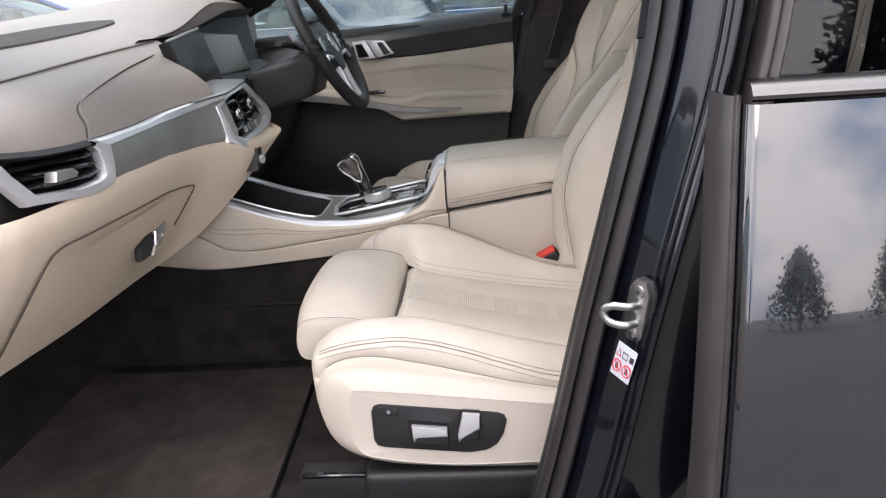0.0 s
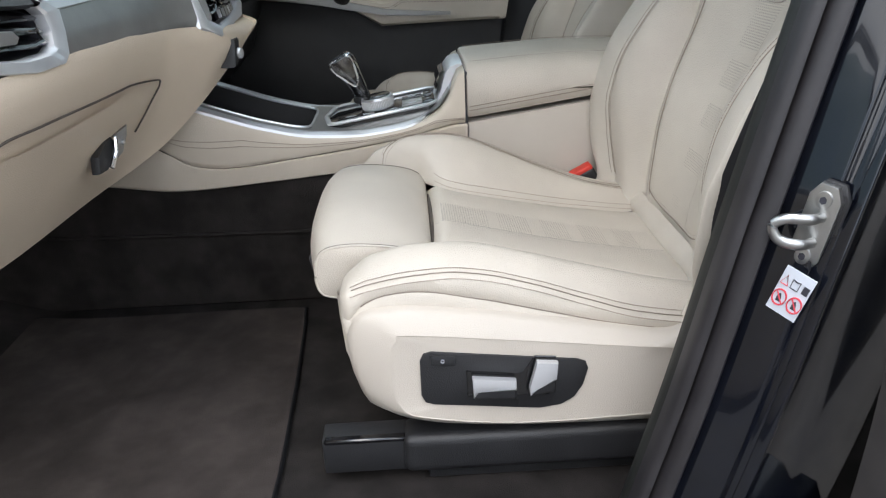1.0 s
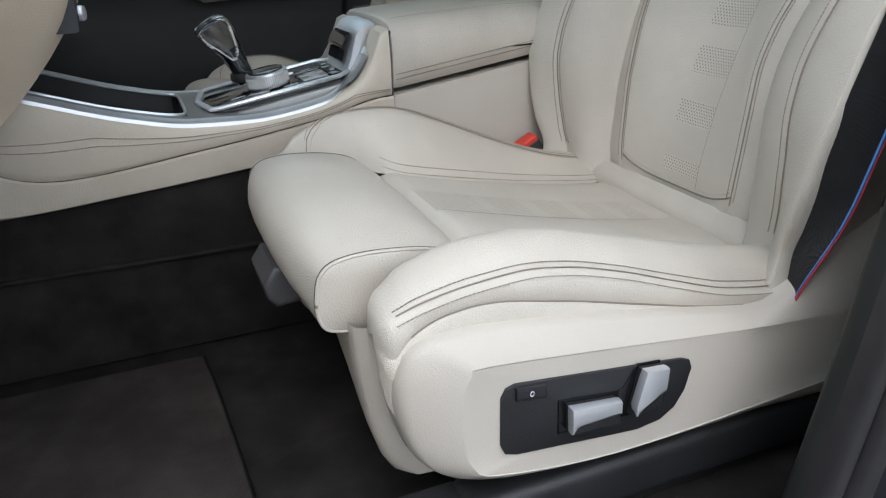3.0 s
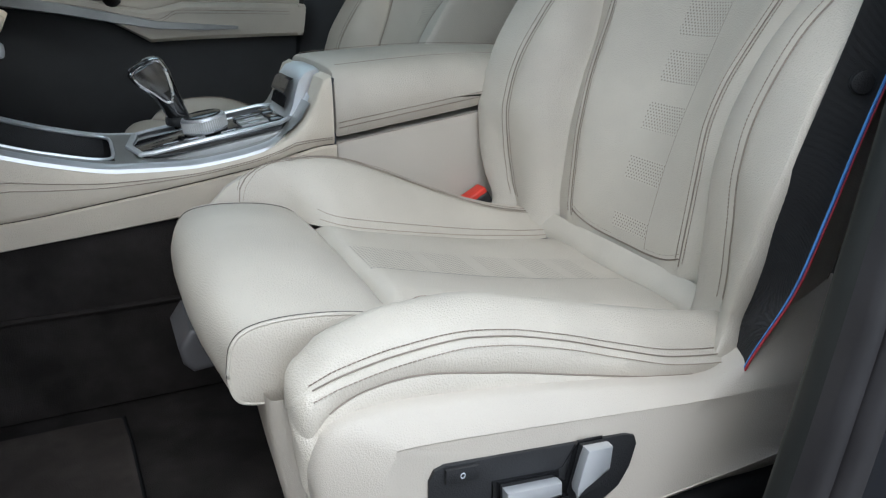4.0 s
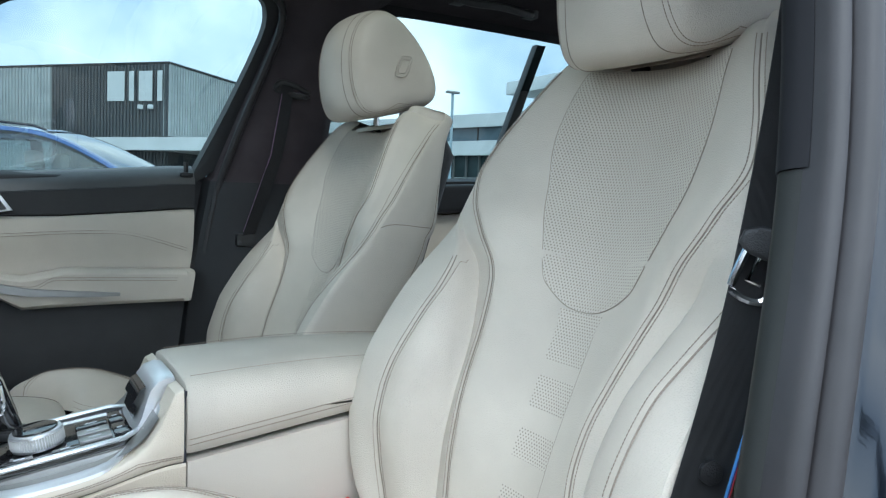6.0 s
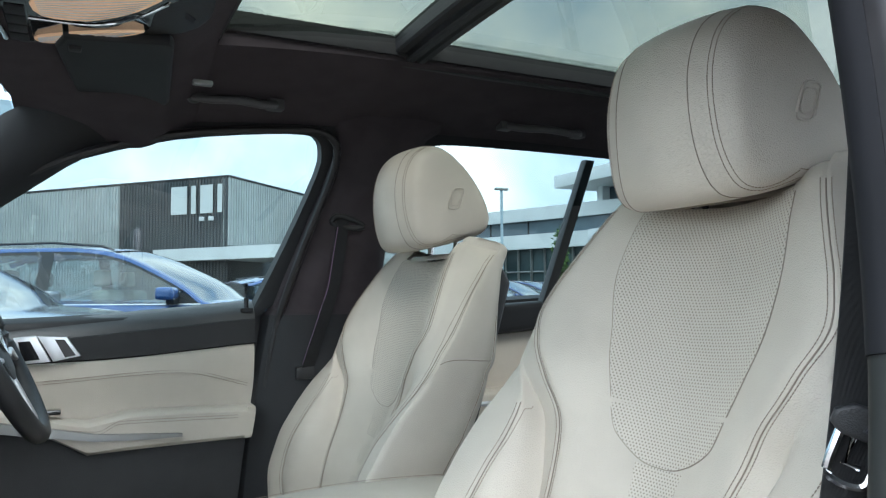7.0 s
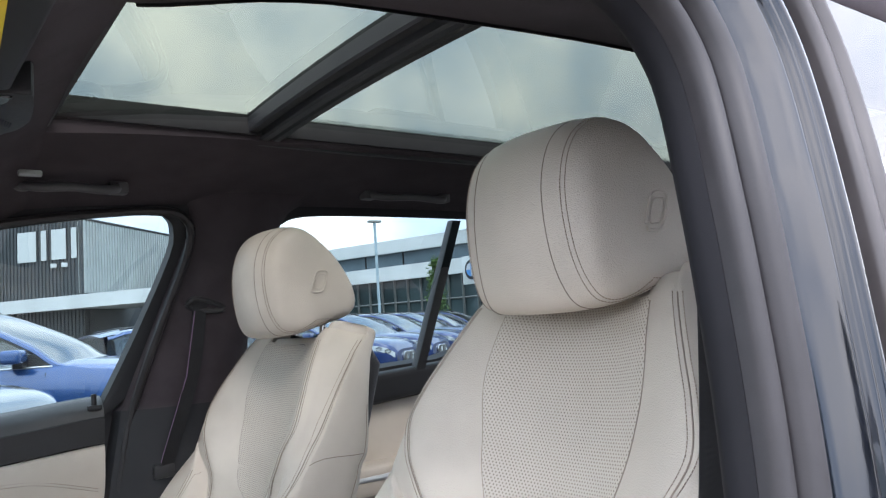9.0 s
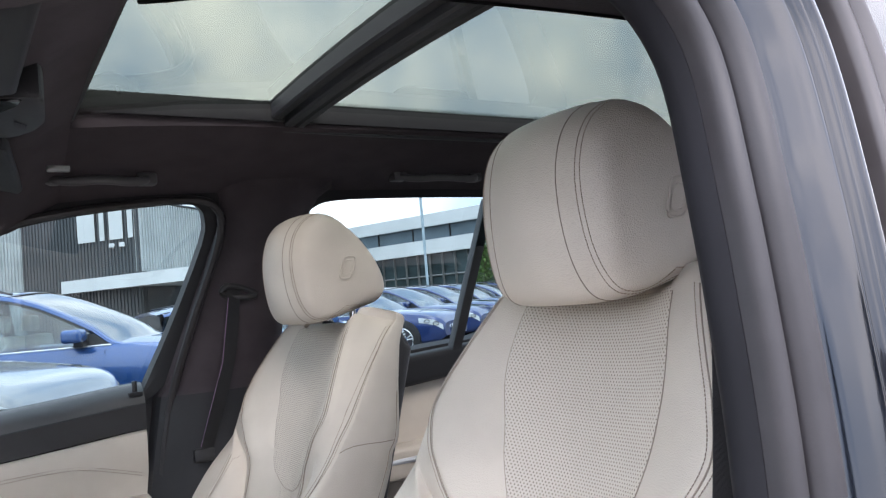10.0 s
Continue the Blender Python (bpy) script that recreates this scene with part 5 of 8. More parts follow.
        # shade beside the piping, put in as a dark cord
        part("seam_shade_cord", tube([mid + (p - mid) * 0.985 + Vector((0, SEAT_Y + side * 0.1688, 0)) for p in line[3:-4]], 0.0011, 5), DEEP_SEAM, sup)
    foot = curve_through([(0.0, 0.655), (0.04, 0.628), (0.10, 0.566), (0.145, 0.524), (0.175, 0.508), (0.195, 0.505)])
    rows = []
    for v, back in [(-0.197, 0.09), (-0.197, 0.03), (-0.195, 0.012), (-0.188, 0.003)] + [(-0.18 + 0.36 * k / 24, 0.0) for k in range(25)] + [(0.188, 0.003), (0.195, 0.012), (0.197, 0.03), (0.197, 0.09)]:
        b = foot(abs(v))
        rows.append([Vector((x + back, SEAT_Y + v, 0.676 + (b - 0.676) * f)) for f, x in ((0, 0.026), (0.2, 0.027), (0.45, 0.031), (0.7, 0.038), (0.86, 0.046), (0.95, 0.054), (1.0, 0.066), (0.98, 0.10))])
    part("front_valance", loft(rows), LEATHER_COARSE, seat, "ivory plastic front valance")
    part("extension_slide", slab([(-0.026, 0.664), (-0.014, 0.681), (0.03, 0.680), (0.03, 0.640), (-0.014, 0.636), (-0.023, 0.646)], "y", SEAT_Y - 0.045, SEAT_Y + 0.035, 0.007, 4), HANDLE_GREY, seat, "grey slide of the thigh support")
    part("extension_rod", tube([(0.02, SEAT_Y + 0.05, 0.612), (0.12, SEAT_Y + 0.05, 0.612)], 0.009, 10), BLACK_PLASTIC, seat)
    part("extension_rod", tube([(0.02, SEAT_Y + 0.11, 0.600), (0.12, SEAT_Y + 0.11, 0.600)], 0.009, 10), BLACK_PLASTIC, seat)
    # stitched seams
    th = bmesh.new()
    for side in (-1, 1):
        for off, dz in ((-0.0045, 0.0015), (0.0035, -0.0060)):
            if side > 0:
                # on the tunnel side the seam lies on the crest's inner slope and turns down at the front
                w = [(x, CREST_SEAM(x) + off * 0.9) for x in [0.074 + 0.43 * i / 90 for i in range(91)]]
                stitches(th, [Vector((x, SEAT_Y + v, bolster_height(x, v, 1) + 0.0006)) for x, v in w], [Vector((0, -0.3, 1))] * 91)
                continue
            pts = [Vector((x, SEAT_Y + side * (0.236 + off * 0.9), (bolster_height(x, 0.236 + off * 0.9, side) + 0.0006) if off < 0 else Z_SEAM(x) + dz)) + Vector((0, side * 0.0052, 0.0)) * (1 if off > 0 else 0) for x in [0.05 + 0.46 * i / 90 for i in range(91)]]
            stitches(th, pts, [Vector((0, side * 0.6, 0.8)) if off < 0 else Vector((0, side, 0.15))] * 91)
        for off in (0.006, 0.014):
            pts = [Vector((x, SEAT_Y + side * (V_IN(x) + off), bolster_height(x, V_IN(x) + off, side))) for x in [0.165 + 0.335 * i / 70 for i in range(71)]]
            stitches(th, pts, [Vector((0, -side * 0.2, 1))] * 71, wide=0.0009)
    # dark cords along the cushion's seams draw the shade in them
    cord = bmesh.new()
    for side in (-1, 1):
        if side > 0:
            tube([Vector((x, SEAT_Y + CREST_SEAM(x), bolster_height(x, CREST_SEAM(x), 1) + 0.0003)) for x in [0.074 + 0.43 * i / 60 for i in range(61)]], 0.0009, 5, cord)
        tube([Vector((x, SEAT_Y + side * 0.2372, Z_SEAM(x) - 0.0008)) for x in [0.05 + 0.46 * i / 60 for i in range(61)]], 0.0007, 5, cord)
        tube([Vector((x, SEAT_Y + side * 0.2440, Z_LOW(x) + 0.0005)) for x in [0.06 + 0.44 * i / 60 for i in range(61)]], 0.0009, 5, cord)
    part("seam_shade_cord", cord, SEAM, cushion)["kind"] = "stuff"
    part("stitching", th, THREAD, cushion, "taupe double stitching", smooth=False)["kind"] = "stuff"
    # plastic side cover with its switches, on the door side; a plain one on the tunnel side
    outline = [(0.047, 0.668), (0.062, 0.684), (0.094, 0.689), (0.137, 0.687), (0.249, 0.671), (0.396, 0.642), (0.425, 0.639), (0.45, 0.644), (0.50, 0.668), (0.55, 0.70), (0.60, 0.70), (0.60, 0.52), (0.437, 0.511), (0.287, 0.513), (0.192, 0.519), (0.132, 0.527), (0.087, 0.543), (0.058, 0.570), (0.044, 0.610), (0.041, 0.645)]
    yo = SEAT_Y - 0.243
    inner = [(0.096, 0.640), (0.104, 0.656), (0.122, 0.661), (0.33, 0.637), (0.50, 0.617), (0.575, 0.61), (0.585, 0.60), (0.585, 0.555), (0.575, 0.545), (0.455, 0.536), (0.254, 0.531), (0.128, 0.547), (0.104, 0.562), (0.096, 0.585)]
    outer = even_ring(rounded([(x, 0, z) for x, z in outline], 5, True), 120)
    field = even_ring(rounded([(x, 0, z) for x, z in inner], 5, True), 120)
    rows = []
    for f, y in ((-0.02, 0.02), (-0.005, 0.003), (0.0, -0.002), (0.02, -0.006), (0.05, -0.0095), (0.09, -0.0122), (0.14, -0.0143), (0.20, -0.0161), (0.50, -0.0222), (0.93, -0.0300), (0.97, -0.0303), (1.02, -0.0295)):
        rows.append([p.lerp(q, f) + Vector((0, yo + y, 0)) for p, q in zip(outer, field)])
    mid = sum(field, Vector()) / len(field)
    for k in (0.6, 0.2):
        rows.append([mid + (q - mid) * k + Vector((0, yo - 0.0295, 0)) for q in field])
    cover = part("side_cover", loft(rows, True, True), LEATHER_COARSE, seat, "grained ivory plastic cover", sharp=30)
    yp = yo - 0.0295
    plate = part("switch_panel", slab([(0.1265, 0.628), (0.131, 0.637), (0.140, 0.6395), (0.314, 0.619), (0.324, 0.615), (0.3275, 0.606), (0.322, 0.583), (0.312, 0.566), (0.296, 0.556), (0.270, 0.5525), (0.142, 0.566), (0.131, 0.570), (0.1265, 0.580)], "y", yp - 0.003, yp + 0.005, 0.0015, 2), BLACK_PLASTIC, seat, "matt black switch panel")
    ys = yp - 0.003
    part("lock_switch", slab([(0.139, 0.6375), (0.168, 0.6345), (0.168, 0.6215), (0.139, 0.6245)], "y", ys - 0.004, ys, 0.0015, 2), BLACK_PLASTIC, plate)
    part("lock_symbol", tube([(0.1533 + 0.0019 * math.cos(0.5236 * k), ys - 0.0042, 0.6292 + 0.0022 * math.sin(0.5236 * k)) for k in range(12)], 0.00045, 5, closed=True), LABEL, plate)
    part("switch_well", slab([(0.181, 0.6125), (0.243, 0.6045), (0.249, 0.606), (0.262, 0.628), (0.288, 0.6255), (0.291, 0.598), (0.281, 0.573), (0.182, 0.576)], "y", ys - 0.0015, ys + 0.001, 0.0008, 1), GLOSS_BLACK, plate)
    c = part("cushion_switch", slab([(0.188, 0.6085), (0.238, 0.6025), (0.2405, 0.577), (0.1895, 0.580)], "y", ys - 0.015, ys, 0.004, 3), BLACK_PLASTIC, plate)
    part("silver_cap", slab([(0.187, 0.6095), (0.239, 0.6035), (0.2395, 0.590), (0.196, 0.594), (0.1885, 0.582)], "y", ys - 0.0165, ys - 0.006, 0.0025, 2), SATIN, plate, "satin silver cap")
    c = part("backrest_switch", slab([(0.263, 0.626), (0.287, 0.6235), (0.2865, 0.585), (0.254, 0.579)], "y", ys - 0.015, ys, 0.004, 3), BLACK_PLASTIC, plate)
    part("silver_cap", slab([(0.263, 0.627), (0.288, 0.6245), (0.287, 0.602), (0.268, 0.596), (0.256, 0.581), (0.2545, 0.592)], "y", ys - 0.0165, ys - 0.006, 0.0025, 2), SATIN, plate, "satin silver cap")
    part("side_cover", slab([(0.06, 0.66), (0.52, 0.64), (0.60, 0.68), (0.60, 0.53), (0.1, 0.54)], "y", SEAT_Y + 0.225, SEAT_Y + 0.262, 0.008, 2), LEATHER_COARSE, seat)
    # rails and lower frame
    for side in (-1, 1):
        yr = SEAT_Y + side * 0.235
        part("rail_cover", block((0.10, yr - 0.028, 0.452), (0.56, yr + 0.022, 0.508), 0.014, 4), BLACK_PLASTIC, seat)
        part("rail_end", block((-0.003 if yr < SEAT_Y else 0.085, yr - 0.018, 0.452), (0.108, yr + 0.022, 0.503), 0.004, 2), BLACK_PLASTIC, seat)
        part("rail_slot", block((0.0 if yr < SEAT_Y else 0.087, yr - 0.0195, 0.497), (0.104, yr - 0.008, 0.5045), 0.002, 1), GLOSS_BLACK, seat)
        part("floor_rail", block((0.13, yr - 0.012, 0.43), (0.60, yr + 0.012, 0.458), 0.003, 1), BLACK_PLASTIC, seat)
    part("lower_frame", block((0.12, SEAT_Y - 0.20, 0.47), (0.52, SEAT_Y + 0.20, 0.53), 0.01), BLACK_PLASTIC, seat)


def bolster_height(x, v, side=-1):
    row = bolster_row(x, side)
    vs = [side * (p.y - SEAT_Y) for p in row[:15]]
    return float(np.interp(v, vs, [p.z for p in row[:15]])) + 0.0004


passenger_seat = build_seat((0, 0, 0), 0.0, "ivory leather passenger seat with perforated centre and taupe stitching", "left")
driver_seat = build_seat((-0.012, 0.79, -0.035), 0.022, "ivory leather driver seat behind the steering wheel, head restraint raised", "right")

# ---- centre console ----
console = thing("centre_console", (0.05, 0.02, 0.43), "ivory leather centre console with satin chrome edge and gear selector", "centre console")
CY = 0.02
TOP = curve_through([(-0.40, 0.865), (-0.30, 0.836), (-0.229, 0.811), (-0.124, 0.777), (-0.048, 0.762), (0.034, 0.759), (0.084, 0.764), (0.130, 0.773), (0.165, 0.786), (0.188, 0.804), (0.206, 0.836), (0.216, 0.862)])


def cheek(x):
    t = max(0.0, min(1.0, (x - 0.135) / 0.05))
    return t * t * (3 - 2 * t)


SEAMZ = curve_through([(-0.42, 0.79), (-0.311, 0.747), (-0.263, 0.718), (-0.212, 0.711), (-0.052, 0.727), (0.109, 0.750), (0.228, 0.774)])
for s in (-1, 1):
    xs = [-0.40 + 0.616 * i / 40 for i in range(41)] + [0.2265]
    rows = []
    for x in xs:
        t, b = (TOP(x) if x < 0.216 else 0.867), SEAMZ(min(x, 0.228)) + 0.0008
        rows.append([Vector((x, CY + s * w, b + (t - b) * f)) for f, w in ((0, 0.117), (0.03, 0.1195), (0.1, 0.1207), (0.5, 0.1215), (0.85, 0.119), (0.95, 0.117), (0.98, 0.116), (1.0, 0.112), (1.0, 0.10 - 0.034 * cheek(x)), (0.94, 0.097 - 0.034 * cheek(x)), (0.75, 0.097 - 0.034 * cheek(x)))])
    part("leather_side", loft(rows), CONSOLE_IVORY, console)
    low = [(-0.52, 0.70), (-0.40, 0.684), (-0.295, 0.672), (-0.139, 0.682), (0.0, 0.694), (0.23, 0.72), (0.60, 0.74)]
    lowf = curve_through(low)
    rows = []
    for x in [-0.50 + 0.73 * i / 36 for i in range(37)]:
        b, t = lowf(x) - 0.002, SEAMZ(x) - 0.0004
        rows.append([Vector((x, CY + s * w, b + (t - b) * f)) for f, w in ((-0.05, 0.095), (0, 0.112), (0.06, 0.1165), (0.5, 0.1185), (0.94, 0.1195), (1.0, 0.1165))])
    part("lower_side", loft(rows), CONSOLE_IVORY, console)
    th = bmesh.new()
    for f in (0.36, 0.50):
        pts = [Vector((x, CY + s * 0.1216, min(TOP(x), 0.790) + (SEAMZ(x) - min(TOP(x), 0.790)) * f)) for x in [-0.30 + 0.525 * i / 90 for i in range(91)]]
        stitches(th, pts, [Vector((0, s, 0.2))] * len(pts))
    part("stitching", th, THREAD, console, smooth=False)["kind"] = "stuff"
    # satin chrome edge
    rows = []
    for x in [-0.33 + 0.535 * i / 50 for i in range(51)]:
        z = TOP(x)
        rows.append([Vector((x, CY + s * (w - 0.036 * cheek(x)), z + h - 0.002 * cheek(x))) for w, h in ((0.1175, -0.002), (0.1165, 0.003), (0.111, 0.0065), (0.103, 0.0075), (0.099, 0.006))])
    part("chrome_edge", loft(rows), SATIN, console, "satin chrome edge")
# dark top tray between the edges
rows = []
for x in [-0.33 + 0.53 * i / 40 for i in range(41)]:
    rows.append([Vector((x, CY + w, TOP(x) + 0.006)) for w in (-0.101, -0.08, -0.04, 0, 0.04, 0.08, 0.101)])
bm = loft(rows)
hole = [f for f in bm.faces if -0.29 < f.calc_center_median().x < -0.058 and abs(f.calc_center_median().y - CY) < 0.07]
bmesh.ops.delete(bm, geom=hole, context="FACES")
part("top_tray", bm, GREY_TRIM, console, "dark satin tray")
# open storage well
well = []
for z, k in ((0.004, 1.0), (-0.03, 0.99), (-0.09, 0.95)):
    well.append([Vector((x, CY + w * k, TOP(x) + z)) for x, w in ((-0.30, -0.083), (-0.15, -0.083), (-0.062, -0.083), (-0.054, -0.075), (-0.052, 0.0), (-0.054, 0.075), (-0.062, 0.083), (-0.15, 0.083), (-0.30, 0.083), (-0.30, 0.0), (-0.30, -0.083))])
well.append([Vector((-0.15, CY, 0.69))] * 11)
part("storage_well", loft(well), BLACK_PLASTIC, console, "black storage well")
rim = rounded([(-0.30, -0.081, 0), (-0.16, -0.081, 0), (-0.085, -0.080, 0), (-0.060, -0.074, 0), (-0.053, -0.055, 0), (-0.052, 0.0, 0), (-0.053, 0.055, 0), (-0.060, 0.074, 0), (-0.085, 0.080, 0), (-0.16, 0.081, 0), (-0.30, 0.081, 0)], 5)
part("well_rim", tube([Vector((p.x, CY + p.y, TOP(p.x) + 0.0065)) for p in rim], 0.0024, 7), SATIN, console, "satin chrome rim")
part("well_far_band", loft([[Vector((x, CY + w, TOP(x) + h)) for w, h in ((0.083, 0.006), (0.086, 0.0085), (0.090, 0.0085))] for x in [-0.28 + 0.21 * i / 12 for i in range(13)]]), SATIN, console)
# gear panel, tilted up towards the rear
GEAR = Matrix.Translation((0.080, CY, 0.7865)) @ Matrix.Rotation(radians(-9.5), 4, "Y")


def on_gear(bm):
    bmesh.ops.transform(bm, matrix=GEAR, verts=bm.verts)
    return bm


ring = [(-0.104, 0.045), (-0.100, 0.068), (-0.085, 0.075), (0.085, 0.075), (0.106, 0.055), (0.112, 0.0), (0.106, -0.055), (0.085, -0.075), (-0.085, -0.075), (-0.100, -0.068), (-0.104, -0.045), (-0.112, 0.0)]
bez = part("gear_panel", on_gear(slab(ring, "z", -0.02, 0.0, 0.002, 2)), GLOSS_BLACK, console, "gloss black gear panel")
part("panel_frame", on_gear(tube([(x, y, 0.001) for x, y in ring], 0.0048, 8, closed=True, flat=0.7)), SATIN, console, "satin chrome frame")
part("surround", on_gear(slab([(x * 1.04, y * 1.10) for x, y in ring], "z", -0.03, -0.009, 0.003, 2)), GREY_TRIM, console)
for k, (x, y, w, h) in enumerate(((0.055, -0.045, 0.038, 0.02), (0.055, -0.018, 0.038, 0.02), (0.055, 0.012, 0.038, 0.02), (0.085, -0.035, 0.016, 0.045), (0.085, 0.02, 0.016, 0.045), (-0.06, -0.055, 0.05, 0.016), (-0.03, -0.06, 0.03, 0.014), (0.02, -0.063, 0.03, 0.012))):
    part("button", on_gear(block((x - w / 2, y - h / 2, 0.0), (x + w / 2, y + h / 2, 0.004), 0.0015, 2)), GLOSS_BLACK if k > 1 else GREY_TRIM, bez)
    part("button_mark", on_gear(block((x - w / 5, y - 0.0012, 0.0040), (x + w / 5, y + 0.0012, 0.0046), 0)), LABEL, bez)
part("dial", on_gear(disc((-0.008, -0.020, 0.013), (0, 0, 1), 0.030, 0.022, 48, 0.003)), SATIN, bez, "knurled satin dial")
part("dial_top", on_gear(disc((-0.008, -0.020, 0.0248), (0, 0, 1), 0.0255, 0.003, 40, 0.001)), GLOSS_BLACK, bez)
part("dial_grip", on_gear(joined_teeth := (lambda: (lambda bm: [block((-0.008 + 0.030 * math.cos(a) - 0.0010, -0.020 + 0.030 * math.sin(a) - 0.0010, 0.006), (-0.008 + 0.030 * math.cos(a) + 0.0010, -0.020 + 0.030 * math.sin(a) + 0.0010, 0.020), 0, 1, bm) for a in [2 * math.pi * k / 60 for k in range(60)]] and bm)(bmesh.new()))()), STEEL, bez)
# gear selector: a leaning lever whose head widens, gloss black faces in a chrome surround
AXIS = rounded([(0.046, 0.036, 0.792), (0.036, 0.035, 0.815), (0.024, 0.033, 0.840), (0.010, 0.031, 0.862), (-0.002, 0.029, 0.880)], 6)
WIDE = curve_through([(0.0, 0.013), (0.3, 0.0145), (0.55, 0.0185), (0.78, 0.0235), (0.92, 0.0235), (1.0, 0.014)])


def lever(t, a, grow=0.0):
    """A place on the lever's skin: t along the axis, a round it (0 to the rear, a quarter turn to the driver's side)."""
    f = t * (len(AXIS) - 1)
    i = min(int(f), len(AXIS) - 2)
    p = AXIS[i].lerp(AXIS[i + 1], f - i)
    d = (AXIS[-1] - AXIS[0]).normalized()
    back = Vector((0, 1, 0)).cross(d).normalized()
    if back.x < 0:
        back = -back
    c, s = math.cos(a), math.sin(a)
    w = WIDE(t) + grow
    return p + back * (math.copysign(abs(c) ** 0.75, c) * w * 1.05) + Vector((0, 1, 0)) * (math.copysign(abs(s) ** 0.75, s) * w * 0.92)


sel = part("gear_selector", loft([[lever(t, 2 * math.pi * k / 28) for k in range(28)] for t in [i / 24 for i in range(25)]], True, True), GLOSS_BLACK, console, "gloss black gear selector with chrome edges")
for mid in (-math.pi / 2, math.pi / 2):
    loop = [(0.42, -0.30), (0.55, -0.55), (0.75, -0.80), (0.93, -0.75), (0.965, 0.0), (0.93, 0.75), (0.75, 0.80), (0.55, 0.55), (0.42, 0.30), (0.36, 0.0)]
    pts = [lever(p.x, mid + p.y, 0.0006) for p in rounded([(t, a, 0) for t, a in loop], 4, True)]
    part("chrome_surround", tube(pts, 0.0027, 7, closed=True), CHROME, sel, "chrome surround")
    part("face", loft([[lever(t, mid + a * g, 0.0007) for a in (-0.6, -0.3, 0, 0.3, 0.6)] for t, g in ((0.50, 0.6), (0.60, 0.85), (0.70, 1.15), (0.82, 1.2), (0.92, 1.0))]), DARK_CHROME, sel)
part("rear_spine", loft([[lever(t, a, 0.0010) for a in (-0.5, -0.25, 0, 0.25, 0.5)] for t in (0.25, 0.4, 0.55, 0.7, 0.85, 0.95)]), CHROME, sel, "chrome spine")
part("top_button", loft([[lever(0.985, 2 * math.pi * k / 20, g) for k in range(20)] for g in (0.0, -0.004, -0.012)], True, True), GREY_TRIM, sel)
part("gaiter", disc((0.044, 0.036, 0.797), (0, 0, 1), 0.022, 0.012, 24, 0.004), BLACK_PLASTIC, console)
# chrome curl with its switch, rising between the leather cheeks
rows = []
for w in [-0.058, -0.0565, -0.051, -0.03, 0, 0.03, 0.051, 0.0565, 0.058]:
    k = (abs(w) / 0.058) ** 6
    rows.append([Vector((x, CY + w, z - 0.004 * k)) for x, z in ((0.158, 0.786), (0.170, 0.795), (0.180, 0.808), (0.187, 0.824), (0.192, 0.842), (0.197, 0.857), (0.206, 0.868), (0.218, 0.872), (0.2265, 0.871))])
rows = [[Vector((p.x + 0.004, p.y, 0.77)) for p in rows[0]]] + rows + [[Vector((p.x + 0.004, p.y, 0.77)) for p in rows[-1]]]
part("chrome_step", loft(rows), SATIN, console, "satin chrome curl")
part("step_switch", loft([[Vector((x, CY + w, z)) for w in (-0.040, -0.036, 0.036, 0.040)] for x, z in ((0.181, 0.811), (0.178, 0.815), (0.183, 0.830), (0.179, 0.835), (0.187, 0.851), (0.194, 0.855))]), GLOSS_BLACK, console, "gloss black rocker switch")
part("step_floor", loft([[Vector((x, CY + w, z)) for w in (-0.112, 0, 0.112)] for x, z in ((0.15, 0.775), (0.2265, 0.80))]), BLACK_PLASTIC, console)
# armrest lid and box
armrest = thing("armrest", (0.40, CY, 0.78), "padded ivory leather armrest on the console", "armrest")
rows = []
for x, k in ((0.2295, 0.94), (0.231, 0.975), (0.236, 0.995), (0.26, 1), (0.40, 1), (0.55, 1), (0.64, 1), (0.655, 0.97)):
    top = 0.879 + 0.010 * math.sin(math.pi * min(1, max(0, (x - 0.23) / 0.42)))
    prof = [(-0.112, 0.782 + (x - 0.23) * 0.14), (-0.1195, 0.792 + (x - 0.23) * 0.14), (-0.1205, 0.828), (-0.1175, 0.854), (-0.108, 0.870), (-0.09, top - 0.003), (-0.045, top), (0, top), (0.045, top), (0.09, top - 0.003), (0.108, 0.870), (0.1175, 0.854), (0.1205, 0.828), (0.1195, 0.792 + (x - 0.23) * 0.14), (0.112, 0.782 + (x - 0.23) * 0.14)]
    c = Vector((x, CY, 0.835))
    rows.append([c + (Vector((x, CY + w, z)) - c) * k for w, z in prof])
part("lid", loft(rows, caps=True), LEATHER, armrest)
th = bmesh.new()
for s in (-1, 1):
    for dz in (0.014, 0.021):
        pts = [Vector((x, CY + s * 0.1208, 0.782 + (x - 0.23) * 0.14 + dz)) for x in [0.235 + 0.39 * i / 60 for i in range(61)]]
        stitches(th, pts, [Vector((0, s, 0))] * 61)
    pts = [Vector((x, CY + s * 0.093, 0.8765 + 0.010 * math.sin(math.pi * (x - 0.23) / 0.42))) for x in [0.24 + 0.38 * i / 60 for i in range(61)]]
    stitches(th, pts, [Vector((0, 0, 1))] * 61)
part("stitching", th, THREAD, armrest, smooth=False)["kind"] = "stuff"
part("box", slab([(0.232, 0.56), (0.70, 0.56), (0.70, 0.838), (0.232, 0.7735)], "y", CY - 0.114, CY + 0.114, 0.004, 2), LEATHER_COARSE, armrest)
part("gap_strip", slab([(0.2265, 0.70), (0.2315, 0.70), (0.2315, 0.863), (0.2265, 0.863)], "y", CY - 0.112, CY + 0.112, 0), INK, armrest)

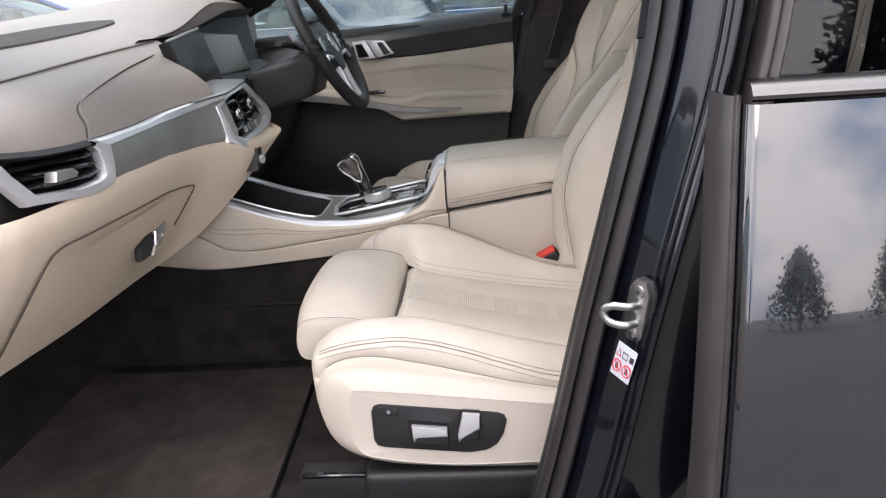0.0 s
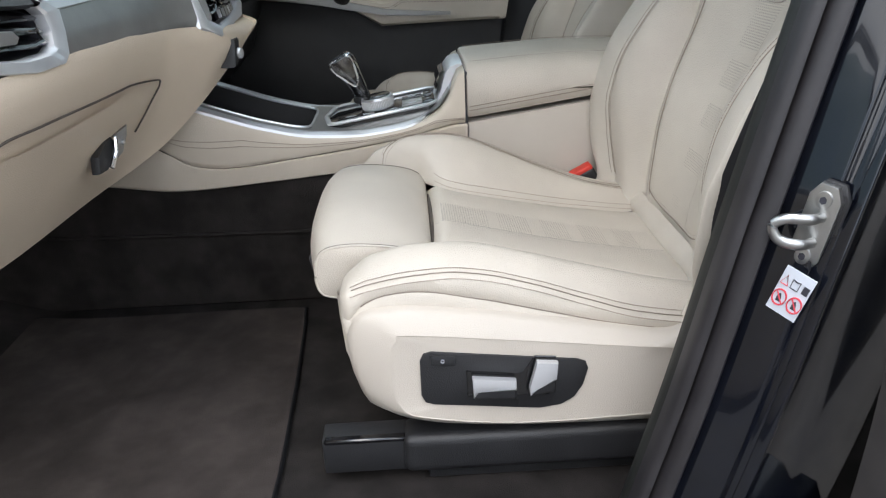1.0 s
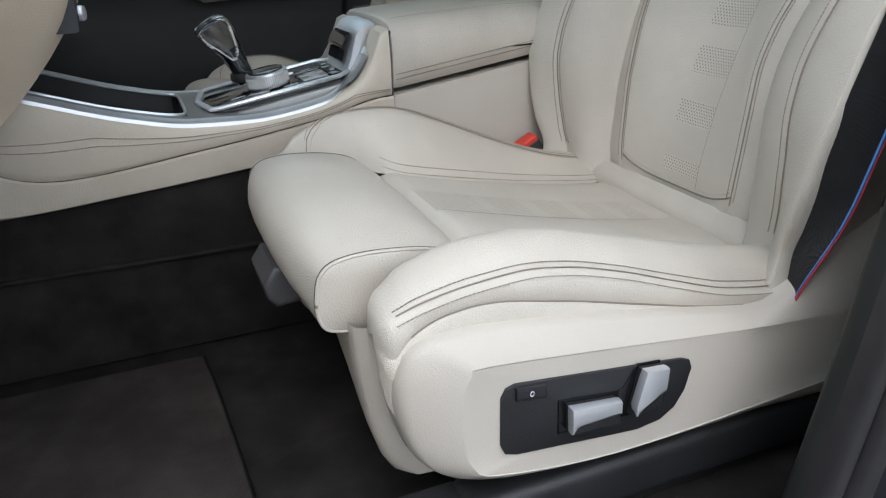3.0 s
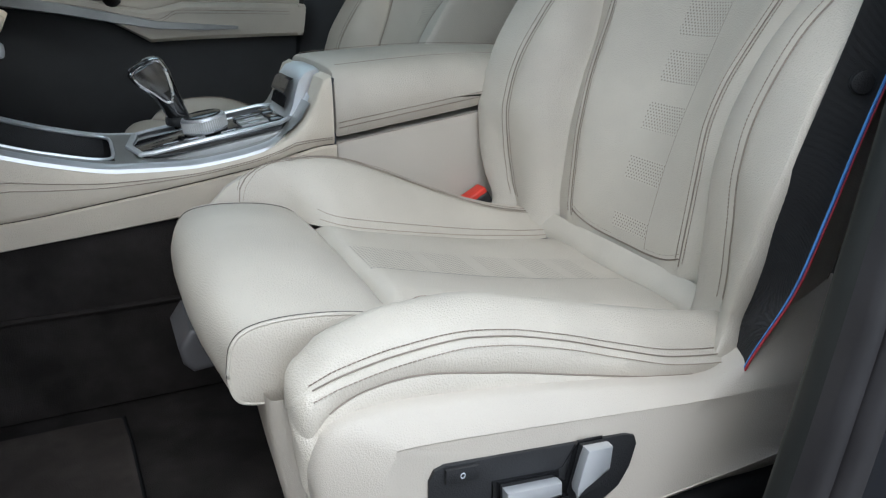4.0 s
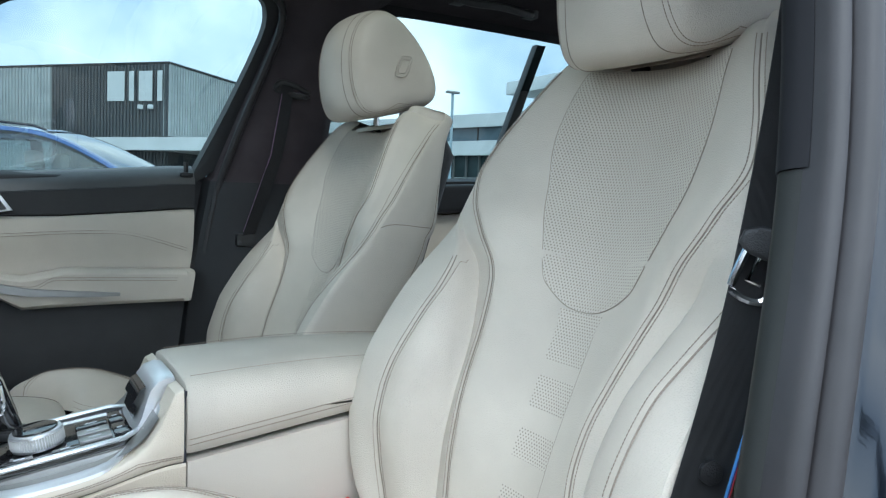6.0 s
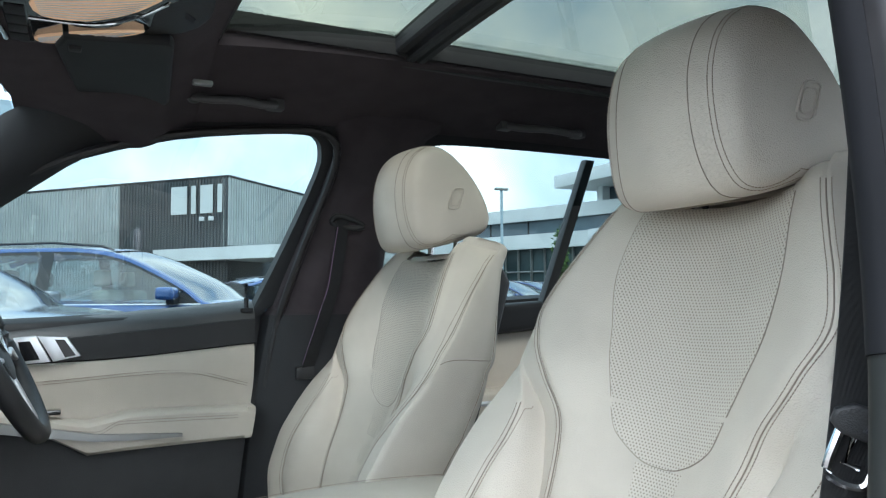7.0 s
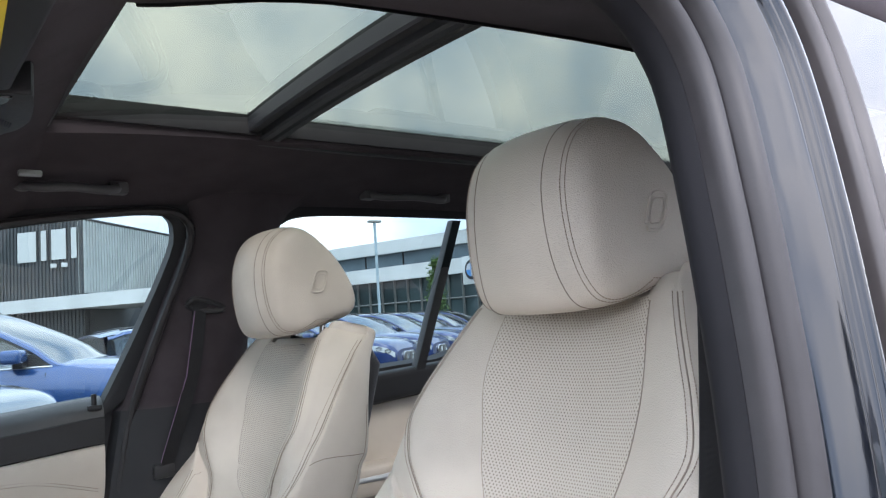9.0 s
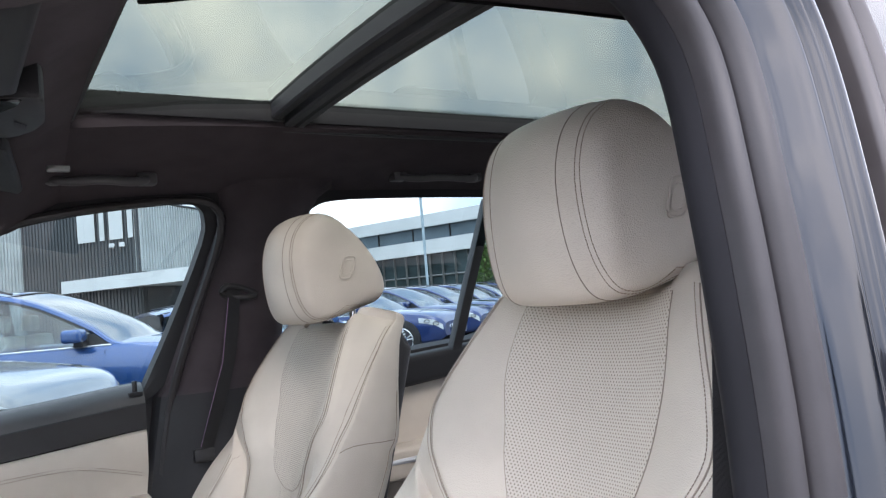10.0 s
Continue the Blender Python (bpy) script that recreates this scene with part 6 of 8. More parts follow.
# belt buckles between seats and console
for bx, by, lab in ((0.440, -0.118, "passenger"), (0.440, 0.155, "driver")):
    buckle = thing("belt_buckle", (bx, by, 0.60), "black seat belt buckle with red release button beside the " + lab + " seat", "belt buckle", "belt buckles")
    BK = Matrix.Translation((bx, by, 0.668)) @ Matrix.Rotation(radians(-28), 4, "Y")
    b = block((-0.022, -0.014, -0.06), (0.022, 0.014, 0.016), 0.006, 3)
    bmesh.ops.transform(b, matrix=BK, verts=b.verts)
    part("housing", b, BLACK_PLASTIC, buckle)
    b = block((-0.0205, -0.0125, 0.008), (0.0205, 0.0125, 0.0225), 0.004, 3)
    bmesh.ops.transform(b, matrix=BK, verts=b.verts)
    part("release_button", b, RED, buckle, "red release button")
    part("stalk", tube([BK @ Vector((0, 0, -0.05)), (bx + 0.03, by, 0.52)], 0.012, 8, flat=0.5), BLACK_PLASTIC, buckle)

# ---- dashboard ----
dash = thing("dashboard", (-0.55, 0.02, 0.74), "two-tone dashboard, ivory below and taupe above", "dashboard")
PULL = curve_through([(-0.80, -0.05), (-0.76, -0.02), (-0.60, 0.0), (-0.35, 0.0), (-0.24, 0.012), (-0.154, 0.045), (-0.12, 0.062), (-0.06, 0.066), (0.08, 0.054), (0.17, 0.044), (0.25, -0.06), (0.80, -0.08)])
LOWZ = curve_through([(-0.80, 0.742), (-0.50, 0.736), (-0.24, 0.736), (-0.17, 0.775), (-0.10, 0.865), (-0.02, 0.915), (0.08, 0.935), (0.16, 0.945)])
LOWX = curve_through([(-0.80, -0.385), (-0.50, -0.365), (-0.24, -0.350), (-0.17, -0.285), (-0.10, -0.195), (-0.02, -0.160), (0.08, -0.155), (0.16, -0.20)])


def dash_lower(y):
    """The ivory part's section from its lower edge up to the trim strip."""
    p = PULL(y)
    lo = Vector((LOWX(y), y, LOWZ(y)))
    top = Vector((-0.236 + p, y, 0.978 - 0.030 * max(0.0, min(1.0, (y + 0.35) / 0.35))))
    out = [lo + Vector((-0.06, 0, 0.004)), lo + Vector((-0.015, 0, -0.003)), lo, lo + Vector((0.004, 0, 0.008))]
    for f, bulge in ((0.25, 0.006), (0.5, 0.012), (0.72, 0.014), (0.88, 0.010), (0.96, 0.004), (1.0, -0.006)):
        q = lo.lerp(top, f)
        out.append(q + Vector((bulge, 0, -bulge * 0.3)))
    return out


part("core", slab([(-0.40, 0.78), (-0.315, 0.93), (-0.285, 1.0), (-0.29, 1.045), (-0.40, 1.085), (-0.8, 1.085), (-0.8, 0.78)], "y", -0.775, 0.70, 0.005, 1), BLACK_PLASTIC, dash)
ys = [-0.795, -0.785, -0.77] + [-0.75 + 0.90 * i / 50 for i in range(51)]
rows = [dash_lower(y) for y in ys]
c = sum(rows[0], Vector()) / 10
rows.insert(0, [c + (p - c) * 0.85 + Vector((0, -0.008, 0)) for p in rows[0]])
part("lower_panel", loft(rows), DASH_IVORY, dash, "warm cream lower dashboard")


def on_dash(y, f, out):
    """A place on the lower panel's skin at a share of its height, moved outward."""
    skin = dash_lower(y)[3:]
    marks = (0.0, 0.25, 0.5, 0.72, 0.88, 0.96, 1.0)
    k = max(i for i in range(6) if f >= marks[i])
    q = skin[k].lerp(skin[k + 1], (f - marks[k]) / (marks[k + 1] - marks[k]))
    return q + Vector((out, 0, -out * 0.5))


# glove box lid, proud of the panel, with its catch
lid_line = rounded([(-0.745, 0.06, 0), (-0.735, 0.30, 0), (-0.722, 0.60, 0), (-0.700, 0.770, 0), (-0.62, 0.785, 0), (-0.45, 0.760, 0), (-0.275, 0.735, 0), (-0.247, 0.70, 0), (-0.252, 0.60, 0), (-0.275, 0.30, 0), (-0.300, 0.06, 0)], 6)


def lid_edge(f):
    """The lid's two ends at a height."""
    left = [p.x for p in lid_line if abs(p.y - f) < 0.05 and p.x < -0.5]
    right = [p.x for p in lid_line if abs(p.y - f) < 0.05 and p.x > -0.5]
    return max(left or [-0.70]), min(right or [-0.25])


rows = []
for f in (0.06, 0.15, 0.25, 0.35, 0.45, 0.55, 0.63, 0.70):
    a, b = lid_edge(f)
    rows.append([on_dash(a + (b - a) * k / 12, f, 0.0022 + 0.0026 * min(1.0, 6 * min(k, 12 - k) / 12)) for k in range(13)])
glove = part("glove_box_lid", loft(rows), DASH_IVORY, dash)
# the shade in the lid's joint is a dark cord on the skin
part("lid_gap", tube([on_dash(p.x, p.y, 0.0046) for p in lid_line[:-8]], 0.0014, 6), DEEP_SEAM, glove, "gap round the lid, its shade drawn as a dark cord")
hp = on_dash(-0.375, 0.43, 0.014)
part("catch_recess", slab([(-0.432, hp.z - 0.020), (-0.405, hp.z - 0.022), (-0.366, hp.z - 0.010), (-0.372, hp.z + 0.016), (-0.398, hp.z + 0.014), (-0.426, hp.z + 0.002)], "x", hp.x - 0.012, hp.x + 0.001, 0.004, 2), BLACK_PLASTIC, glove, "black finger recess")
part("catch", slab([(-0.390, hp.z - 0.016), (-0.352, hp.z - 0.012), (-0.326, hp.z + 0.006), (-0.318, hp.z + 0.020), (-0.368, hp.z + 0.016)], "x", hp.x - 0.001, hp.x + 0.004, 0.002, 2), GREY_TRIM, glove, "satin grey glove box catch plate")
part("catch_lever", tube([(hp.x + 0.003, -0.398, hp.z - 0.021), (hp.x + 0.007, -0.384, hp.z - 0.003), (hp.x + 0.004, -0.371, hp.z + 0.015)], 0.0034, 8), CHROME, glove, "chrome release lever")
part("catch_lock", disc((hp.x + 0.005, -0.347, hp.z + 0.001), (1, 0, 0), 0.004, 0.003, 14, 0.0005), CHROME, glove)

# the face of vents and trim: further back towards the top
def face(y, z, out=0.0):
    return Vector((-0.240 + PULL(y) - 0.25 * (z - 0.965) + out, y, z))


def frame_ring(outer, inner, closed, grow=0.0):
    """A flat frame between two outlines in (y, z), with folded edges."""
    rows = []
    for f, out in ((0.0, -0.010), (0.0, 0.001), (0.10, 0.004), (0.86, 0.004), (1.0, 0.001), (1.0, -0.012)):
        row = [face(a[0] + (b[0] - a[0]) * f, a[1] + (b[1] - a[1]) * f, out + grow) for a, b in zip(outer, inner)]
        rows.append(row + row[:1] if closed else row)
    return loft(rows)


def dense(line, n=6):
    return [(a[0] + (b[0] - a[0]) * k / n, a[1] + (b[1] - a[1]) * k / n) for a, b in zip(line, line[1:]) for k in range(n)] + [line[-1]]


# grey trim strip, its satin upper band and the deck below the display
ZLO = curve_through([(-0.80, 0.990), (-0.60, 0.976), (-0.548, 0.973), (-0.347, 0.961), (-0.16, 0.959), (0.12, 0.945)])
ZMID = curve_through([(-0.55, 1.026), (-0.50, 1.026), (-0.29, 1.029), (-0.207, 1.034), (-0.12, 1.044)])
ZHI = curve_through([(-0.80, 1.062), (-0.66, 1.046), (-0.542, 1.039), (-0.386, 1.037), (-0.278, 1.043), (-0.20, 1.047), (-0.11, 1.053), (0.02, 1.062), (0.12, 1.062)])
cols = [-0.53 + 0.40 * k / 32 for k in range(33)]
part("trim_strip", loft([[face(y, ZLO(y) + (ZMID(y) - ZLO(y)) * f, out) for f, out in ((-0.06, -0.012), (0.0, -0.006), (0.16, 0.0015), (0.22, 0.0025), (0.6, 0.003), (1.0, 0.001), (1.04, -0.006))] for y in cols]), GREY_TRIM, dash, "satin grey trim strip")
cols = [-0.545 + 0.715 * k / 44 for k in range(45)]
part("satin_band", loft([[face(y, ZMID(min(y, -0.13)) + (ZHI(y) - ZMID(min(y, -0.13))) * f, out) for f, out in ((0.0, -0.004), (0.0, 0.003), (0.12, 0.005), (0.8, 0.003), (1.0, -0.002), (1.0, -0.012))] for y in cols if y < -0.115]), SATIN, dash, "satin chrome upper band")
part("centre_deck", loft([[face(y, ZHI(y), 0.003) + Vector((-0.005 * f - 0.085 * f * f, 0, 0.002 + 0.006 * f)) for f in (0.0, 0.1, 0.4, 0.7, 1.0)] for y in [-0.20 + 0.235 * k / 20 for k in range(21)]]), GREY_TRIM, dash, "satin grey deck below the display")


def cavity(name, ring, parent, depth=0.032):
    front = [face(y, z, -0.011) for y, z in ring]
    back = [p + Vector((-depth, 0, 0)) for p in front]
    b = loft([front + front[:1], back + back[:1]])
    b.faces.new([b.verts.new(p) for p in back])
    return part(name, b, INK, parent)


def slat(y0, y1, z0, z1, parent, mat, tilt=0.0):
    """One louvre of an air outlet, from end to end."""
    rows = []
    for j in range(9):
        f = j / 8
        y, z = y0 + (y1 - y0) * f, z0 + (z1 - z0) * f
        rows.append([face(y, z + b, a) for a, b in ((-0.026, 0.003 + tilt), (-0.006, 0.001), (-0.003, -0.0015), (-0.006, -0.004), (-0.026, -0.002 + tilt))])
    return part("slat", loft(rows), mat, parent)


outer = dense([(-0.542, 1.039), (-0.512, 1.026), (-0.522, 1.004), (-0.538, 0.981), (-0.556, 0.973), (-0.62, 0.974), (-0.735, 0.990), (-0.757, 1.025), (-0.775, 1.068)], 5)
inner = dense([(-0.560, 1.033), (-0.550, 1.024), (-0.551, 1.006), (-0.560, 0.992), (-0.576, 0.988), (-0.63, 0.989), (-0.714, 1.000), (-0.735, 1.030), (-0.752, 1.064)], 5)
v = part("side_vent", frame_ring(outer, inner, False, 0.002), SATIN, dash, "satin chrome framed side vent")
cavity("vent_cavity", [(-0.752, 1.062), (-0.735, 1.030), (-0.714, 1.0), (-0.63, 0.989), (-0.576, 0.988), (-0.560, 0.992), (-0.551, 1.006), (-0.550, 1.024), (-0.60, 1.040)], v)
for k, z in enumerate((1.000, 1.012, 1.025, 1.037)):
    slat(-0.732 - 0.005 * k, -0.556 - 0.006 * (k > 2), z + 0.012, z - 0.002, v, GLOSS_BLACK, 0.004)
part("vent_bracket", tube([face(y, z, -0.003) for y, z in ((-0.70, 1.024), (-0.59, 1.013), (-0.568, 1.011), (-0.566, 0.999), (-0.59, 0.997), (-0.69, 1.006))], 0.0024, 6), GLOSS_BLACK, v, "gloss black louvre guide")
part("vent_tab", slab([(-0.682, 1.008), (-0.632, 1.004), (-0.624, 1.010), (-0.634, 1.017), (-0.676, 1.021)], "x", face(-0.65, 1.012).x - 0.010, face(-0.65, 1.012).x + 0.009, 0.003, 2), GREY_TRIM, v)
part("vent_brow", loft([[face(y, ZHI(y) - 0.008, -0.030), face(y, ZHI(y) - 0.008, -0.004), face(y, ZHI(y) - 0.004, 0.002), face(y, ZHI(y) + 0.003, -0.004)] for y in [-0.78 + 0.225 * k / 10 for k in range(11)]]), BLACK_PLASTIC, v, "black upper edge of the vent")

outer = [(-0.155, 1.032), (-0.112, 1.0525), (0.02, 1.061), (0.150, 0.994), (0.166, 0.970), (0.10, 0.953), (-0.124, 0.942), (-0.160, 0.960)]
inner = [(-0.146, 1.029), (-0.116, 1.0445), (-0.010, 1.053), (0.104, 0.994), (0.108, 0.979), (0.075, 0.971), (-0.112, 0.960), (-0.138, 0.972)]
v = part("centre_vent", frame_ring(outer, inner, True), SATIN, dash, "angular satin chrome frame of the centre vents")
cavity("vent_cavity", inner, v)
for y0, y1, zt in ((-0.138, -0.072, 1.030), (-0.062, 0.020, 1.040)):
    for k in range(3):
        z = zt - 0.012 - 0.013 * k
        slat(y0 + 0.004, y1 - 0.002, z, z, v, GLOSS_BLACK, 0.003)
    ym = (y0 + y1) / 2
    part("vent_thumb", disc(face(ym, zt - 0.022, 0.002), (1, -0.1, 0.25), 0.0115, 0.012, 20, 0.003), CHROME, v, "round chrome vent thumb")
    part("vent_surround", tube([face(q[0], q[1], -0.005) for q in rounded([(y0, zt - 0.004, 0), (y1 - 0.006, zt + 0.004, 0), (y1, zt - 0.006, 0), (y1 - 0.012, zt - 0.044, 0), (y0 + 0.010, zt - 0.048, 0)], 4, True)], 0.003, 6, closed=True), GLOSS_BLACK, v)
part("climate_panel", loft([[face(y, z, out) for z, out in ((0.966, -0.010), (0.967, -0.003), (0.984, -0.003), (0.990, -0.010))] for y in (-0.108, -0.05, 0.01, 0.07)]), GLOSS_BLACK, v)
for k in range(6):
    y = -0.098 + 0.026 * k
    part("climate_key", loft([[face(y + a, z, -0.001) for z in (0.969, 0.976, 0.982)] for a in (0.0, 0.010, 0.020)]), SATIN if k % 3 == 0 else GREY_TRIM, v)
part("knee_slot", slab([(-0.112, 0.890), (-0.072, 0.896), (-0.060, 0.936), (-0.096, 0.934)], "x", -0.19, -0.1575, 0.006, 2), BLACK_PLASTIC, dash)
part("knee_button", disc((-0.157, -0.086, 0.910), (1, -0.3, 0), 0.009, 0.014, 20, 0.003), SATIN, dash, "small satin rotary knob")

# upper pad
def dash_upper(y):
    p = PULL(y)
    e = 0.02 * max(0.0, abs(y + 0.1) - 0.55)
    u = 0.06 * max(-0.25, min(0.65, y + 0.5))
    pts = [(-0.270 + p, ZHI(y) + 0.001), (-0.275 + p * 0.9, ZHI(y) + 0.022), (-0.295 + p * 0.7, 1.096 + u * 0.25), (-0.33 + p * 0.4, 1.120 + u * 0.6), (-0.37 + p * 0.2, 1.136 - e + u), (-0.45, 1.157 - e + u), (-0.60, 1.190 - e + 0.8 * u), (-0.80, 1.193 - e + 0.7 * u), (-1.02, 1.14 - e)]
    # behind the displays the pad draws back and rises to a hood
    k = max(0.0, min(1.0, (y + 0.125) / 0.04))
    lip = max(0.0, min(1.0, (y - 0.10) / 0.36))
    lip = lip * lip * (3 - 2 * lip)
    pts = [(x + (min(x, -0.385) - x) * (k if i < 3 else max(0.0, min(1.0, (y + 0.06) / 0.10))), z + 0.062 * lip * (0, 0, 0, 1, 1, 1.05, 0.7, 0.3, 0)[i]) for i, (x, z) in enumerate(pts)]
    return [Vector((x, y, z)) for x, z in pts]


rows = [dash_upper(y) for y in [-0.79, -0.775] + [-0.75 + 1.54 * i / 50 for i in range(51)]]
c = sum(rows[0], Vector()) / 9
rows.insert(0, [p + Vector((-0.01, -0.006, -0.03)) for p in rows[0]])
upper = part("upper_pad", loft(rows), DASH_LEATHER, dash, "taupe leather upper dashboard")
th = bmesh.new()
def pad_point(y, f):
    q = dash_upper(y)
    k = min(int(f), 7)
    return q[k].lerp(q[k + 1], f - k)
for off in (-0.05, 0.05):
    pts = [pad_point(y, 3.9 + off * 2.2) for y in [-0.77 + 0.70 * i / 70 for i in range(71)]]
    stitches(th, pts, [Vector((0.5, 0, 0.8))] * 71, wide=0.0014)
    run = rounded([pad_point(-0.540, 0.1), pad_point(-0.530, 1.0), pad_point(-0.515, 1.7), pad_point(-0.44, 2.15), pad_point(-0.28, 2.75), pad_point(-0.15, 3.15)], 14)
    pts = [p + Vector((off * 0.04, off * 0.10, off * 0.06)) for p in run]
    stitches(th, pts, [Vector((0.8, 0, 0.6))] * len(pts), wide=0.0014)
# dark cords on the pad draw the shade in its seams
groove = bmesh.new()
tube([pad_point(y, 3.9) + Vector((0, 0, 0.0006)) for y in [-0.77 + 1.20 * i / 90 for i in range(91)]], 0.0017, 5, groove)
tube([p + Vector((0.0006, 0, 0.0004)) for p in run], 0.0013, 5, groove)
part("seam_shade_cord", groove, DEEP_SEAM, upper, "dark seam line")
part("stitching", th, PALE_THREAD, upper, "pale taupe double stitching", smooth=False)["kind"] = "stuff"
part("speaker_grille", loft([[pad_point(-0.185 + 0.30 * t, 5.40 + 0.25 * math.sqrt(max(0.0, 1 - t * t)) * g) + Vector((0, 0, 0.004 - 0.006 * (abs(g) == 1))) for g in (-1, -0.96, -0.4, 0.4, 0.96, 1)] for t in [-1 + k / 10 for k in range(21)]]), GRILLE, upper, "perforated taupe speaker grille")

# centre display and instrument display
DISP = Matrix.Translation((-0.270, 0.001, 1.053)) @ Matrix.Rotation(radians(4), 4, "Z") @ Matrix.Rotation(radians(5), 4, "X") @ Matrix.Rotation(radians(-14), 4, "Y")
disp = part("centre_display", slab([(-0.112, -0.004), (0.112, -0.004), (0.098, 0.120), (-0.122, 0.122)], "x", -0.024, 0.0, 0.005, 3, turn=DISP), SCREEN, dash, "dark centre display")
part("display_edge", tube([DISP @ Vector((-0.004, y, z)) for y, z in ((-0.123, 0.1235), (0.099, 0.1215))], 0.0018, 6), SATIN, disp)
inst = part("instrument_display", slab([(-0.112, 0.0), (0.112, 0.0), (0.105, 0.098), (-0.102, 0.112)], "x", -0.014, 0.0, 0.010, 3, turn=Matrix.Translation((-0.322, 0.338, 1.058)) @ Matrix.Rotation(radians(-5), 4, "Z") @ Matrix.Rotation(radians(-14), 4, "Y")), CLUSTER, dash, "switched-off instrument display")
part("instrument_backing", loft([[Vector((x, y, z + 0.05 * max(0.0, min(1.0, (y - 0.10) / 0.36)) * g)) for y in (-0.12, -0.05, 0.05, 0.12, 0.20, 0.28, 0.36, 0.44, 0.55, 0.70)] for x, z, g in ((-0.30, 0.99, 0), (-0.355, 1.055, 0), (-0.378, 1.12, 0.5), (-0.382, 1.150, 0.9), (-0.355, 1.166, 1))]), BLACK_PLASTIC, dash, "black instrument surround")
part("driver_lower", loft([[Vector((x, y, z)) for y in (0.17, 0.3, 0.5, 0.74)] for x, z in ((-0.40, 0.70), (-0.30, 0.80), (-0.26, 0.92), (-0.28, 1.04))]), BLACK_PLASTIC, dash)
part("column_shroud", slab([(-0.30, 0.93), (-0.12, 0.99), (-0.10, 1.07), (-0.14, 1.095), (-0.30, 1.05)], "y", 0.33, 0.50, 0.02, 3), BLACK_PLASTIC, dash)

# ---- steering wheel ----
wheel = thing("steering_wheel", (-0.085, 0.425, 1.105), "black leather steering wheel with satin spokes", "steering wheel")
WM = Matrix.Translation((-0.088, 0.425, 1.108)) @ Matrix.Rotation(radians(-26), 4, "Y")


def on_wheel(bm):
    bmesh.ops.transform(bm, matrix=WM, verts=bm.verts)
    return bm


RW = 0.178
part("rim", on_wheel(tube([(0.0, RW * math.cos(a), RW * math.sin(a) * (0.97 if math.sin(a) < 0 else 1)) for a in [2 * math.pi * k / 64 for k in range(64)]], 0.0165, 12, closed=True)), BLACK_PLASTIC, wheel, "black leather rim")
part("hub", on_wheel(disc((-0.012, 0, -0.004), (1, 0, 0), 0.072, 0.045, 32, 0.016)), BLACK_PLASTIC, wheel)
part("emblem", on_wheel(disc((0.0115, 0, 0.0), (1, 0, 0), 0.026, 0.003, 28, 0.001)), GREY_TRIM, wheel)
part("emblem_ring", on_wheel(tube([(0.0125, 0.026 * math.cos(a), 0.026 * math.sin(a)) for a in [2 * math.pi * k / 28 for k in range(28)]], 0.002, 6, closed=True)), CHROME, wheel)
for s in (-1, 1):
    part("spoke", on_wheel(slab([(s * 0.055, -0.03), (s * 0.168, -0.022), (s * 0.168, 0.026), (s * 0.055, 0.036)], "x", -0.018, 0.006, 0.006, 2)), BLACK_PLASTIC, wheel)
    part("spoke_keys", on_wheel(slab([(s * 0.075, -0.018), (s * 0.135, -0.014), (s * 0.135, 0.020), (s * 0.075, 0.026)], "x", 0.006, 0.011, 0.002, 2)), GLOSS_BLACK, wheel)
    part("spoke_trim", on_wheel(tube([(0.006, s * 0.07, -0.034), (0.008, s * 0.13, -0.028), (0.006, s * 0.160, -0.050)], 0.005, 8)), SATIN, wheel)
    part("paddle", on_wheel(slab([(s * 0.10, 0.02), (s * 0.15, 0.045), (s * 0.155, 0.075), (s * 0.10, 0.06)], "x", -0.045, -0.038, 0.002, 1)), SATIN, wheel)
    part("lower_spoke", on_wheel(slab([(s * 0.018, -0.06), (s * 0.040, -0.052), (s * 0.052, -0.165), (s * 0.026, -0.172)], "x", -0.014, 0.004, 0.004, 2)), SATIN, wheel)
part("stalk", on_wheel(tube([(-0.06, -0.03, 0.03), (-0.07, -0.12, 0.05), (-0.065, -0.20, 0.055)], 0.009, 8)), BLACK_PLASTIC, wheel)
part("column", on_wheel(tube([(-0.25, 0, -0.01), (-0.03, 0, -0.004)], 0.05, 16)), BLACK_PLASTIC, wheel)

# ---- driver's door, inner side ----
ddoor = thing("driver_door", (0.0, 0.80, 0.43), "closed driver door, ivory panel with black top and satin handle", "car door")
BELT = curve_through([(-0.75, 1.04), (-0.30, 1.085), (-0.04, 1.110), (0.227, 1.134), (0.44, 1.150)])
MIDZ = curve_through([(-0.75, 1.03), (-0.20, 1.040), (-0.07, 1.043), (0.107, 1.047), (0.263, 1.058), (0.44, 1.071)])
xs = [-0.75 + 1.165 * i / 30 for i in range(31)]


def rear_cut(x, z):
    """The door's rear edge leans with the pillar."""
    lim = 0.398 + (z - 0.85) * 0.15
    return min(x, lim)


def dpoint(x, y, z):
    return Vector((rear_cut(x, z), y, z))


